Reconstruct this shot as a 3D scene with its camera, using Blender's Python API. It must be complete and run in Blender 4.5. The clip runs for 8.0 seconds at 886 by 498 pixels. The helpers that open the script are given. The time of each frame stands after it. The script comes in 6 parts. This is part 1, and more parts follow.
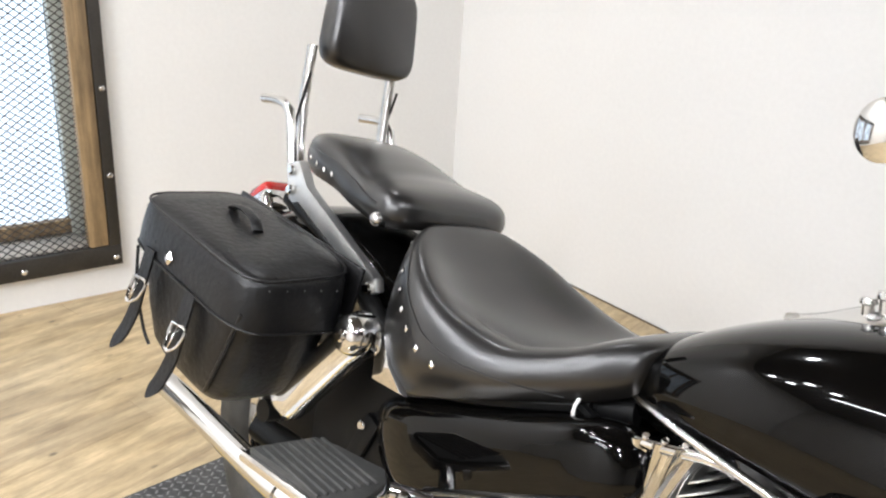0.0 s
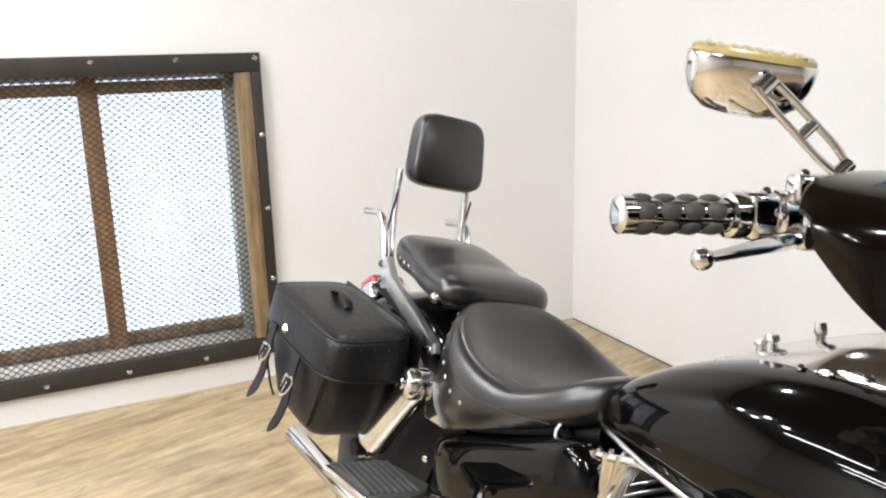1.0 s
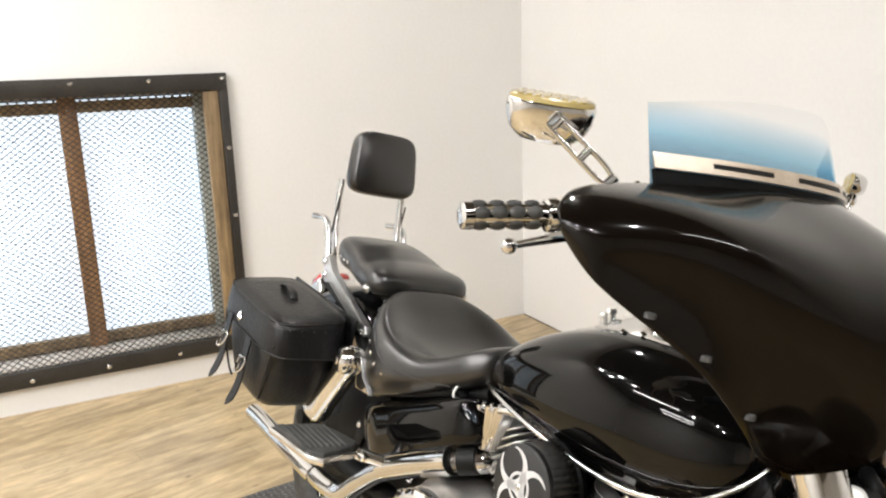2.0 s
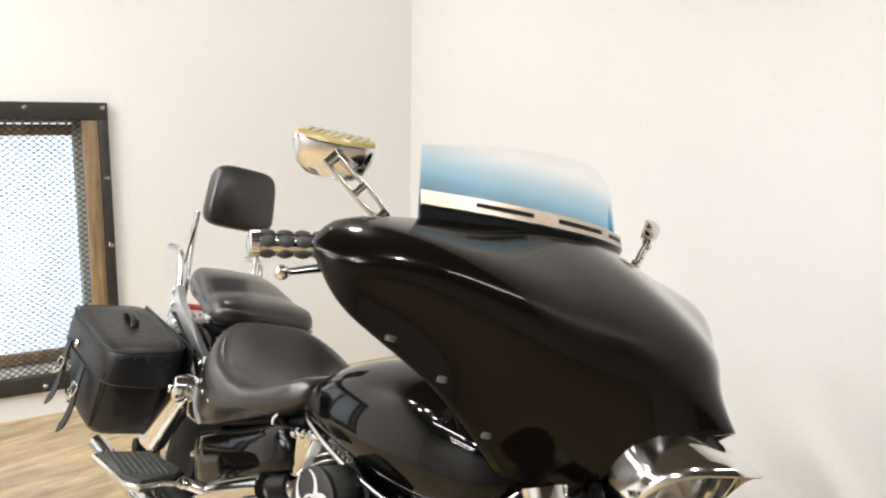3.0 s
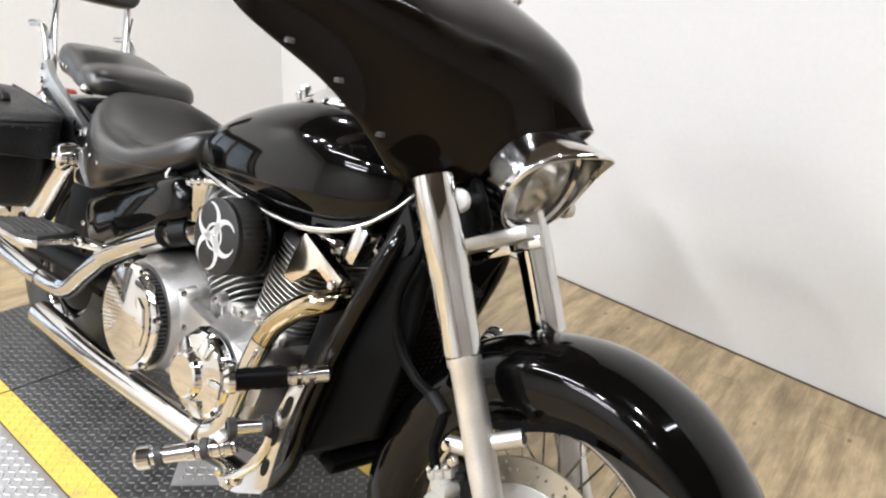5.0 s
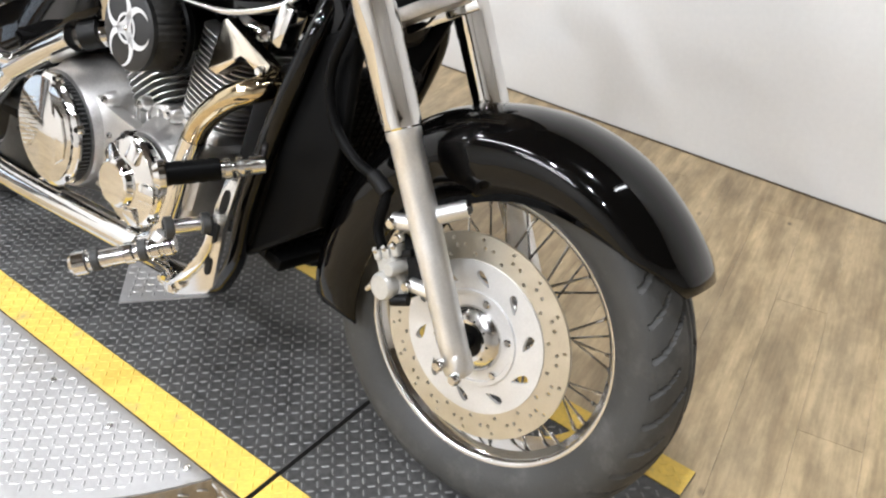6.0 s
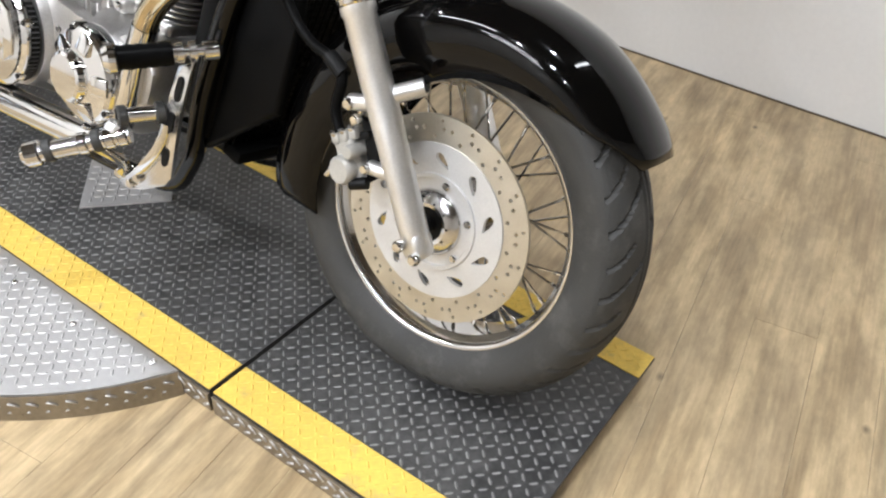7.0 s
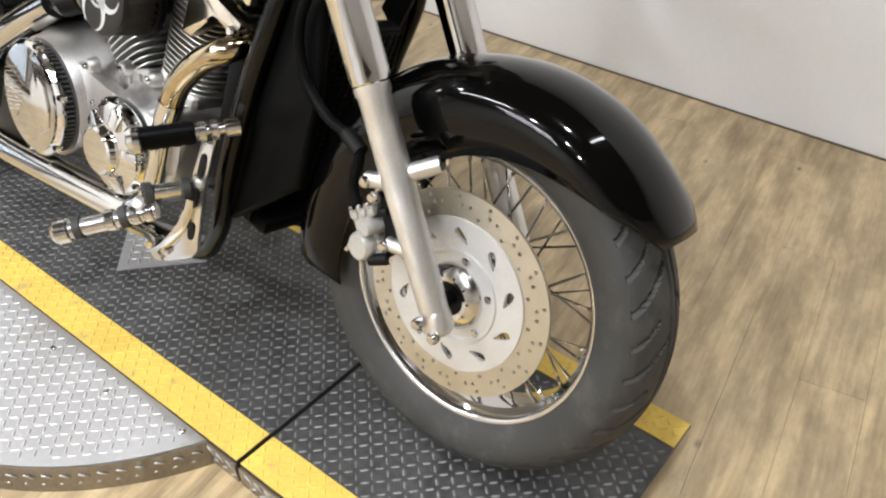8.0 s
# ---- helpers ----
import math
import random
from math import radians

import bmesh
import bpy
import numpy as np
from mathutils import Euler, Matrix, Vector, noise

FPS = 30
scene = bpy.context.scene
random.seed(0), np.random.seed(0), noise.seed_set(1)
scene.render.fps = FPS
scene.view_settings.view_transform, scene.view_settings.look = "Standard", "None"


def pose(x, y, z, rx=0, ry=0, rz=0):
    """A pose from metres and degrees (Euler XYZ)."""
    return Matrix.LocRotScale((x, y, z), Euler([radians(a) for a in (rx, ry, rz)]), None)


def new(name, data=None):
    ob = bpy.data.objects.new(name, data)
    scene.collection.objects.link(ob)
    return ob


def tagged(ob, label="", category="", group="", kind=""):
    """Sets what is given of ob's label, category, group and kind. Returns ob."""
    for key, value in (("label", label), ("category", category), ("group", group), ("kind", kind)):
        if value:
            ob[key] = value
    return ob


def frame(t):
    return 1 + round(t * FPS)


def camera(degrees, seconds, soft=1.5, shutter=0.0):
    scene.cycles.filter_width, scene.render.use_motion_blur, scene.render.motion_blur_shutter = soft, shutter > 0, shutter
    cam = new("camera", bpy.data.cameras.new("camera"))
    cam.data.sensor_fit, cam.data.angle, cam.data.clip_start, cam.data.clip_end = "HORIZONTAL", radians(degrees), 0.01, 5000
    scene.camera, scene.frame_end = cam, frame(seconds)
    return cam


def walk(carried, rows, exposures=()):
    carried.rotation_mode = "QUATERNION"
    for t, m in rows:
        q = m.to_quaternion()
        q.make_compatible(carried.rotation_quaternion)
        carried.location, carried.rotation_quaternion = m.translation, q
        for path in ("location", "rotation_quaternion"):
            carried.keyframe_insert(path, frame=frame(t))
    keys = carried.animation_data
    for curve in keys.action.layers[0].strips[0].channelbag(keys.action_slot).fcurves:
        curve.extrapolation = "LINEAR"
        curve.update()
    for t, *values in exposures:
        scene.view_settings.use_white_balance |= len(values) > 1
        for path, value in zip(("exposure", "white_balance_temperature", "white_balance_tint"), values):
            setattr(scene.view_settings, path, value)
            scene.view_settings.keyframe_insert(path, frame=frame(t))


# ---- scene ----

# ---------------------------------------------------------------- camera
cam = camera(58.4, 8.0, soft=2.2)
ROWS = [
    (0.0, -0.567, -0.771, 1.303, 68.80, -3.44, 45.79),
    (0.5, -0.330, -0.782, 1.336, 71.88, -0.94, 55.82),
    (1.0, -0.108, -0.827, 1.382, 76.20, 1.51, 57.45),
    (1.2, -0.031, -0.880, 1.382, 76.81, 2.46, 56.42),
    (2.3, 0.318, -0.874, 1.447, 76.39, 1.42, 55.85),
    (2.5, 0.368, -0.810, 1.421, 78.65, -0.20, 55.42),
    (3.0, 0.425, -0.745, 1.427, 79.67, -0.95, 51.31),
    (3.5, 0.438, -0.794, 1.411, 76.74, -0.58, 45.55),
    (4.0, 0.490, -0.842, 1.366, 73.44, 0.31, 44.32),
    (4.2, 0.505, -0.859, 1.354, 71.80, 0.03, 43.96),
    (5.3, 0.526, -0.879, 1.240, 64.63, -1.65, 41.24),
    (5.5, 0.527, -0.869, 1.213, 61.46, -0.42, 39.70),
    (6.0, 0.540, -0.868, 1.165, 56.82, -0.69, 37.31),
    (6.5, 0.561, -0.880, 1.131, 54.52, -1.05, 36.36),
    (7.0, 0.587, -0.887, 1.099, 52.16, -1.09, 35.51),
    (7.5, 0.596, -0.888, 1.103, 51.35, -1.10, 35.44),
    (8.0, 0.589, -0.808, 1.152, 53.75, 1.92, 37.97),
]
walk(cam, [(t, pose(x, y, z, a, b, c)) for t, x, y, z, a, b, c in ROWS],
     exposures=((0.0, 0.03, 5950, 10), (1.2, -0.02, 6100, 10), (2.5, -0.08, 6450, 10), (3.5, 0.03, 6050, 10), (4.2, 0.05, 5980, 10), (5.5, 0.04, 5880, 10), (6.5, -0.08, 5880, 10), (7.0, -0.19, 5880, 10), (7.5, -0.21, 5880, 10), (8.0, -0.19, 6000, 10)))

# ---------------------------------------------------------------- room frame, light
CORNER = Vector((-3.14, 1.885, 0.0))
WALL_TURN = -7.0
ROOM = Matrix.Translation(CORNER) @ pose(0, 0, 0, 0, 0, WALL_TURN)   # x along the plain wall, -y along the window wall
LONG, DEEP, HIGH = 8.0, 7.0, 3.2

world = bpy.data.worlds.new("world")
scene.world = world
world.use_nodes = True
world.node_tree.nodes["Background"].inputs["Color"].default_value = (0.9, 0.93, 1.0, 1)
world.node_tree.nodes["Background"].inputs["Strength"].default_value = 0.15


def area_lamp(name, m, size, power, colour, size_y=None, spread=180):
    data = bpy.data.lights.new(name, "AREA")
    data.shape = "RECTANGLE" if size_y else "DISK"
    data.size, data.energy, data.color, data.spread = size, power, colour, radians(spread)
    if size_y:
        data.size_y = size_y
    ob = new(name, data)
    ob.matrix_world = m
    return ob


# ---------------------------------------------------------------- materials
def material(name, colour, rough=0.5, metal=0.0, vary=0.1, scale=8.0, fine=120.0, bump=0.0, bump_scale=200.0, coat=0.0, rough_vary=0.0, tint=None, random=0.0, spec=0.5):
    m = bpy.data.materials.new(name)
    m.use_nodes = True
    nt = m.node_tree
    b = nt.nodes["Principled BSDF"]
    b.inputs["Metallic"].default_value = metal
    b.inputs["Roughness"].default_value = rough
    b.inputs["Specular IOR Level"].default_value = spec
    b.inputs["Coat Weight"].default_value = coat
    b.inputs["Coat Roughness"].default_value = 0.03
    co = nt.nodes.new("ShaderNodeTexCoord")
    n1 = nt.nodes.new("ShaderNodeTexNoise")
    n1.inputs["Scale"].default_value, n1.inputs["Detail"].default_value = scale, 4
    n2 = nt.nodes.new("ShaderNodeTexNoise")
    n2.inputs["Scale"].default_value, n2.inputs["Detail"].default_value = fine, 3
    nt.links.new(co.outputs["Object"], n1.inputs["Vector"])
    nt.links.new(co.outputs["Object"], n2.inputs["Vector"])
    add = nt.nodes.new("ShaderNodeMath")
    add.operation = "ADD"
    nt.links.new(n1.outputs["Fac"], add.inputs[0])
    nt.links.new(n2.outputs["Fac"], add.inputs[1])
    half = nt.nodes.new("ShaderNodeMath")
    half.operation = "MULTIPLY"
    half.inputs[1].default_value = 0.5
    nt.links.new(add.outputs[0], half.inputs[0])
    last = half.outputs[0]
    if random:
        info = nt.nodes.new("ShaderNodeObjectInfo")
        mad = nt.nodes.new("ShaderNodeMath")
        mad.operation = "MULTIPLY_ADD"
        mad.inputs[1].default_value, mad.inputs[2].default_value = random, -random / 2
        nt.links.new(info.outputs["Random"], mad.inputs[0])
        plus = nt.nodes.new("ShaderNodeMath")
        plus.operation = "ADD"
        nt.links.new(last, plus.inputs[0])
        nt.links.new(mad.outputs[0], plus.inputs[1])
        last = plus.outputs[0]
    ramp = nt.nodes.new("ShaderNodeValToRGB")
    lo = [c * (1 - vary) for c in colour]
    hi = [min(1, c * (1 + vary)) for c in (tint or colour)]
    ramp.color_ramp.elements[0].position, ramp.color_ramp.elements[0].color = 0.3, (*lo, 1)
    ramp.color_ramp.elements[1].position, ramp.color_ramp.elements[1].color = 0.7, (*hi, 1)
    nt.links.new(last, ramp.inputs["Fac"])
    nt.links.new(ramp.outputs["Color"], b.inputs["Base Color"])
    if rough_vary:
        r = nt.nodes.new("ShaderNodeMapRange")
        r.inputs["From Min"].default_value, r.inputs["From Max"].default_value = 0.3, 0.7
        r.inputs["To Min"].default_value, r.inputs["To Max"].default_value = max(0.0, rough - rough_vary), rough + rough_vary
        nt.links.new(half.outputs[0], r.inputs["Value"])
        nt.links.new(r.outputs["Result"], b.inputs["Roughness"])
    if bump:
        n3 = nt.nodes.new("ShaderNodeTexNoise")
        n3.inputs["Scale"].default_value, n3.inputs["Detail"].default_value = bump_scale, 4
        nt.links.new(co.outputs["Object"], n3.inputs["Vector"])
        bp = nt.nodes.new("ShaderNodeBump")
        bp.inputs["Strength"].default_value, bp.inputs["Distance"].default_value = bump, 0.004
        nt.links.new(n3.outputs["Fac"], bp.inputs["Height"])
        nt.links.new(bp.outputs["Normal"], b.inputs["Normal"])
    return m


def worn(m, colour, scale, lo, hi):
    """Scuffs and dust over a finished material, in small uneven patches."""
    nt = m.node_tree
    b = nt.nodes["Principled BSDF"]
    old = b.inputs["Base Color"].links[0].from_socket
    co = nt.nodes.new("ShaderNodeTexCoord")
    n = nt.nodes.new("ShaderNodeTexNoise")
    n.inputs["Scale"].default_value, n.inputs["Detail"].default_value, n.inputs["Roughness"].default_value = scale, 8, 0.7
    nt.links.new(co.outputs["Object"], n.inputs["Vector"])
    r = nt.nodes.new("ShaderNodeMapRange")
    r.inputs["From Min"].default_value, r.inputs["From Max"].default_value = lo, hi
    nt.links.new(n.outputs["Fac"], r.inputs["Value"])
    mix = nt.nodes.new("ShaderNodeMix")
    mix.data_type = "RGBA"
    nt.links.new(r.outputs["Result"], mix.inputs["Factor"])
    nt.links.new(old, mix.inputs["A"])
    mix.inputs["B"].default_value = (*colour, 1)
    nt.links.new(mix.outputs["Result"], b.inputs["Base Color"])
    return m


def glow(name, colour, strength):
    m = bpy.data.materials.new(name)
    m.use_nodes = True
    b = m.node_tree.nodes["Principled BSDF"]
    b.inputs["Base Color"].default_value = (*colour, 1)
    b.inputs["Emission Color"].default_value = (*colour, 1)
    b.inputs["Emission Strength"].default_value = strength
    return m


def wood_material(name, dark, light, along, rough=0.45, random=0.5, stretch=14.0, grey=0.0, run=1.2):
    """Wood with grain along one axis of the object."""
    m = material(name, light, rough)
    nt = m.node_tree
    b = nt.nodes["Principled BSDF"]
    co = nt.nodes.new("ShaderNodeTexCoord")
    info = nt.nodes.new("ShaderNodeObjectInfo")
    mp = nt.nodes.new("ShaderNodeMapping")
    mp.inputs["Scale"].default_value = tuple(run if i == along else stretch for i in range(3))
    sh = nt.nodes.new("ShaderNodeVectorMath")
    sh.operation = "MULTIPLY"
    sh.inputs[1].default_value = (37.0, 53.0, 11.0)
    comb = nt.nodes.new("ShaderNodeCombineXYZ")
    for k in range(3):
        nt.links.new(info.outputs["Random"], comb.inputs[k])
    nt.links.new(comb.outputs[0], sh.inputs[0])
    ad = nt.nodes.new("ShaderNodeVectorMath")
    nt.links.new(co.outputs["Object"], ad.inputs[0])
    nt.links.new(sh.outputs[0], ad.inputs[1])
    n1 = nt.nodes.new("ShaderNodeTexNoise")
    n1.inputs["Scale"].default_value, n1.inputs["Detail"].default_value, n1.inputs["Distortion"].default_value = 1.0, 6, 0.6
    nt.links.new(mp.outputs[0], n1.inputs["Vector"])
    mp2 = nt.nodes.new("ShaderNodeMapping")
    mp2.inputs["Scale"].default_value = tuple(6.0 if i == along else 150.0 for i in range(3))
    nt.links.new(ad.outputs[0], mp2.inputs["Vector"])
    n2 = nt.nodes.new("ShaderNodeTexNoise")
    n2.inputs["Scale"].default_value, n2.inputs["Detail"].default_value = 1.0, 3
    nt.links.new(mp2.outputs[0], n2.inputs["Vector"])
    mix = nt.nodes.new("ShaderNodeMath")
    mix.operation = "MULTIPLY_ADD"
    mix.inputs[1].default_value = 0.34
    nt.links.new(n2.outputs["Fac"], mix.inputs[0])
    nt.links.new(n1.outputs["Fac"], mix.inputs[2])
    rnd = nt.nodes.new("ShaderNodeMath")
    rnd.operation = "MULTIPLY_ADD"
    rnd.inputs[1].default_value = random
    nt.links.new(info.outputs["Random"], rnd.inputs[0])
    nt.links.new(mix.outputs[0], rnd.inputs[2])
    ramp = nt.nodes.new("ShaderNodeValToRGB")
    ramp.color_ramp.elements[0].position, ramp.color_ramp.elements[0].color = 0.45, (*dark, 1)
    ramp.color_ramp.elements[1].position, ramp.color_ramp.elements[1].color = 0.8 + random, (*light, 1)
    nt.links.new(rnd.outputs[0], ramp.inputs["Fac"])
    for l in list(b.inputs["Base Color"].links):
        nt.links.remove(l)
    # cloudy blotches and small knots over the grain
    mp3 = nt.nodes.new("ShaderNodeMapping")
    mp3.inputs["Scale"].default_value = tuple(3.6 if i == along else 12.0 for i in range(3))
    geo = nt.nodes.new("ShaderNodeNewGeometry")
    square = nt.nodes.new("ShaderNodeMapping")
    square.inputs["Rotation"].default_value = (0, 0, radians(-7.5))
    nt.links.new(geo.outputs["Position"], square.inputs["Vector"])
    nt.links.new(square.outputs[0], mp3.inputs["Vector"])
    nt.links.new(square.outputs[0] if grey else ad.outputs[0], mp.inputs["Vector"])
    n4 = nt.nodes.new("ShaderNodeTexNoise")
    n4.inputs["Scale"].default_value, n4.inputs["Detail"].default_value, n4.inputs["Roughness"].default_value = 2.4, 7, 0.72
    nt.links.new(mp3.outputs[0], n4.inputs["Vector"])
    r4 = nt.nodes.new("ShaderNodeMapRange")
    r4.inputs["From Min"].default_value, r4.inputs["From Max"].default_value = 0.34, 0.62
    r4.inputs["To Min"].default_value, r4.inputs["To Max"].default_value = 0.70, 1.09
    nt.links.new(n4.outputs["Fac"], r4.inputs["Value"])
    vo = nt.nodes.new("ShaderNodeTexVoronoi")
    vo.inputs["Scale"].default_value = 1.0
    mp5 = nt.nodes.new("ShaderNodeMapping")
    mp5.inputs["Scale"].default_value = tuple(5.0 if i == along else 8.0 for i in range(3))
    nt.links.new(square.outputs[0], mp5.inputs["Vector"])
    nt.links.new(mp5.outputs[0], vo.inputs["Vector"])
    r5 = nt.nodes.new("ShaderNodeMapRange")
    r5.inputs["From Min"].default_value, r5.inputs["From Max"].default_value = 0.02, 0.075
    r5.inputs["To Min"].default_value, r5.inputs["To Max"].default_value = 0.30, 1.0
    nt.links.new(vo.outputs["Distance"], r5.inputs["Value"])
    mu = nt.nodes.new("ShaderNodeMath")
    mu.operation = "MULTIPLY"
    nt.links.new(r4.outputs["Result"], mu.inputs[0])
    nt.links.new(r5.outputs["Result"], mu.inputs[1])
    tone = nt.nodes.new("ShaderNodeVectorMath")
    tone.operation = "SCALE"
    nt.links.new(ramp.outputs["Color"], tone.inputs[0])
    nt.links.new(mu.outputs[0], tone.inputs["Scale"])
    # greyish weathered patches
    n6 = nt.nodes.new("ShaderNodeTexNoise")
    n6.inputs["Scale"].default_value, n6.inputs["Detail"].default_value = 1.0, 6
    mp6 = nt.nodes.new("ShaderNodeMapping")
    mp6.inputs["Scale"].default_value = tuple(1.6 if i == along else 9.0 for i in range(3))
    mp6.inputs["Location"].default_value = (3.1, 7.7, 1.3)
    nt.links.new(square.outputs[0], mp6.inputs["Vector"])
    nt.links.new(mp6.outputs[0], n6.inputs["Vector"])
    r6 = nt.nodes.new("ShaderNodeMapRange")
    r6.inputs["From Min"].default_value, r6.inputs["From Max"].default_value = 0.42, 0.66
    r6.inputs["To Min"].default_value, r6.inputs["To Max"].default_value = 0.0, grey
    nt.links.new(n6.outputs["Fac"], r6.inputs["Value"])
    hue = nt.nodes.new("ShaderNodeMix")
    hue.data_type = "RGBA"
    nt.links.new(r6.outputs["Result"], hue.inputs["Factor"])
    nt.links.new(tone.outputs[0], hue.inputs["A"])
    hue.inputs["B"].default_value = (0.27, 0.225, 0.165, 1)
    nt.links.new(hue.outputs["Result"], b.inputs["Base Color"])
    bp = nt.nodes.new("ShaderNodeBump")
    bp.inputs["Strength"].default_value, bp.inputs["Distance"].default_value = 0.15, 0.002
    nt.links.new(n2.outputs["Fac"], bp.inputs["Height"])
    nt.links.new(bp.outputs["Normal"], b.inputs["Normal"])
    return m


M_WALL = material("wall_paint", (0.80, 0.795, 0.78), 0.7, vary=0.03, scale=1.3, fine=60, bump=0.08, bump_scale=90)
# ceiling, east and south walls are out of view; tones chosen for bike reflections
M_CEIL = material("ceiling_paint", (0.075, 0.062, 0.048), 0.8, vary=0.2, scale=2.0, fine=40)
M_UNSEEN_WALL = material("unseen_wall_tone", (0.60, 0.59, 0.57), 0.75, vary=0.15, scale=1.5, fine=50)
M_FLOOR_BASE = material("floor_joint", (0.10, 0.075, 0.05), 0.7)
M_PLANK = wood_material("plank_wood", (0.262, 0.186, 0.098), (0.590, 0.454, 0.260), 1, rough=0.38, random=0.09, stretch=17.0, grey=0.20, run=2.6)
M_BLACK = material("black_paint", (0.0016, 0.0015, 0.0014), 0.15, vary=0.3, scale=3, fine=400, coat=0.9, spec=0.02)
M_BLACK.node_tree.nodes["Principled BSDF"].inputs["Coat IOR"].default_value = 1.34
# windshield trim: the tan it reflects is put into the metal's colour
M_TRIM = material("tan_reflection_chrome", (0.52, 0.45, 0.37), 0.32, 1.0, vary=0.1)
# black fairing: brown base colour stands in for its warm reflections
M_FAIR = material("brown_sheen_paint", (0.0032, 0.0021, 0.0014), 0.25, vary=0.35, scale=4, fine=600, coat=1.0, spec=0.02)
M_FAIR.node_tree.nodes["Principled BSDF"].inputs["Coat IOR"].default_value = 1.29
M_FAIR.node_tree.nodes["Principled BSDF"].inputs["Coat Roughness"].default_value = 0.09
M_CHROME = material("chrome", (0.66, 0.655, 0.645), 0.065, 1.0, vary=0.04, scale=20, fine=200, rough_vary=0.02)
M_CHROME_DULL = material("satin_chrome", (0.66, 0.65, 0.635), 0.18, 1.0, vary=0.08, scale=15, fine=200, rough_vary=0.05)
M_ALU = material("cast_aluminium", (0.76, 0.755, 0.74), 0.42, 1.0, vary=0.1, scale=25, fine=300, bump=0.1, bump_scale=300, rough_vary=0.08)
M_RIM = material("rim_chrome", (0.72, 0.71, 0.695), 0.09, 1.0, vary=0.05, scale=20, fine=200, rough_vary=0.03)
M_COVER = material("cover_chrome", (0.80, 0.74, 0.64), 0.14, 1.0, vary=0.08, scale=15, fine=200)
M_CALIPER = material("caliper_paint", (0.42, 0.41, 0.38), 0.4, 0.3, vary=0.12, scale=20, fine=250)
M_SPOKE = material("spoke_steel", (0.50, 0.49, 0.47), 0.14, 1.0, vary=0.12, scale=30, fine=200)
M_ENGINE = material("engine_alloy", (0.57, 0.56, 0.545), 0.42, 1.0, vary=0.18, scale=18, fine=250, bump=0.2, bump_scale=250, rough_vary=0.1)
M_DISC_ALLOY = material("disc_alloy", (0.62, 0.62, 0.615), 0.42, 0.5, vary=0.08, scale=25, fine=300, bump=0.1, bump_scale=300)
M_DISC = material("brake_steel", (0.58, 0.55, 0.475), 0.42, 1.0, vary=0.1, scale=30, fine=400, rough_vary=0.08)
M_LEATHER = material("black_leather", (0.0050, 0.0045, 0.0042), 0.42, vary=0.25, scale=10, fine=200, bump=0.025, bump_scale=420, spec=0.24, coat=1.0)
M_LEATHER.node_tree.nodes["Principled BSDF"].inputs["Coat Roughness"].default_value = 0.27
M_BAG = material("worn_leather", (0.0055, 0.0054, 0.0058), 0.36, vary=0.45, scale=7, fine=120, bump=0.32, bump_scale=95, rough_vary=0.12, spec=0.32)
M_RUBBER = material("tyre_rubber", (0.034, 0.034, 0.032), 0.62, vary=0.25, scale=12, fine=220, bump=0.15, bump_scale=300, rough_vary=0.1)
M_PLASTIC = material("black_plastic", (0.0028, 0.0028, 0.0028), 0.38, vary=0.3, scale=14, fine=200, rough_vary=0.1, spec=0.06)
M_SCREW = material("dark_screw", (0.09, 0.09, 0.088), 0.35, 0.5, vary=0.2, scale=40, fine=200)
M_MATT = material("dark_metal", (0.0035, 0.0035, 0.0035), 0.5, vary=0.3, scale=12, fine=200, spec=0.18)
M_WHITE = material("white_trim", (0.75, 0.74, 0.72), 0.3, vary=0.06)
M_STEEL_FRAME = material("black_steel", (0.042, 0.038, 0.033), 0.5, 0.4, vary=0.35, scale=9, fine=150, rough_vary=0.1)
M_DECK = material("black_tread_plate", (0.068, 0.067, 0.065), 0.5, 0.2, vary=0.55, scale=2.6, fine=90, rough_vary=0.1)
M_DECK_WORN = material("worn_black_tread", (0.185, 0.184, 0.181), 0.5, 0.35, vary=0.7, scale=3, fine=60, rough_vary=0.1)
M_YELLOW = material("yellow_paint", (0.75, 0.52, 0.095), 0.72, vary=0.16, scale=9, fine=120, rough_vary=0.1)
# bare plate of skirt and rim, the floor's brown reflection mixed into its colour
M_SKIRT = material("floor_tinted_plate", (0.30, 0.265, 0.21), 0.34, 0.85, vary=0.2, scale=9, fine=120, rough_vary=0.08)
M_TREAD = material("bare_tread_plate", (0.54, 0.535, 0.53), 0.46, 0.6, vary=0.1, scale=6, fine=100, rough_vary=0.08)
M_FRAME_WOOD = wood_material("frame_wood", (0.10, 0.065, 0.033), (0.36, 0.25, 0.13), 2, rough=0.55, random=0.15, stretch=26)
M_MULLION = wood_material("mullion_wood", (0.25, 0.125, 0.05), (0.44, 0.24, 0.10), 2, rough=0.5, random=0.1, stretch=20)
worn(M_BAG, (0.035, 0.034, 0.033), 22, 0.60, 0.80)
worn(M_RUBBER, (0.085, 0.083, 0.077), 14, 0.52, 0.78)
worn(M_DECK, (0.022, 0.022, 0.022), 5, 0.52, 0.68)
worn(M_TREAD, (0.40, 0.375, 0.34), 7, 0.56, 0.75)
worn(M_YELLOW, (0.42, 0.33, 0.13), 16, 0.57, 0.74)
M_PANE = glow("daylit_pane", (0.80, 0.90, 1.0), 1.4)
# mirror glass: the warm reflection in it is given as an amber base colour
M_AMBER = material("amber_mirror_glass", (0.33, 0.26, 0.10), 0.2, vary=0.12, scale=60, fine=300, coat=0.5)
M_RED = material("red_lens", (0.35, 0.015, 0.012), 0.15, vary=0.2, coat=0.7)


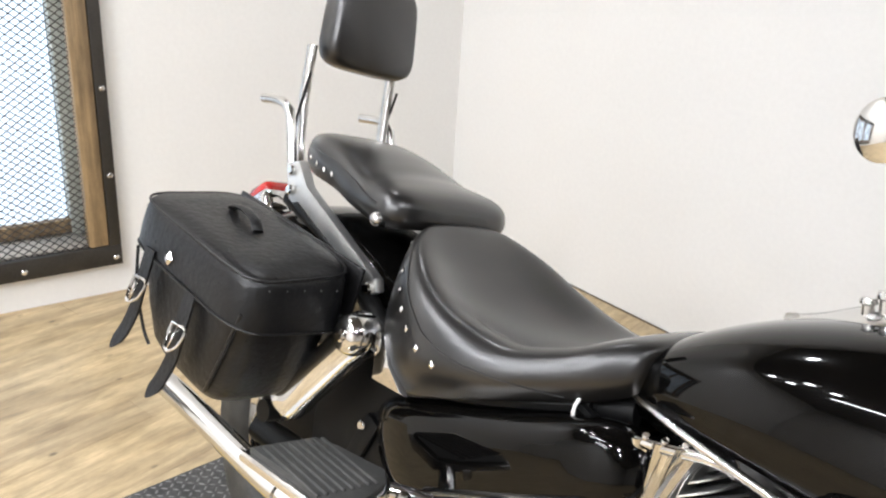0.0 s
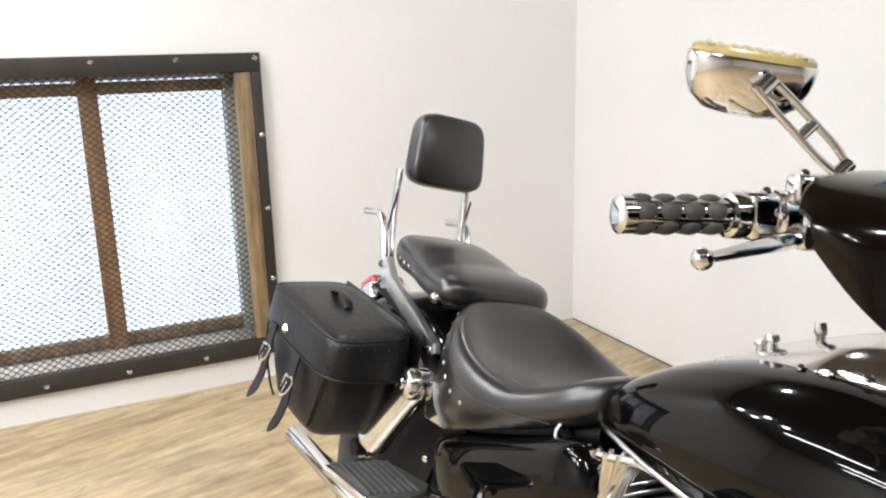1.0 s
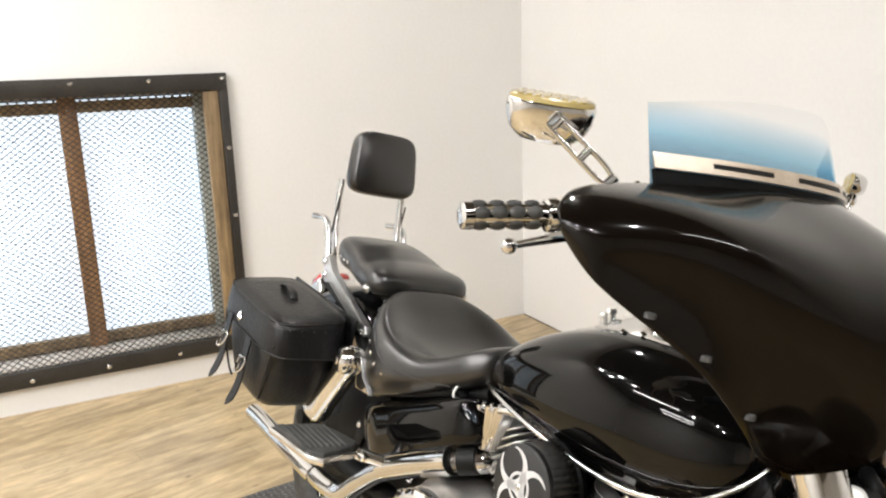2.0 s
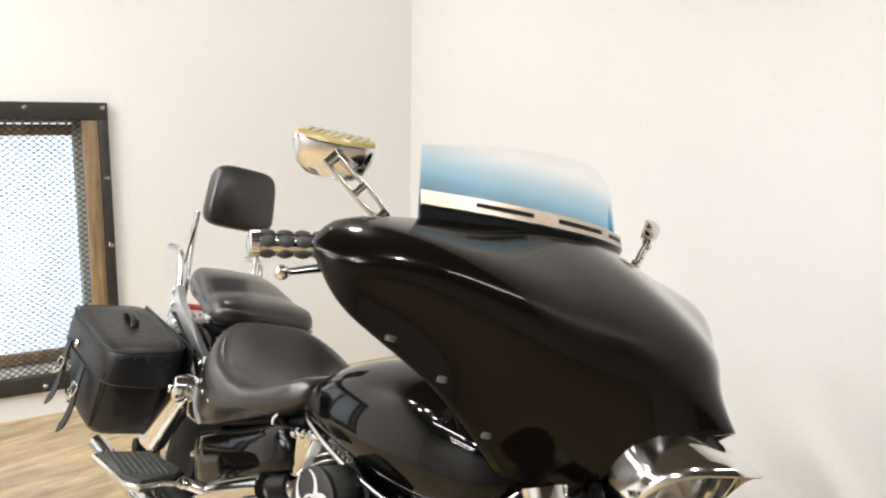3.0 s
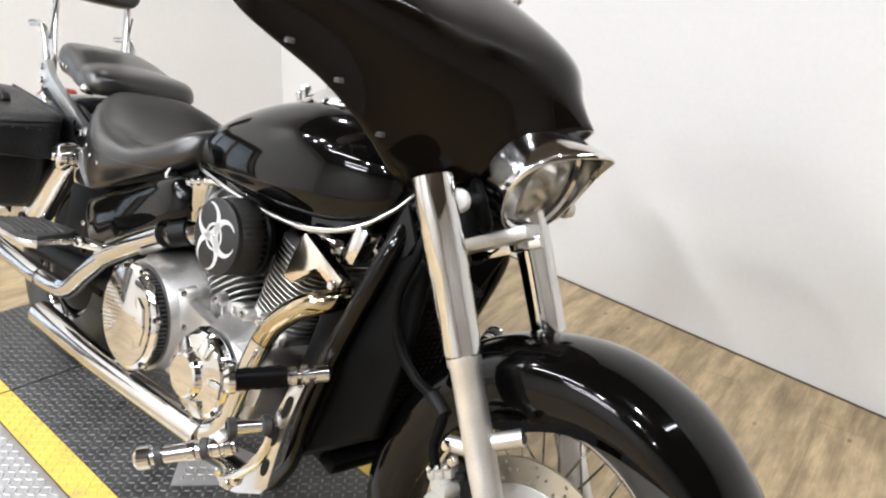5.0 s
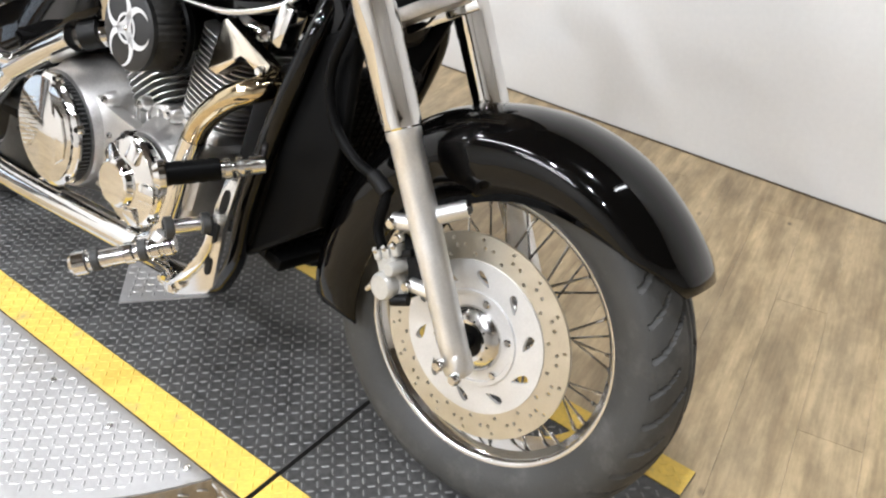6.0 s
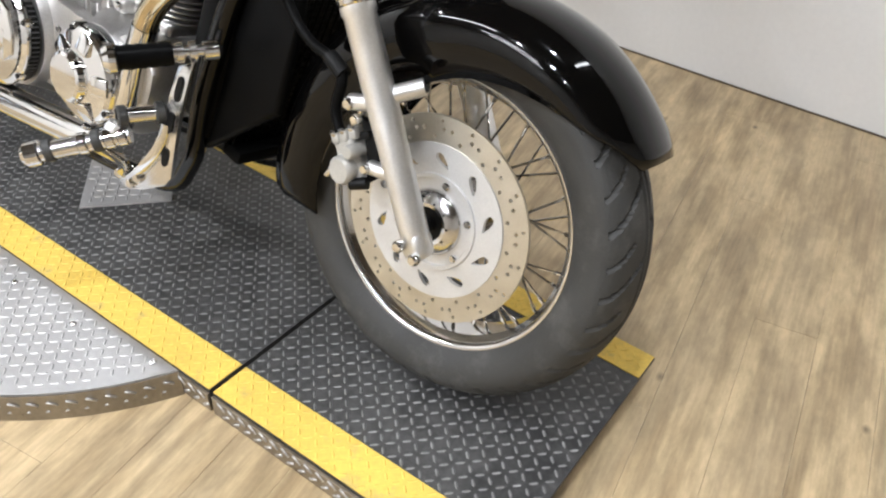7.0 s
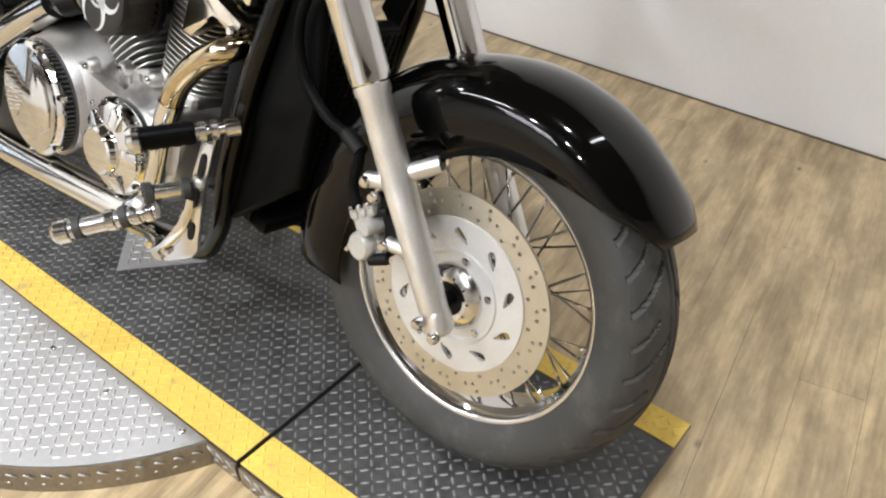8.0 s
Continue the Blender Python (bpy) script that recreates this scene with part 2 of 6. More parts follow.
# ---------------------------------------------------------------- mesh helpers
def obj(name, bm, mat, parent=None, label="", smooth=True, xf=None, sharp=38):
    if xf is not None:
        bmesh.ops.transform(bm, matrix=xf, verts=bm.verts)
    bmesh.ops.recalc_face_normals(bm, faces=bm.faces)
    lim = radians(sharp)
    for e in bm.edges:
        e.smooth = not (len(e.link_faces) == 2 and e.calc_face_angle(0) > lim)
    me = bpy.data.meshes.new(name)
    bm.to_mesh(me)
    bm.free()
    for p in me.polygons:
        p.use_smooth = smooth
    for m in (mat if isinstance(mat, (list, tuple)) else [mat]):
        me.materials.append(m)
    ob = new(name, me)
    if parent is not None:
        ob.parent = parent
    if label:
        ob["label"] = label
    return ob


part = obj


def shared(name, me, m, parent):
    ob = new(name, me)
    ob.parent = parent
    ob.matrix_local = m
    return ob


def V(*a):
    return Vector(a)


def spline(pts, n=8, closed=False):
    """Catmull-Rom through the points (tuples of any length)."""
    P = [np.array(p, float) for p in pts]
    out = []
    k = len(P)
    for i in range(k if closed else k - 1):
        p0, p1, p2, p3 = (P[(i - 1) % k], P[i], P[(i + 1) % k], P[(i + 2) % k]) if closed else (P[max(i - 1, 0)], P[i], P[i + 1], P[min(i + 2, k - 1)])
        for j in range(n):
            t = j / n
            out.append(0.5 * (2 * p1 + (p2 - p0) * t + (2 * p0 - 5 * p1 + 4 * p2 - p3) * t * t + (3 * p1 - p0 - 3 * p2 + p3) * t ** 3))
    if not closed:
        out.append(P[-1])
    return out


def tube(bm, pts, r, seg=12, n=6, smooth=True, squash=1.0, up=None):
    """A swept round bar through the points; r is a number or one radius a point."""
    rs = r if isinstance(r, (list, tuple)) else [r] * len(pts)
    q = spline([(*p, k) for p, k in zip(pts, rs)], n) if smooth and len(pts) > 2 else [np.array((*p, k), float) for p, k in zip(pts, rs)]
    rings = []
    ref = Vector(up) if up else None
    for i, p in enumerate(q):
        a, b = q[max(i - 1, 0)][:3], q[min(i + 1, len(q) - 1)][:3]
        t = Vector(b - a).normalized()
        if ref is None:
            ref = t.orthogonal()
        u = (ref - t * ref.dot(t)).normalized()
        if up is None:
            ref = u
        w = t.cross(u)
        rings.append([bm.verts.new(Vector(p[:3]) + (u * math.cos(2 * math.pi * k / seg) * squash + w * math.sin(2 * math.pi * k / seg)) * p[3]) for k in range(seg)])
    for a, b in zip(rings, rings[1:]):
        for k in range(seg):
            bm.faces.new((a[k], a[(k + 1) % seg], b[(k + 1) % seg], b[k]))
    bm.faces.new(rings[0][::-1])
    bm.faces.new(rings[-1])
    return bm


def lathe(bm, prof, m, seg=32, closed=False, arc=None):
    """Turns a profile of (radius, height) round the z axis of the pose m."""
    rings = []
    full = arc is None
    n = seg if full else seg + 1
    for k in range(n):
        a = 2 * math.pi * k / seg if full else arc[0] + (arc[1] - arc[0]) * k / seg
        rings.append([bm.verts.new(m @ V(r * math.cos(a), r * math.sin(a), h)) for r, h in prof])
    for k in range(seg):
        a, b = rings[k], rings[(k + 1) % n]
        for i in range(len(prof) if closed else len(prof) - 1):
            j = (i + 1) % len(prof)
            try:
                bm.faces.new((a[i], a[j], b[j], b[i]))
            except ValueError:
                pass
    bmesh.ops.remove_doubles(bm, verts=bm.verts, dist=1e-6)
    return bm


def loft(bm, rings, closed=True, caps=True):
    rows = [[bm.verts.new(p) for p in r] for r in rings]
    for a, b in zip(rows, rows[1:]):
        n = len(a)
        for k in range(n if closed else n - 1):
            bm.faces.new((a[k], a[(k + 1) % n], b[(k + 1) % n], b[k]))
    if caps and closed:
        bm.faces.new(rows[0][::-1])
        bm.faces.new(rows[-1])
    return rows


def rbox(bm, m, size, bevel=0.004, seg=2):
    tmp = bmesh.new()
    bmesh.ops.create_cube(tmp, size=1.0, matrix=Matrix.Diagonal((*size, 1)))
    if bevel:
        bmesh.ops.bevel(tmp, geom=tmp.edges[:], offset=min(bevel, min(size) * 0.45), segments=seg, profile=0.5, affect="EDGES")
    bmesh.ops.transform(tmp, matrix=m, verts=tmp.verts)
    me = bpy.data.meshes.new("tmp")
    tmp.to_mesh(me)
    tmp.free()
    bm.from_mesh(me)
    bpy.data.meshes.remove(me)
    return bm


def slab(bm, outline, thick, m, bevel=0.0, seg=2):
    """A plate: the outline in the xy plane of the pose m, extruded by thick along its z."""
    tmp = bmesh.new()
    lo = [tmp.verts.new((*p, 0)) for p in outline]
    hi = [tmp.verts.new((*p, thick)) for p in outline]
    n = len(lo)
    for k in range(n):
        tmp.faces.new((lo[k], lo[(k + 1) % n], hi[(k + 1) % n], hi[k]))
    f0 = tmp.faces.new(lo[::-1])
    f1 = tmp.faces.new(hi)
    if bevel:
        bmesh.ops.bevel(tmp, geom=list({*f0.edges, *f1.edges}), offset=bevel, segments=seg, profile=0.5, affect="EDGES")
    bmesh.ops.transform(tmp, matrix=m, verts=tmp.verts)
    me = bpy.data.meshes.new("tmp")
    tmp.to_mesh(me)
    tmp.free()
    bm.from_mesh(me)
    bpy.data.meshes.remove(me)
    return bm


def axis_pose(p, d, up=(0, 0, 1)):
    """A pose at p whose z axis points along d."""
    return Matrix.Translation(p) @ Vector(d).to_track_quat("Z", "Y").to_matrix().to_4x4()


def B():
    return bmesh.new()


def bolt(bm, p, d, r=0.006, h=0.005):
    return lathe(bm, [(0, h), (r * 0.7, h), (r, h * 0.6), (r, -0.003), (0, -0.003)], axis_pose(p, d), 10)


# ---------------------------------------------------------------- room
WIN_L, WIN_R, WIN_B, WIN_T = -3.55, -1.62, 0.19, 1.345      # clear opening along the wall (room y), and heights
WT = 0.22


def wall_box(name, x0, x1, y0, y1, z0, z1, mat=M_WALL, label="", bevel=0.0):
    b = rbox(B(), Matrix.Translation(((x0 + x1) / 2, (y0 + y1) / 2, (z0 + z1) / 2)), (x1 - x0, y1 - y0, z1 - z0), bevel)
    ob = obj(name, b, mat, smooth=False)
    ob.matrix_world = ROOM
    return tagged(ob, label, kind="structure")


wall_box("wall_north", 0, LONG, 0, WT, 0, HIGH, label="plain white painted wall")
wall_box("wall_east", LONG, LONG + WT, -DEEP, WT, 0, HIGH, M_UNSEEN_WALL, "unseen plain wall, grey set for the reflections")
# window wall, with its opening
b = B()
for x0, x1, z0, z1 in ((WIN_R, WT, 0, HIGH), (-DEEP, WIN_L, 0, HIGH), (WIN_L, WIN_R, 0, WIN_B), (WIN_L, WIN_R, WIN_T, HIGH)):
    rbox(b, Matrix.Translation((-WT / 2, (x0 + x1) / 2, (z0 + z1) / 2)), (WT, x1 - x0, z1 - z0), 0)
wall_w = obj("wall_west", b, M_WALL, smooth=False)
wall_w.matrix_world = ROOM
tagged(wall_w, "white painted wall with a low meshed window", kind="structure")
wall_box("wall_south", 0, LONG, -DEEP - WT, -DEEP, 0, HIGH, M_UNSEEN_WALL, "unseen plain wall, grey set for the reflections")
b = B()
rbox(b, Matrix.Translation((LONG / 2, -DEEP / 2 , HIGH + 0.05)), (LONG + 2 * WT, DEEP + 2 * WT, 0.1), 0)
ceil = obj("ceiling", b, M_CEIL, smooth=False)
ceil.matrix_world = ROOM
tagged(ceil, "unseen ceiling, kept dark for the reflections", kind="structure")
floor = wall_box("floor", -WT, LONG + WT, -DEEP - WT, WT, -0.12, -0.0055, M_PLANK, "pale brown wood plank floor")

b = rbox(B(), ROOM @ Matrix.Translation((LONG / 2, -0.004, 0.0022)), (LONG - 0.02, 0.006, 0.004), 0)
tagged(obj("trim", b, M_FLOOR_BASE, smooth=False), "dark dirty joint between wall and floor", kind="structure")

# ---------------------------------------------------------------- lamps
M_LAMP = glow("lamp_face", (1.0, 0.95, 0.86), 110.0)
TUBE = glow("tube_face", (1.0, 0.97, 0.92), 30.0)
LAMPS = ((0.40, -2.9), (0.62, -3.3), (0.92, -2.95), (1.18, -3.35), (0.75, -0.9), (3.75, -2.2), (2.9, -4.15), (3.8, -3.9), (4.5, -4.6))
for i, (x, y) in enumerate(LAMPS):
    root = new("ceiling_spotlight")
    root.matrix_world = ROOM @ Matrix.Translation((x, y, HIGH))
    tagged(root, "white round ceiling spotlight, lit", "lamp", "ceiling spotlights")
    part("housing", lathe(B(), [(0, 0), (0.06, 0), (0.075, -0.12), (0.07, -0.12), (0.066, -0.1), (0, -0.1)], Matrix.Identity(4), 24), M_WHITE, root)
    part("lamp_face", lathe(B(), [(0, -0.104), (0.06, -0.104), (0.06, -0.108), (0, -0.108)], Matrix.Identity(4), 24), M_LAMP, root)
    area_lamp("spot_light", ROOM @ Matrix.Translation((x, y, HIGH - 0.13)), 0.13, (7, 36)[x > 2], (1.0, 0.97, 0.94))
for x, y, turn, watts in ((1.7, -4.1, 0, 50), (2.4, -5.4, 0, 48), (2.4, -6.1, 0, 48), (4.45, -0.85, 90, 8)):
    root = new("ceiling_tube_light")
    root.matrix_world = ROOM @ Matrix.Translation((x, y, HIGH)) @ pose(0, 0, 0, 0, 0, turn)
    tagged(root, "long white ceiling tube light, lit", "lamp", "ceiling tube lights")
    part("housing", rbox(B(), Matrix.Translation((0, 0, -0.03)), (1.5, 0.18, 0.058), 0.008), M_WHITE, root)
    part("diffuser", rbox(B(), Matrix.Translation((0, 0, -0.075)), (1.44, 0.08, 0.03), 0.01), TUBE, root)
    area_lamp("tube_lamp", ROOM @ Matrix.Translation((x, y, HIGH - 0.1)) @ pose(0, 0, 0, 0, 0, turn), 1.4, watts, (1.0, 0.97, 0.94), 0.08)


# ---------------------------------------------------------------- meshed window in the west wall
def mesh_window():
    root = new("window_1")
    root.matrix_world = ROOM
    tagged(root, "low window behind black expanded metal mesh in a bolted steel frame", kind="structure")
    F0, F1, G0, G1 = WIN_L - 0.05, WIN_R + 0.055, WIN_B - 0.07, WIN_T + 0.065
    bar = 0.075
    # bolted flat frame, four bars
    spec = (("frame_bar", (F0 + F1) / 2, G1 - bar / 2, F1 - F0, bar), ("frame_bar", (F0 + F1) / 2, G0 + bar / 2, F1 - F0, bar))
    for nm, y, z, w, h in spec:
        part(nm, rbox(B(), Matrix.Translation((0.016, y, z)), (0.03, w, h), 0.003), M_STEEL_FRAME, root)
    for y in (F0 + 0.02, F1 - 0.02):
        part("frame_bar", rbox(B(), Matrix.Translation((0.016, y, (G0 + G1) / 2)), (0.03, 0.04, G1 - G0 - 2 * bar), 0.003), M_STEEL_FRAME, root)
    # stained inner wood strip beside the steel
    for y in (F1 - 0.075,):
        part("inner_strip", rbox(B(), Matrix.Translation((0.002, y, (G0 + G1) / 2)), (0.05, 0.066, G1 - G0 - 2 * bar - 0.004), 0.004), M_FRAME_WOOD, root)
    # bolts
    me = None
    def put_bolt(y, z):
        nonlocal me
        if me is None:
            o = part("bolt", lathe(B(), [(0, 0.008), (0.006, 0.008), (0.010, 0.004), (0.010, -0.002), (0, -0.002)], pose(0, 0, 0, 0, 90, 0), 12), M_CHROME_DULL, root)
            me = o.data
            o.location = (0.031, y, z)
        else:
            shared("bolt", me, Matrix.Translation((0.031, y, z)), root)
    for k in range(7):
        y = F1 - 0.022 - 0.307 * k
        if y > F0:
            put_bolt(y, G1 - 0.022)
            put_bolt(y, G0 + 0.03)
    for k in range(1, 4):
        put_bolt(F1 - 0.018, G0 + 0.03 + (G1 - G0 - 0.052) * k / 4)
    # reveal lining, sill, mullions and panes
    depth = -0.17
    part("lining", rbox(B(), Matrix.Translation((depth / 2, WIN_R - 0.008, (WIN_B + WIN_T) / 2)), (-depth, 0.016, WIN_T - WIN_B), 0), material("reveal", (0.62, 0.63, 0.60), 0.6, vary=0.1), root)
    part("lining", rbox(B(), Matrix.Translation((depth / 2, (WIN_L + WIN_R) / 2, WIN_T - 0.008)), (-depth, WIN_R - WIN_L - 0.034, 0.016), 0), M_FRAME_WOOD, root)
    part("sill", rbox(B(), Matrix.Translation((depth / 2, (WIN_L + WIN_R) / 2, WIN_B + 0.008)), (-depth, WIN_R - WIN_L - 0.034, 0.016), 0), material("sill_board", (0.66, 0.62, 0.56), 0.6, vary=0.15, scale=12), root)
    post = 0.075
    ys = (WIN_R - 0.02 - 0.03, WIN_R - 0.60, WIN_R - 1.25, WIN_L + 0.04)
    for i, y in enumerate(ys):
        w = post if 0 < i < 3 else 0.045
        part("mullion", rbox(B(), Matrix.Translation((depth + 0.02, y, (WIN_B + WIN_T) / 2)), (0.06, w, WIN_T - WIN_B - 0.034), 0.004), M_MULLION if i else material("grey_stop", (0.42, 0.44, 0.40), 0.5), root)
    for z in (WIN_B + 0.045, WIN_T - 0.06):
        part("rail", rbox(B(), Matrix.Translation((depth + 0.012, (WIN_L + WIN_R) / 2, z)), (0.04, WIN_R - WIN_L - 0.08, 0.05), 0.004), M_FRAME_WOOD, root)
    for y0, y1 in zip(ys[1:], ys):
        part("pane", rbox(B(), Matrix.Translation((depth - 0.01, (y0 + y1) / 2, (WIN_B + WIN_T) / 2)), (0.006, y1 - y0 - 0.05, WIN_T - WIN_B - 0.06), 0), M_PANE, root, "bright frosted daylit pane")
    # expanded metal mesh
    b = B()
    dy, dz, wid, th = 0.0335, 0.0128, 0.0025, 0.0015
    z = WIN_B - 0.01
    r = 0
    while z < WIN_T + 0.005:
        y = WIN_L - 0.01
        k = 0
        prev = None
        while y < WIN_R - 0.035:
            up = ((k + r) % 2) * dz
            p = (y, z + up)
            if prev is not None:
                (y0, z0), (y1, z1) = prev, p
                q = [b.verts.new(c) for c in ((0.006, y0, z0 - wid), (0.006, y0, z0 + wid), (0.006 + th, y0, z0), (0.006, y1, z1 - wid), (0.006, y1, z1 + wid), (0.006 + th, y1, z1))]
                b.faces.new((q[0], q[3], q[5], q[2]))
                b.faces.new((q[2], q[5], q[4], q[1]))
                b.faces.new((q[1], q[4], q[3], q[0]))
            prev = p
            y += dy / 2
            k += 1
        z += dz
        r += 1
    me = bpy.data.meshes.new("mesh_screen")
    b.to_mesh(me)
    b.free()
    me.materials.append(M_STEEL_FRAME)
    ob = new("mesh_screen", me)
    ob.parent = root
    tagged(ob, "black expanded metal mesh", kind="stuff")


mesh_window()


# ---------------------------------------------------------------- lift platform
LIFT = pose(0, 0, 0, 0, 0, -1.2)
ZP = 0.05
PX0, PXJ, PXA, PX1 = -2.118, -1.60, -0.262, 0.318      # segment ends along the platform
PY0 = -0.352


def far_edge(x):
    """The far edge of the platform runs a little aslant."""
    return 0.215 - 0.052 * x


def lozenges(b, x0, x1, y0, y1, z, pitch=0.0190, length=0.0166, width=0.0050, high=0.0014, keep=None):
    i = 0
    x = x0 + pitch / 2
    while x < x1 - pitch / 3:
        j = 0
        y = y0 + pitch / 2
        while y < y1 - pitch / 3:
            if keep is None or keep(x, y):
                a = radians(45 if (i + j) % 2 else -45)
                c, s = math.cos(a), math.sin(a)
                def at(u, v, h):
                    return b.verts.new((x + u * c - v * s, y + u * s + v * c, z + h))
                L, w = length / 2, width / 2
                base = [at(-L, 0, 0), at(-L / 2, -w, 0), at(L / 2, -w, 0), at(L, 0, 0), at(L / 2, w, 0), at(-L / 2, w, 0)]
                t0, t1 = at(-L * 0.7, 0, high), at(L * 0.7, 0, high)
                b.faces.new((base[1], base[2], t1, t0))
                b.faces.new((base[4], base[5], t0, t1))
                b.faces.new((base[0], base[1], t0))
                b.faces.new((base[5], base[0], t0))
                b.faces.new((base[2], base[3], t1))
                b.faces.new((base[3], base[4], t1))
            y += pitch
            j += 1
        x += pitch
        i += 1


def stuff(name, b, mat, parent, label):
    me = bpy.data.meshes.new(name)
    b.to_mesh(me)
    b.free()
    me.materials.append(mat)
    ob = new(name, me)
    ob.parent = parent
    return tagged(ob, label, kind="stuff")


def platform():
    root = new("lift_platform")
    root.matrix_world = LIFT
    tagged(root, "black tread plate motorcycle platform with yellow painted edges", "platform")
    S = 0.075
    for x0, x1 in ((PX0, PXJ - 0.003), (PXJ + 0.003, PXA - 0.0045), (PXA + 0.0045, PX1)):
        b = B()
        under = 0.03 if x1 == PX1 else 0.0
        loft(b, [[V(x0, y0, 0), V(x1 - under, y1, 0), V(x1, y1, ZP - 0.006), V(x1, y1, ZP), V(x0, y0, ZP)] for y0, y1 in ((PY0, PY0), (far_edge(x0), far_edge(x1)))])
        part("deck", b, M_DECK, root, smooth=False)
        b = B()
        lozenges(b, x0, x1, PY0 + S, far_edge(x0) - 0.065, ZP, keep=lambda x, y: y < far_edge(x) - 0.074)
        stuff("tread", b, M_DECK_WORN, root, "raised black tread pattern")
        xa, xb = x0 + 0.001, x1 - 0.001
        for corners in ([(xa, PY0), (xb, PY0), (xb, PY0 + S), (xa, PY0 + S)], [(xa, far_edge(xa) - 0.065), (xb, far_edge(xb) - 0.065), (xb, far_edge(xb)), (xa, far_edge(xa))]):
            part("edge_stripe", slab(B(), corners, 0.003, Matrix.Translation((0, 0, ZP - 0.001))), M_YELLOW, root, "yellow painted edge stripe", smooth=False)
        b = B()
        lozenges(b, x0, x1, PY0, PY0 + S, ZP + 0.002)
        stuff("tread", b, M_YELLOW, root, "raised yellow tread pattern")
        b = B()
        lozenges(b, x0, x1, far_edge(x1) - 0.065, far_edge(x0), ZP + 0.002, keep=lambda x, y: far_edge(x) - 0.056 < y < far_edge(x) - 0.009)
        stuff("tread", b, M_YELLOW, root, "raised yellow tread pattern")
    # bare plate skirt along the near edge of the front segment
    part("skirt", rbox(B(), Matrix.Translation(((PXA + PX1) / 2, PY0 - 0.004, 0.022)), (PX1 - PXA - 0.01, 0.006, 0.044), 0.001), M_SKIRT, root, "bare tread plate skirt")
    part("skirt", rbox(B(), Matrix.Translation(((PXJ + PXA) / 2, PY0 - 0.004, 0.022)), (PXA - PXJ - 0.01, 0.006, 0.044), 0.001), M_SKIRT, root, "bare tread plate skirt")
    x = PXA - 0.10
    while x < PX1 - 0.01:
        for z, a in ((0.034, 35), (0.014, -35)):
            if abs(x - PXA) > 0.015:
                part("skirt_lug", rbox(B(), Matrix.Translation((x + (0.009 if a < 0 else 0), PY0 - 0.0075, z)) @ pose(0, 0, 0, 0, a, 0), (0.020, 0.002, 0.005), 0), M_TREAD, root)
        x += 0.026
    # small bare tread plate lying on the deck
    b = B()
    slab(b, [(-1.103, -0.012), (-0.923, -0.172), (-0.784, -0.025), (-0.857, 0.039)], 0.004, Matrix.Translation((0, 0, ZP + 0.002)))
    lozenges(b, -1.05, -0.8, -0.15, 0.02, ZP + 0.006, keep=lambda x, y: y > -0.155 + max((x + 0.923) * 1.06, -(x + 0.923) * 0.89) and y < 0.03 - abs(x + 0.857) * 0.25)
    part("stand_plate", b, M_TREAD, root, "bare tread plate")
    return root


platform()
CX, CY, CR = -0.93, -0.05, 0.655


def turntable():
    root = new("turntable")
    root.matrix_world = LIFT
    tagged(root, "round bare tread plate turntable under the platform", "turntable")
    for side in (-1, 1):
        ye = (PY0 - 0.002) if side < 0 else 0.305
        pts = []
        n = 48
        h = abs(ye - CY)
        lim = math.acos(h / CR)
        for k in range(n + 1):
            a = -lim + 2 * lim * k / n
            pts.append((CX + CR * math.sin(a), CY + side * CR * math.cos(a)))
        if side > 0:
            pts = pts[::-1]
        part("plate", slab(B(), pts, 0.0492, Matrix.Identity(4), 0.002), M_TREAD, root)
        b = B()
        rim = []
        for k in range(n + 1):
            a = -lim + 2 * lim * k / n
            rim.append([V(CX + r * math.sin(a), CY + side * r * math.cos(a), z) for r, z in ((CR + 0.002, 0.0), (CR + 0.016, 0.0), (CR + 0.004, 0.047), (CR + 0.002, 0.047))])
        loft(b, rim)
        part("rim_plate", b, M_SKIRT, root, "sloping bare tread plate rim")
        k = 0
        a = -lim + 0.02
        while a < lim - 0.02 and side < 0:
            p = Matrix.Translation((CX, CY, 0)) @ pose(0, 0, 0, 0, 0, math.degrees(a)) @ Matrix.Translation((0, -CR - 0.0105, 0.022 + (0.011 if k % 2 else -0.011))) @ pose(0, 0, 0, 15, 0, 0) @ pose(0, 0, 0, 0, 35 if k % 2 else -35, 0)
            part("rim_lug", rbox(B(), p, (0.02, 0.002, 0.005), 0), M_TREAD, root)
            k += 1
            a += 0.016 / CR
        b = B()
        y0, y1 = (CY - CR, ye) if side < 0 else (ye, CY + CR)
        lozenges(b, CX - CR, CX + CR, y0, y1, 0.0492, keep=lambda x, y: (x - CX) ** 2 + (y - CY) ** 2 < (CR - 0.02) ** 2)
        stuff("tread", b, M_TREAD, root, "raised bare tread pattern")
    for x, y in ((-0.40, -0.37), (-0.60, -0.40), (-0.80, -0.40)):
        part("screw", bolt(B(), V(x, y, 0.050), V(0, 0, 1), 0.007, 0.004), M_CHROME_DULL, root)
    return root


turntable()


# ---------------------------------------------------------------- floor planks
def clip(poly, axis, limit, keep_less):
    """The part of a convex outline on one side of a line."""
    out = []
    for k, p in enumerate(poly):
        q = poly[(k + 1) % len(poly)]
        ip = (p[axis] <= limit) == keep_less
        iq = (q[axis] <= limit) == keep_less
        if ip:
            out.append(p)
        if ip != iq:
            t = (limit - p[axis]) / (q[axis] - p[axis])
            out.append(tuple(p[c] + (q[c] - p[c]) * t for c in (0, 1)))
    return out


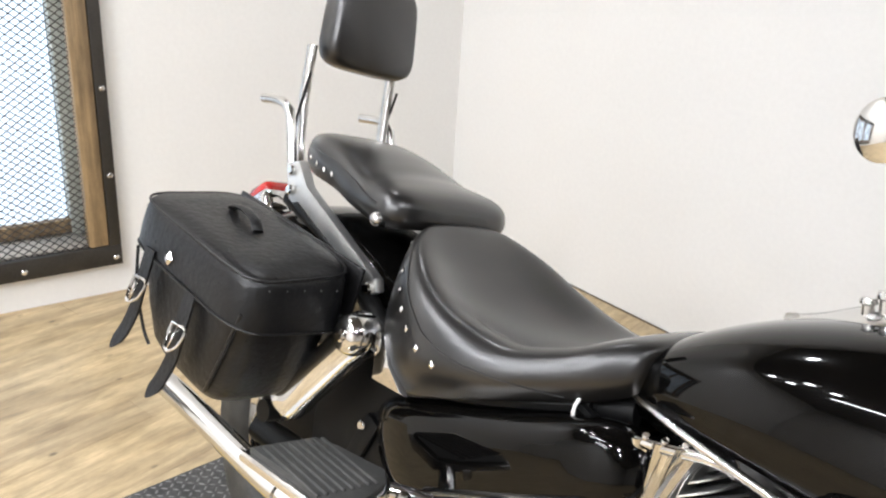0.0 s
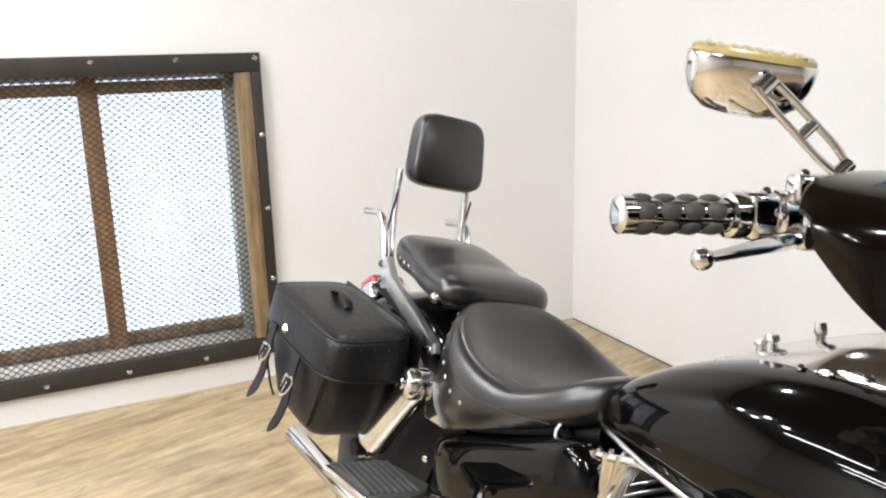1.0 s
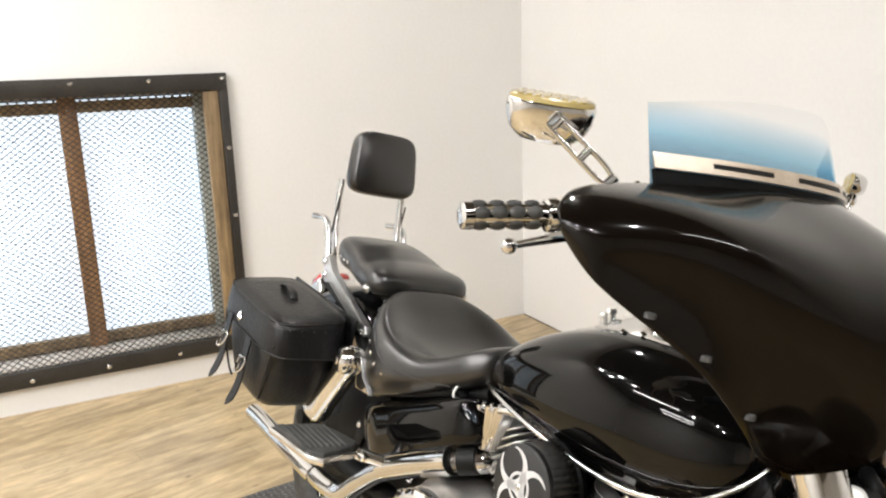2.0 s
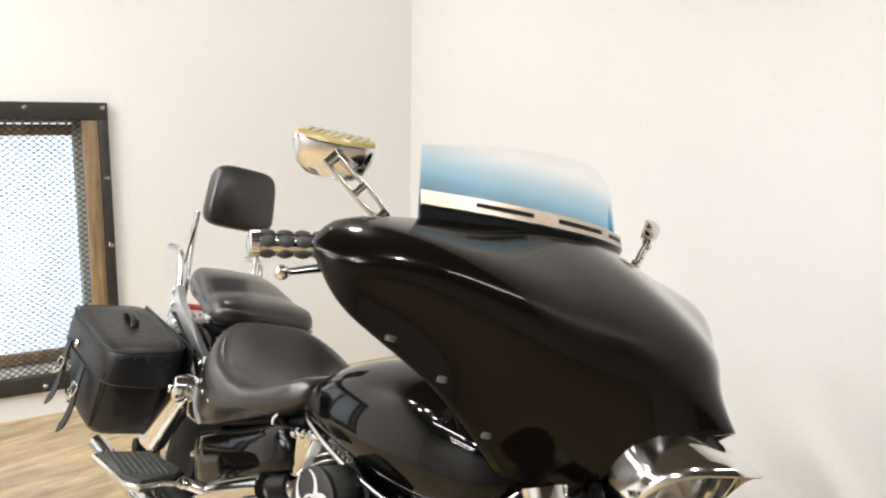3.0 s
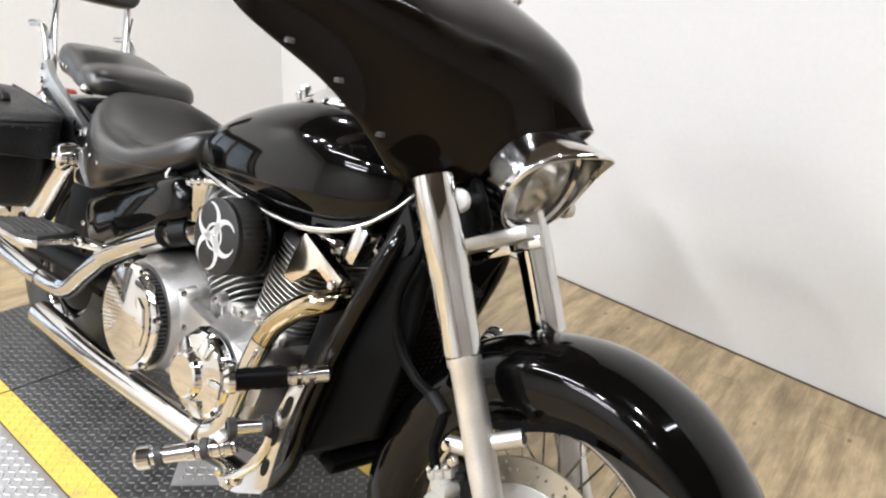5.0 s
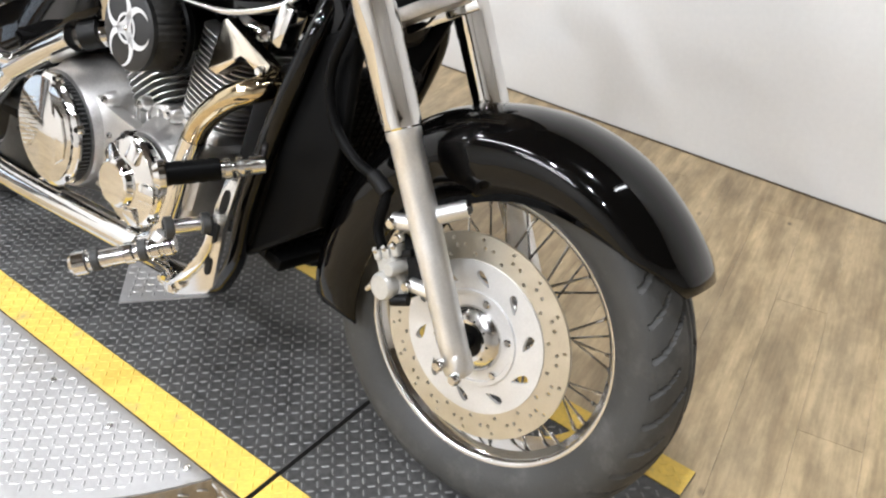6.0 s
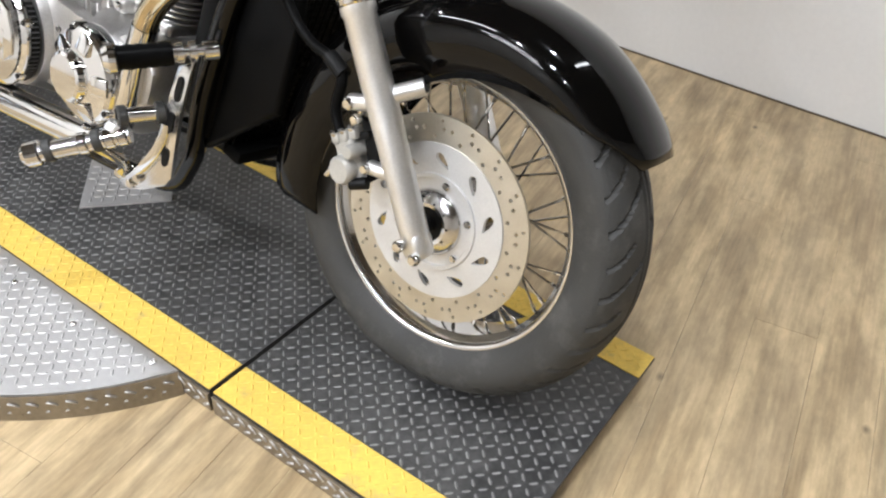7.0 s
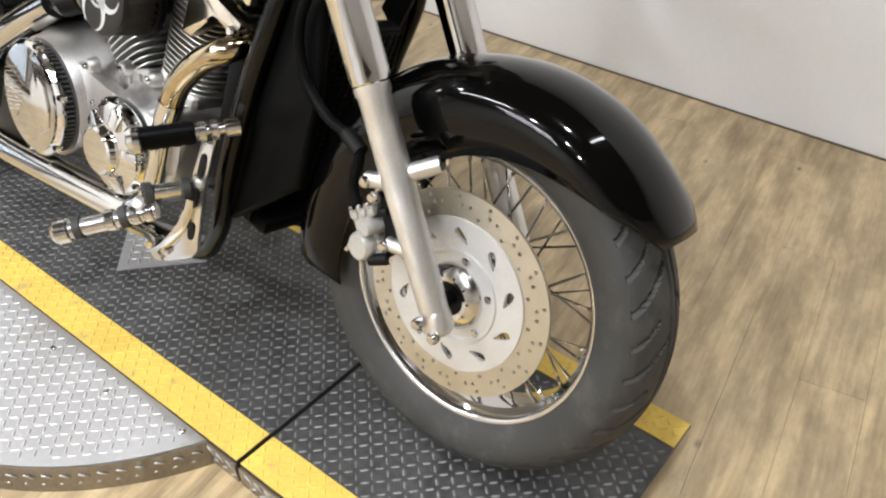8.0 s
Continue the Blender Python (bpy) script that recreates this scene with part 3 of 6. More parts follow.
def planks():
    W, Ln, gap = 0.122, 1.22, 0.0004
    b = rbox(B(), Matrix.Translation((0, 0, -0.003)), (W - gap, Ln - gap, 0.006), 0.0006, 1)
    first = None
    turn = pose(0, 0, 0, 0, 0, 14.5)
    hx, hy = (W - gap) / 2, (Ln - gap) / 2
    for i in range(-20, 66):
        for j in range(-7, 4):
            c = turn @ V(i * W, j * Ln - (i * 0.437) % Ln, 0)
            if not (-0.5 < c.x < 5.3 and -4.1 < c.y < 0.8):
                continue
            m = Matrix.Translation(c) @ turn
            quad = [tuple((m @ V(x, y, 0))[:2]) for x, y in ((-hx, -hy), (hx, -hy), (hx, hy), (-hx, hy))]
            if all(x > 0 and y < 0 for x, y in quad):
                if first is None:
                    first = obj("plank", b, M_PLANK, floor, smooth=False)
                    first.matrix_local = m
                else:
                    shared("plank", first.data, m, floor)
                continue
            cut = clip(clip(quad, 0, 0.001, False), 1, -0.001, True)   # sawn off at the walls
            if len(cut) < 3:
                continue
            inv = m.inverted()
            pts = [tuple((inv @ V(x, y, 0))[:2]) for x, y in cut]
            area = sum(p[0] * q[1] - q[0] * p[1] for p, q in zip(pts, pts[1:] + pts[:1])) / 2
            if abs(area) < 0.0008:
                continue
            end = obj("plank", slab(B(), pts if area > 0 else pts[::-1], 0.006, Matrix.Translation((0, 0, -0.006))), M_PLANK, floor, smooth=False)
            end.matrix_local = m


planks()

# ================================================================ motorcycle
BODY = Matrix.Translation((0, -0.065, ZP)) @ pose(0, 0, 0, 0, 0, -1.5) @ pose(0, 0, 0, -15.0, 0, 0)
FRONT = Matrix.Translation((0, -0.09, ZP)) @ pose(0, 0, 0, -12.0, 0, 0)
K = BODY.inverted() @ FRONT          # front end, turned a little against the frame
WR = 0.318
HUB = V(0, 0, WR)
KW = BODY.inverted() @ Matrix.Translation((0, -0.076, ZP)) @ pose(0, 0, 0, -14.0, 0, 0) @ Matrix.Translation((0.006, 0, WR)) @ pose(0, 0, 0, 0, 0, -0.5) @ Matrix.Translation((0, 0, -WR))   # wheel and fender
bike = new("motorcycle")
bike.matrix_world = BODY
tagged(bike, "glossy black cruiser motorcycle with chrome trim and a batwing fairing", "motorcycle")


# ---------------------------------------------------------------- front wheel
WHEEL = Matrix.Translation(HUB) @ pose(0, 0, 0, 90, 0, 0)       # z of this pose points to the right side (-y)


def front_wheel():
    # tyre: a ring of tread blocks on the crown and smooth walls
    prof = [(0.222, 0.046), (0.232, 0.056), (0.252, 0.066), (0.275, 0.0695), (0.292, 0.064), (0.305, 0.050), (0.313, 0.031), (0.3175, 0.012), (0.3175, -0.012), (0.313, -0.031), (0.305, -0.050), (0.292, -0.064), (0.275, -0.0695), (0.252, -0.066), (0.232, -0.056), (0.222, -0.046)]
    wheel = part("front_wheel", lathe(B(), [(0.0, 0.05), (0.03, 0.05), (0.036, 0.045), (0.036, 0.036), (0.055, 0.034), (0.055, 0.026), (0.03, 0.022), (0.03, -0.022), (0.055, -0.026), (0.055, -0.034), (0.036, -0.036), (0.03, -0.05), (0, -0.05)], KW @ WHEEL, 40), M_CHROME_DULL, bike, "chrome hub")
    seg = 720
    b = B()
    rings = []
    P = spline(prof, 5)
    for k in range(seg):
        a = 2 * math.pi * k / seg
        row = []
        for r, h in P:
            g = 0.0
            u = h / 0.07
            if r > 0.287:
                ph = (k / seg * 18 + 0.75 * abs(u) + (0.5 if h > 0 else 0)) % 1.0
                if ph < 0.08 and abs(u) > 0.10 or (0.08 < abs(u) < 0.13) or (abs(u) > 0.45 and 0.5 < ph < 0.56):
                    g = 0.0065
            if 0.2435 < r < 0.2475 or 0.258 < r < 0.2605:
                g = -0.0012
            row.append(b.verts.new(KW @ WHEEL @ V((r - g) * math.cos(a), (r - g) * math.sin(a), h)))
        rings.append(row)
    for k in range(seg):
        a, c = rings[k], rings[(k + 1) % seg]
        for i in range(len(P) - 1):
            b.faces.new((a[i], a[i + 1], c[i + 1], c[i]))
    part("tyre", b, M_RUBBER, wheel, "black rubber road tyre", sharp=28)
    rim = [(0.231, 0.050), (0.233, 0.047), (0.231, 0.043), (0.226, 0.042), (0.2245, 0.0395), (0.2255, 0.037), (0.219, 0.034), (0.2165, 0.0305), (0.2175, 0.028), (0.2125, 0.022), (0.2105, 0.012), (0.2105, -0.012), (0.215, -0.030), (0.222, -0.040), (0.231, -0.043), (0.233, -0.047), (0.231, -0.050), (0.224, -0.046), (0.2075, -0.030), (0.2045, -0.010), (0.2045, 0.010), (0.2075, 0.030), (0.224, 0.046)]
    part("rim", lathe(B(), rim, KW @ WHEEL, 96, closed=True), M_RIM, wheel, "chrome wheel rim", sharp=12)
    for s in (1, -1):
        lip = [(0.2165, 0.042), (0.2180, 0.0490), (0.2215, 0.0520), (0.2255, 0.0525), (0.2275, 0.0500), (0.2275, 0.042)]
        part("rim_lip", lathe(B(), [(r, s * h) for r, h in lip], KW @ WHEEL, 96), M_CHROME_DULL, wheel, "bright chrome rim lip")
    # laced spokes and nipples
    n = 40
    sp = nip = None
    for k in range(n):
        side = 1 if k % 2 else -1
        a = 2 * math.pi * k / n
        lean = 0.62 if (k // 2) % 2 else -0.62
        p0 = V(0.052 * math.cos(a - lean * 1.2), 0.052 * math.sin(a - lean * 1.2), side * 0.031)
        p1 = V(0.208 * math.cos(a), 0.208 * math.sin(a), side * 0.006)
        L = (p1 - p0).length
        m = KW @ WHEEL @ axis_pose(p0, p1 - p0)
        if sp is None:
            sp = part("spoke", lathe(B(), [(0, 0), (0.0021, 0), (0.0021, L), (0, L)], Matrix.Identity(4), 6), M_SPOKE, wheel)
            sp.matrix_local = m
            nip = part("spoke_nipple", lathe(B(), [(0.0019, L - 0.018), (0.0036, L - 0.016), (0.0036, L), (0, L)], Matrix.Identity(4), 6), M_CHROME, wheel)
            nip.matrix_local = m
        else:
            shared("spoke", sp.data, m, wheel)
            shared("spoke_nipple", nip.data, m, wheel)
    return wheel


wheel = front_wheel()


def pierced_ring(b, r0, r1, z0, z1, m, na, nr, hole):
    """A flat ring with real holes: cells for which hole(r, a) is true are left out."""
    grid = {}
    def v(i, j, top):
        key = (i % na, j, top)
        if key not in grid:
            a = 2 * math.pi * key[0] / na
            r = r0 + (r1 - r0) * j / nr
            grid[key] = b.verts.new(m @ V(r * math.cos(a), r * math.sin(a), z1 if top else z0))
        return grid[key]
    solid = [[not hole(r0 + (r1 - r0) * (j + 0.5) / nr, 2 * math.pi * (i + 0.5) / na) for j in range(nr)] for i in range(na)]
    for i in range(na):
        for j in range(nr):
            if not solid[i][j]:
                continue
            b.faces.new((v(i, j, 1), v(i + 1, j, 1), v(i + 1, j + 1, 1), v(i, j + 1, 1)))
            b.faces.new((v(i, j, 0), v(i, j + 1, 0), v(i + 1, j + 1, 0), v(i + 1, j, 0)))
            for di, dj, e in ((-1, 0, ((i, j), (i, j + 1))), (1, 0, ((i + 1, j + 1), (i + 1, j))), (0, -1, ((i + 1, j), (i, j))), (0, 1, ((i, j + 1), (i + 1, j + 1)))):
                jj = j + dj
                if jj < 0 or jj >= nr or not solid[(i + di) % na][jj]:
                    (a0, b0), (a1, b1) = e
                    b.faces.new((v(a0, b0, 1), v(a1, b1, 1), v(a1, b1, 0), v(a0, b0, 0)))


def brake_disc():
    holes = []
    for k in range(18):
        a = 2 * math.pi * k / 18
        for q, r in enumerate((0.134, 0.147, 0.159)):
            holes.append((r, a + q * 0.13))
            if q == 1:
                holes.append((r, a + 0.23))
    def rot(r, a):
        x, y = r * math.cos(a), r * math.sin(a)
        return any((x - R * math.cos(A)) ** 2 + (y - R * math.sin(A)) ** 2 < 0.0031 ** 2 for R, A in holes)
    D = KW @ WHEEL @ Matrix.Translation((0, 0, 0.072))
    b = B()
    pierced_ring(b, 0.119, 0.168, 0.0, 0.005, D, 640, 34, rot)
    part("brake_disc", b, M_DISC, wheel, "drilled steel brake disc", sharp=30)
    def slot(r, a):
        k = (a / (2 * math.pi) * 10) % 1.0
        t, s = (k - 0.5) * 2 * math.pi / 10 * r, r - 0.100
        p, q = t * 0.80 + s * 0.60, -t * 0.60 + s * 0.80
        return (p / 0.0155) ** 2 + (q / (0.0058 * (1 + 0.5 * p / 0.0155))) ** 2 < 1
    b = B()
    pierced_ring(b, 0.040, 0.1255, 0.001, 0.0075, D, 420, 56, slot)
    part("disc_carrier", b, M_DISC_ALLOY, wheel, "satin alloy disc carrier with slots", sharp=30)
    part("hub_cap", lathe(B(), [(0.054, 0.004), (0.053, 0.012), (0.046, 0.019), (0.034, 0.024), (0.0275, 0.022), (0.026, 0.012), (0.026, -0.01), (0.012, -0.012)], D, 40), M_CHROME_DULL, wheel)
    part("hub_recess", lathe(B(), [(0, 0.017), (0.0262, 0.017), (0.0262, 0.004), (0, 0.004)], D, 32), M_MATT, wheel, "dark axle recess")
    part("carrier_ring", lathe(B(), [(0.070, 0.0072), (0.0715, 0.0105), (0.078, 0.0105), (0.0795, 0.0072)], D, 64), M_DISC_ALLOY, wheel)
    for k in range(6):
        a = 2 * math.pi * k / 6 + 0.3
        part("disc_bolt", bolt(B(), D @ V(0.066 * math.cos(a), 0.066 * math.sin(a), 0.008), D.to_3x3() @ V(0, 0, 1), 0.0065, 0.005), M_CHROME, wheel)
    for k in range(10):
        a = 2 * math.pi * k / 10 + 0.1
        part("disc_rivet", bolt(B(), D @ V(0.0365 * math.cos(a), 0.0365 * math.sin(a), 0.0225), D.to_3x3() @ V(0, 0, 1), 0.002, 0.002), M_MATT, wheel)


brake_disc()
part("axle", lathe(B(), [(0, 0.14), (0.012, 0.14), (0.012, -0.14), (0, -0.14)], KW @ WHEEL, 16), M_MATT, wheel)

# ---------------------------------------------------------------- fork
FX = V(-0.147, 0, 0.303).normalized()        # direction of the legs, upwards
FY = 0.118


def fork_leg(side):
    y = side * FY
    base = V(0.022, y, 0.318)
    def at(s):
        return base + FX * s
    leg = part("fork_leg", lathe(B(), [(0, -0.022), (0.016, -0.02), (0.0215, -0.008), (0.0225, 0.03), (0.0230, 0.15), (0.0240, 0.19), (0.0240, 0.33), (0.0265, 0.335), (0.0265, 0.35), (0.0, 0.35)], K @ axis_pose(base, FX), 32), M_ALU, bike, "satin alloy lower fork leg")
    part("fork_sleeve", lathe(B(), [(0.026, 0.345), (0.0290, 0.348), (0.0300, 0.36), (0.0305, 0.47), (0.0315, 0.472), (0.0320, 0.62), (0.0, 0.62)], K @ axis_pose(base, FX), 40), M_CHROME, leg, "chrome fork sleeve")
    b = B()
    rbox(b, K @ axis_pose(at(-0.004), FX) @ pose(0, 0, 0, 0, 0, 0), (0.042, 0.040, 0.048), 0.014, 4)
    part("axle_clamp", b, M_ALU, leg)
    for dx, dz in ((-0.012, -0.004), (0.018, -0.014)):
        part("pinch_bolt", bolt(B(), K @ V(0.022 + dx, y + side * 0.026, 0.318 + dz), K.to_3x3() @ V(0, side, 0), 0.0095, 0.010), M_CHROME, leg)
    # fender lug and rear lug
    b = tube(B(), [at(0.215), V(-0.022, side * 0.104 + 0.02, 0.536)], 0.0135, 14, smooth=False)
    part("fender_lug", b, M_ALU, leg, xf=K)
    part("fender_bolt", bolt(B(), V(-0.021, side * 0.108 + 0.02, 0.536), V(0.9, side * 0.3, 0.2), 0.009, 0.007), M_CHROME, leg, xf=K)
    b = tube(B(), [at(0.205), V(-0.122, side * 0.122, 0.492)], 0.0125, 12, smooth=False)
    part("caliper_lug", b, M_ALU, leg, xf=K)
    part("lug_bolt", bolt(B(), V(-0.117, side * 0.134, 0.492), V(0, side, 0), 0.009, 0.006), M_CHROME, leg, xf=K)
    return leg


fork_leg(-1)
fork_leg(1)
b = B()
c = V(0.022, 0, 0.318) + FX * 0.515
rbox(b, axis_pose(c, FX), (0.045, 0.17, 0.024), 0.006, 2)
part("fork_clamp", b, M_ENGINE, bike, "satin alloy lower fork clamp", xf=K)
b = B()
rbox(b, axis_pose(c + V(0.03, 0, -0.004), FX), (0.008, 0.14, 0.022), 0.003, 2)
part("clamp_cover", b, M_CHROME, bike, xf=K)


def caliper():
    c = V(-0.120, -0.104, 0.402)
    tilt = pose(0, 0, 0, 0, -24, 0)
    cal = part("brake_caliper", rbox(B(), K @ Matrix.Translation(c) @ tilt, (0.042, 0.040, 0.084), 0.010, 3), M_CALIPER, bike, "pale grey alloy two-piece brake caliper")
    for x, z, r in ((-0.119, 0.386, 0.0235), (-0.106, 0.420, 0.0115)):
        part("piston_housing", lathe(B(), [(0, 0.020), (r * 0.80, 0.020), (r * 0.95, 0.016), (r, 0.010), (r, -0.014), (0, -0.014)], K @ axis_pose(V(x, -0.120, z), V(-0.1, -1, 0)), 24), M_CALIPER, cal)
    for k in range(3):
        p = V(-0.143 + 0.016 * k, -0.116, 0.428 + 0.009 * k)
        part("caliper_lobe", rbox(B(), K @ Matrix.Translation(p) @ tilt, (0.015, 0.024, 0.018), 0.005, 2), M_CALIPER, cal)
        part("caliper_bolt", bolt(B(), K @ (p + V(-0.003, -0.010, 0.007)), K.to_3x3() @ V(-0.3, -0.7, 0.6), 0.005, 0.005), M_CHROME, cal)
    part("bleed_nipple", tube(B(), [K @ V(-0.153, -0.116, 0.372), K @ V(-0.162, -0.118, 0.360)], [0.0065, 0.0045], 10, smooth=False), M_CHROME_DULL, cal)
    part("mount_bracket", slab(B(), [(-0.112, 0.470), (-0.080, 0.462), (-0.058, 0.408), (-0.062, 0.390), (-0.090, 0.366), (-0.104, 0.372), (-0.088, 0.410)], 0.012, K @ Matrix.Translation((0, -0.098, 0)) @ pose(0, 0, 0, 90, 0, 0), 0.003), M_MATT, cal, "dark caliper mounting bracket")
    part("slide_pin", tube(B(), [K @ V(-0.104, -0.128, 0.368), K @ V(-0.078, -0.120, 0.376)], 0.0095, 12, smooth=False), M_MATT, cal)
    part("lower_lug", tube(B(), [K @ V(-0.078, -0.118, 0.402), K @ V(-0.040, -0.118, 0.404)], 0.0115, 12, smooth=False), M_ALU, cal)
    for x, z in ((-0.078, 0.402), (-0.104, 0.471)):
        part("lug_bolt", bolt(B(), K @ V(x, -0.128, z), K.to_3x3() @ V(0, -1, 0), 0.0085, 0.008), M_CHROME, cal)
    part("pad_spring", rbox(B(), K @ Matrix.Translation((-0.100, -0.112, 0.444)) @ tilt, (0.030, 0.014, 0.012), 0.003), M_MATT, cal)
    return cal


caliper()
part("brake_hose", tube(B(), [K @ V(*p) for p in ((-0.142, -0.118, 0.440), (-0.156, -0.114, 0.470), (-0.152, -0.110, 0.515), (-0.170, -0.104, 0.535), (-0.225, -0.10, 0.55), (-0.268, -0.10, 0.586), (-0.290, -0.10, 0.634), (-0.290, -0.10, 0.685), (-0.266, -0.10, 0.745), (-0.262, -0.07, 0.84))], 0.0085, 10), M_PLASTIC, bike, "black brake hose")
part("hose_union", tube(B(), [K @ V(-0.150, -0.108, 0.522), K @ V(-0.186, -0.102, 0.540)], 0.0125, 10, smooth=False), M_MATT, bike, "black hose union on the fender")


# ---------------------------------------------------------------- front fender
def front_fender():
    a0, a1 = radians(32), radians(195)
    n = 60
    rings = []
    for k in range(n + 1):
        u = k / n
        a = a0 + (a1 - a0) * u
        deg = math.degrees(a)
        R = float(np.interp(deg, (32, 47, 62, 81, 100, 150, 177, 195), (0.355, 0.359, 0.360, 0.357, 0.352, 0.350, 0.357, 0.366)))
        skirt = float(np.interp(deg, (32, 38, 45, 54, 62, 74, 84, 100, 130, 150, 170, 184, 195), (0.016, 0.028, 0.056, 0.076, 0.090, 0.107, 0.119, 0.138, 0.140, 0.138, 0.134, 0.132, 0.128)))
        half = float(np.interp(deg, (32, 36, 44, 60, 100, 150, 188, 195), (0.050, 0.070, 0.086, 0.094, 0.098, 0.098, 0.094, 0.088)))
        crown = min(0.055, skirt * 0.9)
        ring = []
        m = 9
        ring.append((half, -skirt))
        for q in range(m + 1):
            t = math.pi * q / m
            ring.append((half * math.cos(t) * (1 - 0.08 * math.sin(t)), -crown + crown * math.sin(t) ** 0.8))
        ring.append((-half, -skirt))
        row = []
        for y, h in ring:
            ae = a + max(0.0, u - 0.8) / 0.2 * radians(-8 + 11 * min(1.0, -h / 0.13))
            row.append(HUB + V((R + h) * math.cos(ae), y, (R + h) * math.sin(ae)))
        rings.append(row)
    b = B()
    loft(b, rings, closed=False, caps=False)
    ob = part("front_fender", b, M_BLACK, bike, "glossy black front fender", xf=KW, sharp=60)
    s = ob.modifiers.new("thick", "SOLIDIFY")
    s.thickness, s.offset = 0.004, 0
    return ob


front_fender()


# ---------------------------------------------------------------- fairing
from mathutils.bvhtree import BVHTree

BAR_TURN, BAR_PIVOT = 6.5, V(-0.30, 0.0, 0.0)      # the bars, fairing and screen stand turned a little to the left
BAR = Matrix.Translation(BAR_PIVOT) @ pose(0, 0, 0, 0, 0, BAR_TURN) @ Matrix.Translation(-BAR_PIVOT)
BAR_FLIP = BAR @ Matrix.Diagonal((1, -1, 1, 1)) @ BAR.inverted()


def other_side(p):
    """The point on the far side that matches p on the near side."""
    return BAR_FLIP @ Vector(p)


def middle(p):
    return (Vector(p) + other_side(p)) / 2


def fairing():
    cols = [  # columns, centre to wing tip: top edge, ridge, face below it, lower edge
        ((-0.430, 0.000, 1.198), (-0.203, 0.000, 1.086), (-0.172, 0.000, 1.036), (-0.118, 0.000, 0.982)),
        ((-0.434, -0.075, 1.198), (-0.218, -0.086, 1.078), (-0.196, -0.078, 1.015), (-0.186, -0.060, 0.935)),
        ((-0.448, -0.140, 1.194), (-0.245, -0.164, 1.075), (-0.236, -0.140, 0.975), (-0.268, -0.108, 0.832)),
        ((-0.466, -0.195, 1.187), (-0.270, -0.231, 1.083), (-0.276, -0.208, 0.975), (-0.316, -0.190, 0.832)),
        ((-0.484, -0.250, 1.178), (-0.300, -0.294, 1.096), (-0.310, -0.272, 1.000), (-0.322, -0.255, 0.887)),
        ((-0.500, -0.320, 1.167), (-0.343, -0.362, 1.110), (-0.353, -0.344, 1.035), (-0.344, -0.335, 0.956)),
        ((-0.512, -0.385, 1.156), (-0.390, -0.420, 1.110), (-0.396, -0.408, 1.056), (-0.386, -0.400, 0.999)),
        ((-0.518, -0.440, 1.138), (-0.443, -0.464, 1.102), (-0.437, -0.460, 1.068), (-0.430, -0.450, 1.036)),
        ((-0.500, -0.470, 1.110), (-0.482, -0.478, 1.101), (-0.479, -0.475, 1.092), (-0.478, -0.468, 1.083)),
    ]
    flat = [[*T, *R, *Q, *L] for T, R, Q, L in cols]
    flat[0] = [c for i in (0, 3, 6, 9) for c in middle(flat[0][i:i + 3])]
    mirrored = [[c for i in (0, 3, 6, 9) for c in other_side(row[i:i + 3])] for row in flat]
    whole = spline(flat[::-1] + mirrored[1:], 8)
    rings = []
    for row in whole:
        T, R, Q, L = (np.array(row[i:i + 3]) for i in (0, 3, 6, 9))
        span = np.linalg.norm(T - R)
        P = (T + R) / 2 + np.array((0.035, 0.0, 0.085)) * span * (0.30 + 0.70 * min(1.0, abs(T[1]) / 0.34))
        rings.append([np.array(p) for p in spline([tuple(q) for q in (T, P, R, Q, L)], 7)])
    # round the ridge and even out the panels, keeping the ridge where it was
    sharp_net = np.array(rings)
    net = sharp_net.copy()
    for _ in range(14):
        net[:, 1:-1] += 0.5 * ((net[:, :-2] + net[:, 2:]) / 2 - net[:, 1:-1])
    for _ in range(10):
        net[1:-1] += 0.5 * ((net[:-2] + net[2:]) / 2 - net[1:-1])
    ridge = 14
    lost = sharp_net[:, ridge] - net[:, ridge]
    for _ in range(10):
        lost[1:-1] += 0.5 * ((lost[:-2] + lost[2:]) / 2 - lost[1:-1])
    for j in range(1, net.shape[1] - 1):
        net[:, j] += lost * 0.75 * math.exp(-((j - ridge) / 6.5) ** 2)
    rings = [[V(*p) for p in row] for row in net]
    b = B()
    loft(b, rings, closed=False, caps=False)
    global FAIR_TREE
    b.faces.ensure_lookup_table()
    FAIR_TREE = BVHTree.FromBMesh(b)
    ob = part("fairing", b, M_FAIR, bike, "glossy black batwing fairing, brown reflections put into its colour", sharp=60)
    s = ob.modifiers.new("thick", "SOLIDIFY")
    s.thickness, s.offset = 0.006, 0
    return ob


fair = fairing()
for p in ((-0.369, -0.406, 1.011), (-0.332, -0.335, 0.971), (-0.303, -0.260, 0.902)):
    for sd in (1, -1):
        hit, nrm, _, _ = FAIR_TREE.find_nearest(V(*p) if sd > 0 else other_side(p))
        if nrm.x < 0:
            nrm = -nrm
        part("fairing_bolt", bolt(B(), hit + nrm * 0.003, nrm, 0.0085, 0.005), M_SCREW, fair, "grey domed screw")


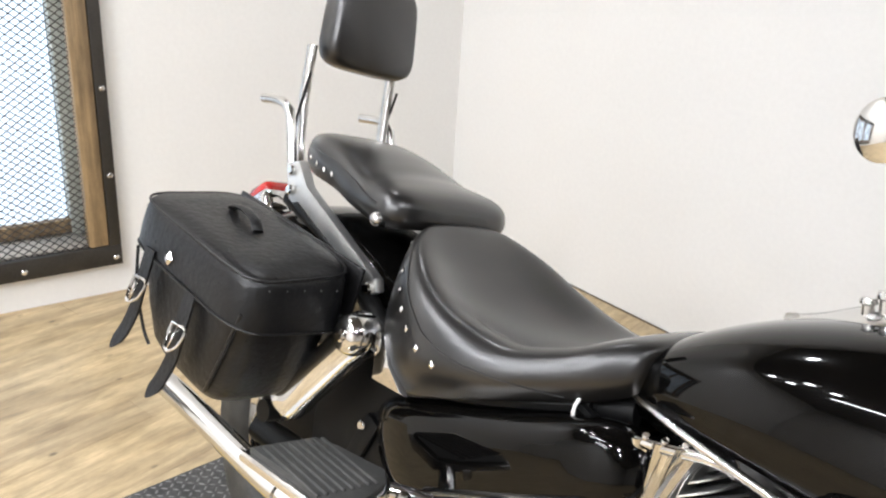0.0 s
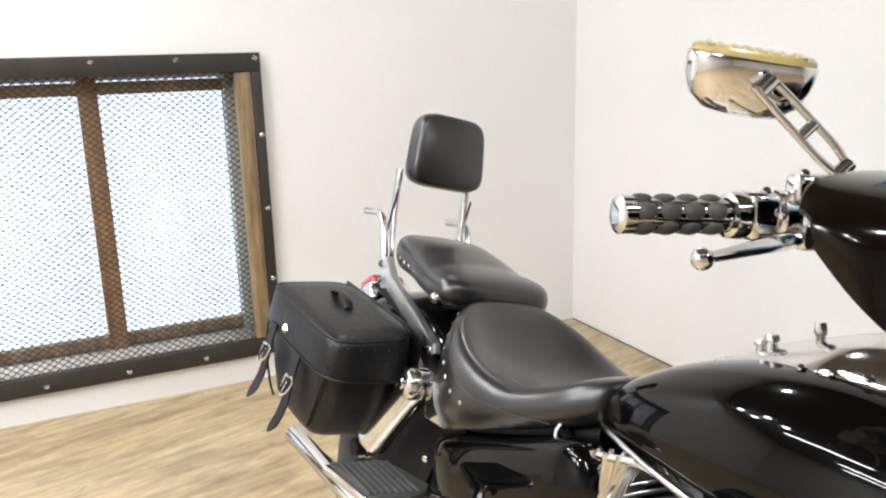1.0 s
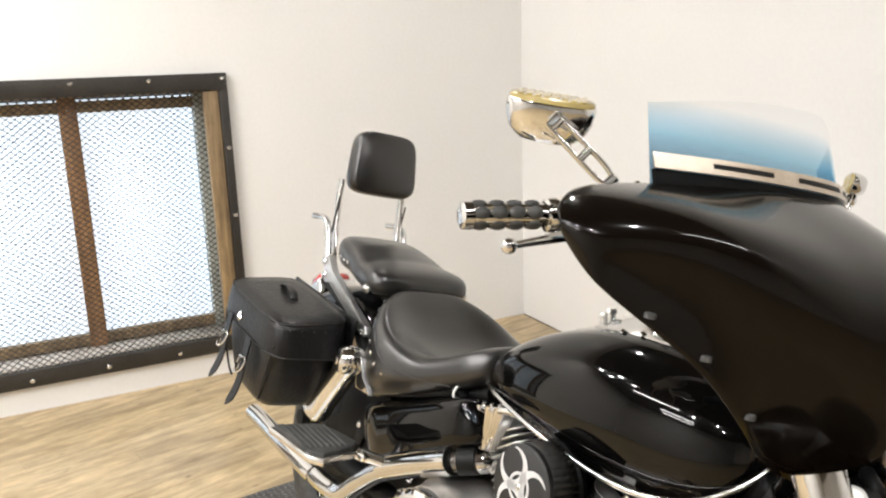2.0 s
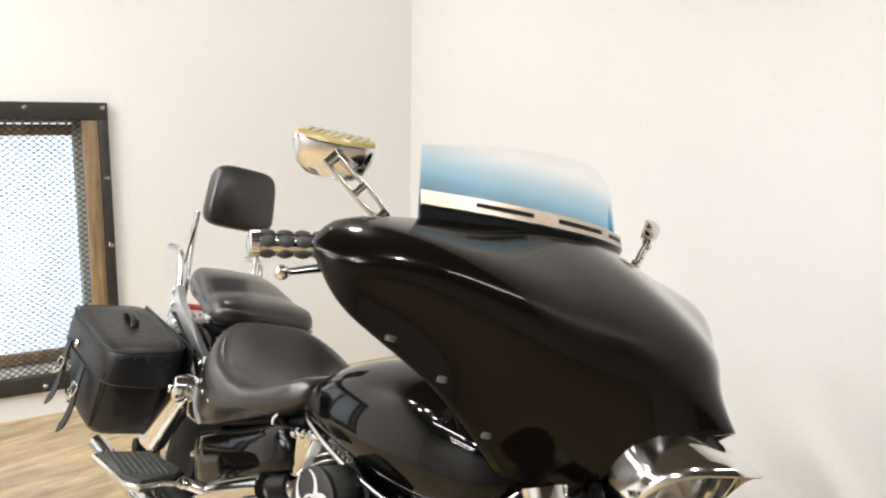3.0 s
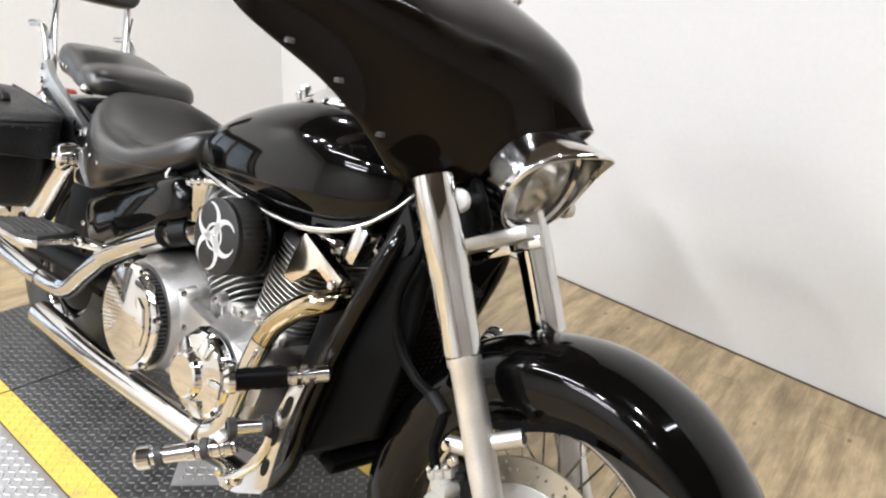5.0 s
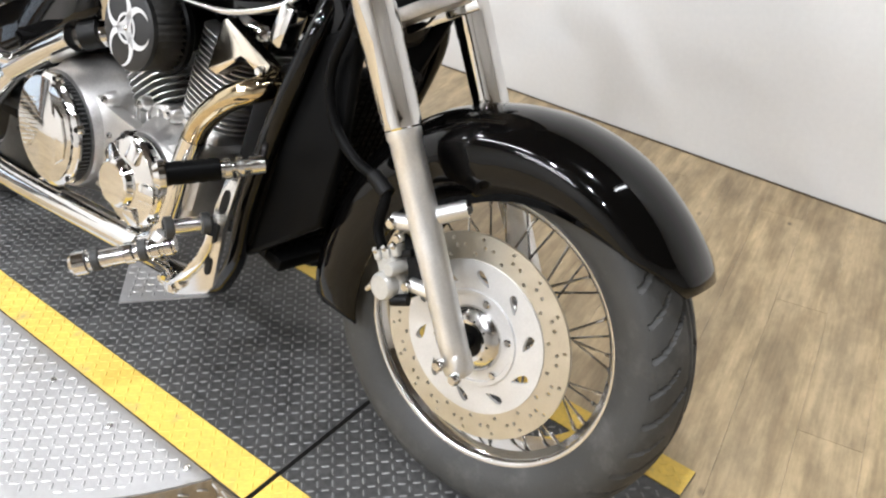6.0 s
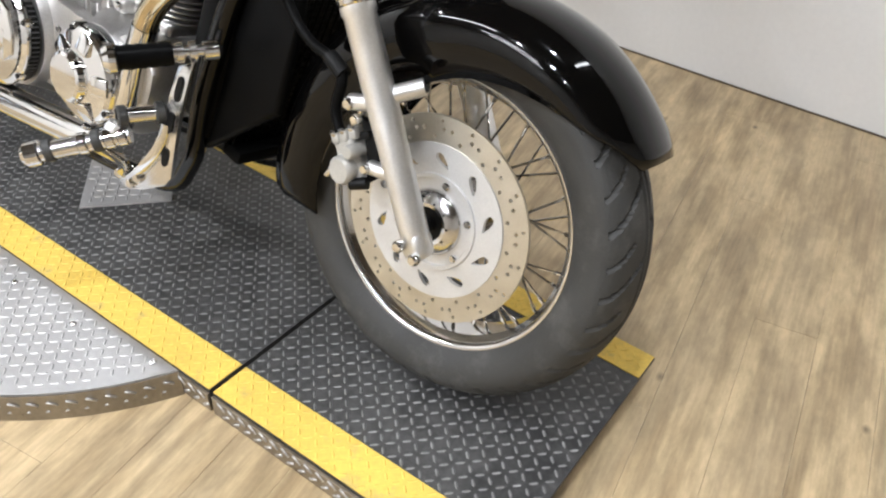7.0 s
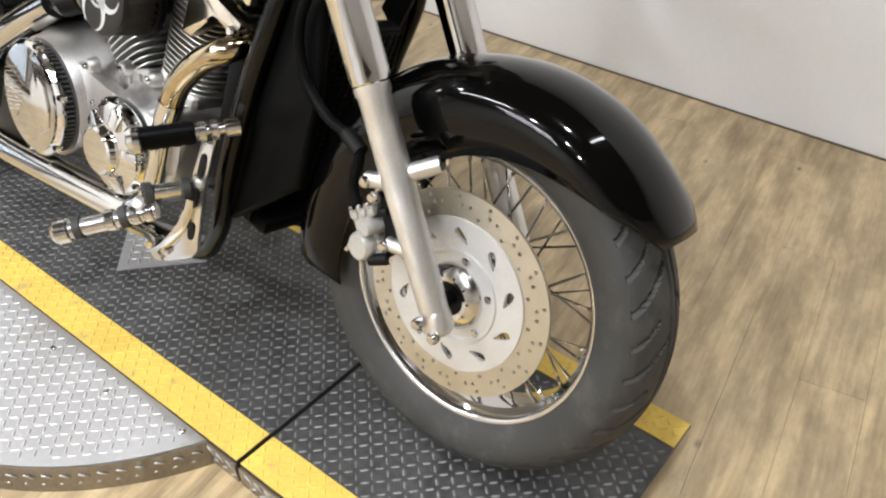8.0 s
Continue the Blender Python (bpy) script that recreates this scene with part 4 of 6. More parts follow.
def windshield():
    near = [(-0.522, -0.298, 1.202), (-0.470, -0.20, 1.209), (-0.442, -0.1, 1.213)]
    base = spline(near + [tuple(middle((-0.435, 0, 1.214)))] + [tuple(other_side(p)) for p in near[::-1]], 8)
    rows = []
    for p in base:
        y = p[1]
        end = 0.095 if y < 0 else 0.05
        top = end + (0.124 - end) * max(0.0, 1 - (abs(y) / 0.295) ** 2)
        rows.append([V(p[0] - 0.38 * h, y * (1 - 0.25 * h), p[2] + h - 0.012) for h in np.linspace(-0.02, top, 8)])
    b = B()
    loft(b, rows, closed=False, caps=False)
    m = bpy.data.materials.new("tinted_screen")
    m.use_nodes = True
    nt = m.node_tree
    for nd in list(nt.nodes):
        if nd.type == "BSDF_PRINCIPLED":
            nt.nodes.remove(nd)
    out = nt.nodes["Material Output"]
    tr = nt.nodes.new("ShaderNodeBsdfTransparent")
    gl = nt.nodes.new("ShaderNodeBsdfGlossy")
    gl.inputs["Roughness"].default_value = 0.3
    gl.inputs["Color"].default_value = (0.55, 0.75, 1.0, 1)
    mx = nt.nodes.new("ShaderNodeMixShader")
    mx.inputs["Fac"].default_value = 0.02
    co = nt.nodes.new("ShaderNodeTexCoord")
    sp = nt.nodes.new("ShaderNodeSeparateXYZ")
    rp = nt.nodes.new("ShaderNodeMapRange")
    rp.inputs["From Min"].default_value, rp.inputs["From Max"].default_value = 1.20, 1.298
    ra = nt.nodes.new("ShaderNodeValToRGB")
    ra.color_ramp.elements[0].color = (0.40, 0.51, 0.58, 1)
    ra.color_ramp.elements[1].color = (0.985, 0.99, 0.995, 1)
    e = ra.color_ramp.elements.new(0.48)
    e.color = (0.60, 0.77, 0.87, 1)
    nt.links.new(co.outputs["Object"], sp.inputs[0])
    nt.links.new(sp.outputs["Z"], rp.inputs["Value"])
    nt.links.new(rp.outputs[0], ra.inputs["Fac"])
    nt.links.new(ra.outputs[0], tr.inputs["Color"])
    nt.links.new(tr.outputs[0], mx.inputs[1])
    nt.links.new(gl.outputs[0], mx.inputs[2])
    nt.links.new(mx.outputs[0], out.inputs["Surface"])
    ws = part("windshield", b, m, bike, "short blue-tinted windshield", sharp=80)
    s = ws.modifiers.new("thick", "SOLIDIFY")
    s.thickness = 0.003
    # chrome trim strip with slots
    b = B()
    half = 0.0115
    lim = 0.30
    strip = [p for p in base if abs(p[1]) <= lim]
    rings = []
    for i, p in enumerate(strip):
        t = Vector(strip[min(i + 1, len(strip) - 1)] - strip[max(i - 1, 0)]).normalized()
        up = V(-0.40, 0, 0.917)
        nrm = t.cross(up).normalized()
        if nrm.x < 0:
            nrm = -nrm
        c = Vector(p) + nrm * 0.004
        rings.append([c - up * half, c - up * half + nrm * 0.004, c + up * half + nrm * 0.004, c + up * half])
    loft(b, rings)
    part("windshield_trim", b, M_TRIM, ws, "slotted chrome windshield trim strip")
    b = B()
    rings = []
    for p in strip:
        up, fwd = V(-0.40, 0, 0.917), V(0.917, 0, 0.40)
        c = Vector(p) + fwd * 0.003
        rings.append([c - up * half, c - up * 0.05, c - up * 0.05 - fwd * 0.006, c - up * half - fwd * 0.006])
    loft(b, rings)
    part("screen_gasket", b, M_PLASTIC, ws, "black rubber strip under the trim")
    for y0, y1 in ((-0.24, -0.13), (-0.09, 0.02), (0.05, 0.14), (0.17, 0.25)):
        pts = [Vector(p) for p in base if y0 <= p[1] <= y1]
        b = B()
        rr = []
        for p in pts:
            nrm = V(0.917, 0, 0.40)
            up = V(-0.40, 0, 0.917)
            c = p + nrm * 0.0085
            rr.append([c - up * 0.0032, c - up * 0.0032 + nrm * 0.0015, c + up * 0.0032 + nrm * 0.0015, c + up * 0.0032])
        loft(b, rr)
        part("trim_slot", b, M_MATT, ws)
    return ws


windshield()


# ---------------------------------------------------------------- headlight
def headlight():
    c = V(-0.205, -0.006, 0.884)
    ax = V(0.965, -0.05, -0.26).normalized()
    m = axis_pose(c, ax)
    hl = part("headlight", lathe(B(), [(0, -0.13), (0.03, -0.125), (0.062, -0.095), (0.080, -0.05), (0.088, 0.0), (0.090, 0.022), (0.086, 0.030), (0.080, 0.026), (0.078, 0.01), (0.05, -0.03), (0.0, -0.045)], m, 48), M_RIM, bike, "chrome headlight bucket with a peaked visor")
    lensm = material("headlight_glass", (0.93, 0.93, 0.92), 0.03, vary=0.03, scale=30, fine=90, bump=0.06, bump_scale=60)
    lensm.node_tree.nodes["Principled BSDF"].inputs["Transmission Weight"].default_value = 0.95
    bb_ = B()
    bmesh.ops.create_uvsphere(bb_, u_segments=16, v_segments=10, radius=0.018, matrix=m @ Matrix.Translation((0, 0, -0.022)))
    part("bulb_cap", bb_, M_CHROME, hl)
    part("lens", lathe(B(), [(0, 0.030), (0.04, 0.027), (0.072, 0.017), (0.078, 0.010), (0.06, 0.0), (0, 0.0)], m, 40), lensm, hl, "clear fluted headlight lens")
    # visor: a sleeve cut on a slant, out to a peak
    side = V(0.05, 0.985, 0).normalized()
    up = ax.cross(side).normalized()
    if up.z < 0:
        up = -up
    rings = []
    for k in range(48):
        a = 2 * math.pi * k / 48
        s = (1 + math.sin(a)) / 2
        ln = 0.002 + 0.040 * s ** 1.5 + 0.050 * s ** 5
        d = side * math.cos(a) + up * math.sin(a)
        rings.append([c + ax * h + d * r for h, r in ((-0.07, 0.0815), (0.0, 0.0915), (0.028, 0.094), (0.03 + ln * 0.6, 0.0945), (0.03 + ln, 0.0935))])
    b = B()
    rows = [[b.verts.new(p) for p in r] for r in rings]
    for k in range(48):
        a, e = rows[k], rows[(k + 1) % 48]
        for i in range(4):
            b.faces.new((a[i], a[i + 1], e[i + 1], e[i]))
    v = part("visor", b, M_RIM, hl, "chrome peaked visor", sharp=70)
    sm = v.modifiers.new("thick", "SOLIDIFY")
    sm.thickness = 0.003
    b = rbox(B(), Matrix.Translation((-0.235, 0, 0.80)), (0.03, 0.12, 0.03), 0.006)
    part("headlight_bracket", b, M_MATT, bike)
    for sd in (-1, 1):
        b = tube(B(), [V(-0.222, sd * 0.155, 0.832), V(-0.218, sd * 0.10, 0.835)], 0.013, 16, smooth=False)
        s_ = part("signal_stub", b, M_MATT, bike)
        part("stub_bolt", lathe(B(), [(0, 0.012), (0.010, 0.012), (0.017, 0.007), (0.019, 0.0), (0.019, -0.012), (0, -0.012)], axis_pose(V(-0.222, sd * 0.157, 0.832), V(0.45, sd, 0.15)), 20), M_WHITE, s_, "pale round cap")
    part("light_cable", tube(B(), [V(-0.25, -0.09, 0.86), V(-0.22, -0.11, 0.845), V(-0.20, -0.10, 0.80), V(-0.24, -0.06, 0.79)], 0.010, 10), M_PLASTIC, bike)


headlight()


# ---------------------------------------------------------------- handlebar, grips, mirrors
def controls(sd):
    def p(x, y, z):
        return V(x, y, z) if sd > 0 else other_side((x, y, z))
    e0, e1 = p(-0.722, -0.455, 1.075), p(-0.680, -0.318, 1.0994)
    g = part("handgrip", tube(B(), [e0, e1], 0.019, 20, smooth=False), M_CHROME, bike, "chrome grip with oval rubber pads")
    d = (e1 - e0).normalized()
    L = (e1 - e0).length
    part("grip_end", lathe(B(), [(0, -0.006), (0.014, -0.006), (0.0215, -0.002), (0.0215, 0.012), (0.019, 0.014)], axis_pose(e0, d), 24), M_CHROME, g)
    u = d.cross(V(0, 0, 1)).normalized()
    w = u.cross(d)
    for k in range(4):
        s = 0.024 + k * 0.0285
        for q in range(5):
            a = 2 * math.pi * q / 5 + 0.35
            n = u * math.cos(a) + w * math.sin(a)
            b = B()
            bmesh.ops.create_uvsphere(b, u_segments=12, v_segments=7, radius=1.0)
            t = n.cross(d)
            m = Matrix((( d.x * 0.0135, t.x * 0.0105, n.x * 0.0062, 0), (d.y * 0.0135, t.y * 0.0105, n.y * 0.0062, 0), (d.z * 0.0135, t.z * 0.0105, n.z * 0.0062, 0), (0, 0, 0, 1)))
            m.translation = e0 + d * s + n * 0.0178
            part("grip_pad", b, M_RUBBER, g, xf=m)
    # switch housing, master cylinder, lever
    h = part("switch_housing", rbox(B(), axis_pose(e1 + d * 0.026, d), (0.048, 0.056, 0.040), 0.010, 3), M_RIM, bike, "chrome switch housing and master cylinder")
    part("collar", lathe(B(), [(0.02, -0.014), (0.026, -0.012), (0.0275, -0.004), (0.0275, 0.004), (0.02, 0.006)], axis_pose(e1, d), 28), M_CHROME, h)
    part("clamp", lathe(B(), [(0.0, -0.012), (0.026, -0.012), (0.030, -0.008), (0.030, 0.008), (0.026, 0.012), (0, 0.012)], axis_pose(e1 + d * 0.055, d), 24), M_RIM, h)
    part("cylinder_body", rbox(B(), axis_pose(e1 + d * 0.098 + V(0.012, 0, -0.004), d), (0.052, 0.058, 0.070), 0.014, 3), M_RIM, h)
    part("reservoir", rbox(B(), axis_pose(e1 + d * 0.088 + V(0.018, 0, 0.034), d), (0.030, 0.034, 0.086), 0.008, 3), M_RIM, h, "chrome fluid reservoir")
    part("pivot_block", rbox(B(), axis_pose(e1 + d * 0.075 + V(0.030, 0, -0.020), d), (0.024, 0.030, 0.036), 0.006, 2), M_CHROME_DULL, h)
    for s, off in ((0.020, V(0.012, 0, 0.028)), (0.034, V(0.026, 0, 0.006)), (0.094, V(0.040, 0, -0.010)), (0.112, V(0.040, 0, -0.014)), (0.056, V(0.020, 0, 0.050)), (0.118, V(0.020, 0, 0.050))):
        part("cap_screw", bolt(B(), e1 + d * s + off, V(0.5, -sd * 0.5, 0.6), 0.0065, 0.006), M_CHROME, h)
    l0 = e1 + d * 0.05 + V(0.035, 0, -0.02)
    l1 = p(-0.600, -0.455, 1.050)
    mid = l0.lerp(l1, 0.5) + V(0.012, 0, 0.004)
    lev = part("lever", tube(B(), [l0, l0.lerp(mid, 0.5), mid, l1], [0.010, 0.0115, 0.009, 0.0055], 12, squash=0.6), M_CHROME, bike, "chrome hand lever")
    b = B()
    bmesh.ops.create_uvsphere(b, u_segments=16, v_segments=10, radius=0.0115, matrix=Matrix.Translation(l1))
    part("lever_ball", b, M_CHROME, lev)
    part("handlebar", tube(B(), [e1 + d * 0.02, p(-0.62, -0.16, 1.12), p(-0.50, -0.10, 1.04), p(-0.42, -0.06, 0.97)], 0.0127, 14), M_CHROME, bike)
    # mirror
    a, bb = p(-0.553, -0.330, 1.158), p(-0.614, -0.415, 1.233)
    if sd < 0:
        a, bb = V(-0.626, 0.370, 1.182), V(-0.632, 0.402, 1.236)
    ax = (bb - a).normalized()
    side = ax.cross(V(0.9, sd * -0.4, 0.1)).normalized()
    rail = [[a + side * 0.003, a.lerp(bb, 0.2) + side * 0.0115, a.lerp(bb, 0.6) + side * 0.012, bb + side * 0.010], [a - side * 0.003, a.lerp(bb, 0.2) - side * 0.0095, a.lerp(bb, 0.6) - side * 0.010, bb - side * 0.009]]
    st = part("mirror_stem", tube(B(), rail[0], 0.0042, 10), M_CHROME, bike, "slotted chrome mirror stem")
    part("stem_rail", tube(B(), rail[1], 0.0042, 10), M_CHROME, st)
    for s, r in ((0.06, 0.008), (0.47, 0.006), (0.94, 0.009)):
        c = a.lerp(bb, s)
        part("stem_bridge", tube(B(), [c - side * 0.009, c + side * 0.010], r, 10, smooth=False), M_CHROME, st)
    mm = Matrix.Translation((-0.655, -0.384, 1.243)) @ pose(0, 0, 0, 0, 0, 46) @ pose(0, 0, 0, 15, 0, 0)
    return (mm if sd > 0 else axis_pose(V(-0.640, 0.412, 1.262), V(-0.80, -0.60, 0.10)) @ Matrix.Diagonal((1.0, 0.66, 0.5, 1.0))), st


def oval(rx, ry, n=36, e=2.6):
    out = []
    for k in range(n):
        t = 2 * math.pi * k / n
        c, s = math.cos(t), math.sin(t)
        out.append((rx * math.copysign(abs(c) ** (2 / e), c), ry * math.copysign(abs(s) ** (2 / e), s)))
    return out


for sd in (1, -1):
    mm, st = controls(sd)
    b = B()
    rings = []
    for f, h in ((0.30, 0.052), (0.62, 0.048), (0.85, 0.035), (0.97, 0.016), (1.0, 0.0), (1.0, -0.006), (0.97, -0.009)):
        rings.append([mm @ V(x * f, y * f, -h + 0.012) for x, y in oval(0.066, 0.036)])
    loft(b, rings)
    mh = part("mirror", b, M_CHROME, bike, "oval chrome mirror, warm reflection coloured into its face")
    b = B()
    loft(b, [[mm @ V(x * f, y * f, h) for x, y in oval(0.064, 0.034)] for f, h in ((1.0, 0.019), (0.98, 0.026), (0.90, 0.029))])
    face = part("mirror_face", b, M_AMBER, mh, "ribbed mirror face, its warm reflection as amber colour")
    for k in range(8):
        part("face_rib", rbox(B(), mm @ Matrix.Translation((-0.0455 + 0.013 * k, 0, 0.0292)), (0.0075, 0.052, 0.0028), 0.001, 1), M_AMBER, face)


# ---------------------------------------------------------------- tank
def ring_tank(x, w, zb, zm, zt, flat=0.5):
    pts = [(-w * 0.80, zb), (-w * 0.97, zb + (zm - zb) * 0.45), (-w, zm), (-w * 0.90, zm + (zt - zm) * 0.48), (-w * 0.55, zm + (zt - zm) * 0.87), (0, zt), (w * 0.55, zm + (zt - zm) * 0.87), (w * 0.90, zm + (zt - zm) * 0.48), (w, zm), (w * 0.97, zb + (zm - zb) * 0.45), (w * 0.80, zb)]
    return [V(x, p[0], p[1]) for p in spline(pts, 5)]


def interp_sections(secs, n):
    return spline(secs, n)


def tank():
    secs = [(-1.06, 0.050, 0.715, 0.73, 0.745), (-1.03, 0.095, 0.70, 0.745, 0.775), (-0.97, 0.135, 0.695, 0.765, 0.825), (-0.88, 0.162, 0.695, 0.785, 0.875), (-0.76, 0.178, 0.690, 0.80, 0.915), (-0.64, 0.182, 0.690, 0.805, 0.935), (-0.52, 0.172, 0.700, 0.81, 0.93), (-0.43, 0.145, 0.725, 0.815, 0.91), (-0.38, 0.105, 0.765, 0.82, 0.885), (-0.362, 0.05, 0.80, 0.825, 0.85)]
    b = B()
    loft(b, [ring_tank(*s) for s in interp_sections(secs, 5)])
    t = part("fuel_tank", b, M_BLACK, bike, "glossy black teardrop fuel tank", sharp=70)
    for sd in (-1, 1):
        pts = [(-1.03, 0.098, 0.722), (-0.95, 0.140, 0.722), (-0.85, 0.163, 0.715), (-0.74, 0.173, 0.705), (-0.62, 0.175, 0.698), (-0.53, 0.167, 0.702), (-0.45, 0.150, 0.725), (-0.40, 0.118, 0.765), (-0.372, 0.088, 0.81), (-0.366, 0.06, 0.85)]
        part("tank_trim", tube(B(), [V(x, sd * y, z) for x, y, z in pts], 0.0054, 10), M_CHROME_DULL, t, "bright chrome edge trim")
    # chrome dash on the tank's top
    rings = []
    for x, w, z, h in spline([(-0.90, 0.012, 0.868, 0.006), (-0.86, 0.048, 0.874, 0.016), (-0.80, 0.074, 0.893, 0.032), (-0.72, 0.088, 0.920, 0.040), (-0.64, 0.090, 0.943, 0.046), (-0.55, 0.085, 0.948, 0.044), (-0.48, 0.060, 0.940, 0.036), (-0.45, 0.02, 0.930, 0.02)], 5):
        rings.append([V(x, w * math.cos(a), z - 0.012 - 0.02 * abs(math.cos(a)) + (h + 0.012) * math.sin(a)) for a in np.linspace(0, math.pi, 15)] + [V(x, -w * 0.9, z - 0.05), V(x, w * 0.9, z - 0.05)])
    b = B()
    loft(b, rings)
    dash = part("tank_dash", b, M_RIM, bike, "chrome tank dash with filler cap", sharp=60)
    for sd in (-1, 1):
        part("dash_seal", tube(B(), [V(x, sd * w, z - 0.030) for x, w, z, h in spline([(-0.90, 0.012, 0.868, 0.006), (-0.86, 0.048, 0.874, 0.016), (-0.80, 0.074, 0.893, 0.032), (-0.72, 0.088, 0.920, 0.040), (-0.64, 0.090, 0.943, 0.046), (-0.55, 0.085, 0.948, 0.044), (-0.48, 0.060, 0.940, 0.036), (-0.45, 0.02, 0.930, 0.02)][:-1], 3)], 0.007, 8, smooth=False), M_MATT, dash, "black rubber seal")
    for x, y, z, r, h in ((-0.806, -0.028, 0.916, 0.010, 0.012), (-0.788, -0.030, 0.926, 0.012, 0.016), (-0.716, -0.030, 0.952, 0.009, 0.028)):
        part("dash_knob", lathe(B(), [(0, h), (r * 0.85, h), (r, h * 0.7), (r, h * 0.45), (r * 0.7, h * 0.3), (r * 0.7, -0.01), (0, -0.01)], axis_pose(V(x, y, z), V(-0.2, -0.1, 1)), 16), M_CHROME_DULL, dash)
    for k in range(4):
        part("dash_stud", bolt(B(), V(-0.70 + 0.045 * k, -0.086, 0.918 + 0.008 * k), V(0, -0.7, 0.7), 0.006, 0.004), M_CHROME, dash)
    return t


tank()


# ---------------------------------------------------------------- seats
def seat_ring(x, w, zb, zm, zs, zc, wb=0.9):
    pts = [(-w * wb, zb), (-w * 0.99, zb + (zm - zb) * 0.5), (-w, zm), (-w * 0.94, zm + (zs - zm) * 0.66), (-w * 0.78, zs), (-w * 0.45, zs * 0.25 + zc * 0.75), (0, zc), (w * 0.45, zs * 0.25 + zc * 0.75), (w * 0.78, zs), (w * 0.94, zm + (zs - zm) * 0.66), (w, zm), (w * 0.99, zb + (zm - zb) * 0.5), (w * wb, zb)]
    net = np.array([tuple(p) for p in spline(pts, 5)])
    for _ in range(5):      # padded, with no hard corner
        net[1:-1] += 0.5 * ((net[:-2] + net[2:]) / 2 - net[1:-1])
    return [V(x, p[0], p[1]) for p in net]


def rider_seat():
    secs = [(-1.478, 0.06, 0.71, 0.755, 0.795, 0.805), (-1.462, 0.115, 0.665, 0.735, 0.815, 0.822), (-1.43, 0.165, 0.620, 0.708, 0.806, 0.80), (-1.38, 0.202, 0.595, 0.688, 0.785, 0.757), (-1.32, 0.221, 0.588, 0.680, 0.758, 0.718), (-1.25, 0.222, 0.612, 0.680, 0.738, 0.698), (-1.17, 0.205, 0.645, 0.690, 0.730, 0.705), (-1.10, 0.180, 0.675, 0.715, 0.752, 0.742), (-1.05, 0.162, 0.695, 0.738, 0.780, 0.784), (-1.018, 0.146, 0.712, 0.750, 0.794, 0.801), (-0.996, 0.130, 0.732, 0.762, 0.797, 0.805), (-0.984, 0.10, 0.752, 0.770, 0.790, 0.797), (-0.978, 0.06, 0.765, 0.774, 0.783, 0.787)]
    b = B()
    loft(b, [seat_ring(*s) for s in interp_sections(secs, 6)])
    s = part("rider_seat", b, M_LEATHER, bike, "smooth black leather rider seat with diamond studs", sharp=70)
    return s


seat = rider_seat()


def pillion():
    secs = [(-1.845, 0.05, 0.855, 0.872, 0.887, 0.887), (-1.825, 0.095, 0.835, 0.868, 0.898, 0.90), (-1.77, 0.120, 0.825, 0.864, 0.906, 0.911), (-1.69, 0.131, 0.818, 0.855, 0.896, 0.906), (-1.63, 0.141, 0.806, 0.842, 0.880, 0.892), (-1.588, 0.145, 0.799, 0.833, 0.869, 0.880), (-1.55, 0.151, 0.795, 0.831, 0.866, 0.876), (-1.515, 0.152, 0.795, 0.829, 0.863, 0.870), (-1.49, 0.140, 0.799, 0.827, 0.855, 0.861), (-1.474, 0.112, 0.806, 0.825, 0.845, 0.849), (-1.466, 0.06, 0.815, 0.825, 0.835, 0.837)]
    b = B()
    loft(b, [seat_ring(*s) for s in interp_sections(secs, 6)])
    return part("pillion_seat", b, M_LEATHER, bike, "black leather pillion pad", sharp=70)


pil = pillion()


def stud_mesh():
    b = B()
    for p in ((0, 0, 0.0022),):
        t = b.verts.new(p)
    q = [b.verts.new(c) for c in ((0.0060, 0, 0), (0, 0.0060, 0), (-0.0060, 0, 0), (0, -0.0060, 0))]
    for k in range(4):
        b.faces.new((q[k], q[(k + 1) % 4], t))
    me = bpy.data.meshes.new("stud")
    b.to_mesh(me)
    b.free()
    me.materials.append(M_CHROME_DULL)
    return me


STUD = stud_mesh()


def skin(ob):
    """A search tree of an object's mesh, to set small things on it."""
    me = ob.data
    return BVHTree.FromPolygons([v.co.copy() for v in me.vertices], [tuple(p.vertices) for p in me.polygons])


def from_side(tree, x, z, sd):
    hit, nrm, _, _ = tree.ray_cast(V(x, sd * 0.6, z), V(0, -sd, 0))
    if hit is None:
        hit, nrm, _, _ = tree.find_nearest(V(x, sd * 0.2, z))
    return hit, (nrm if nrm.y * sd > 0 else -nrm)


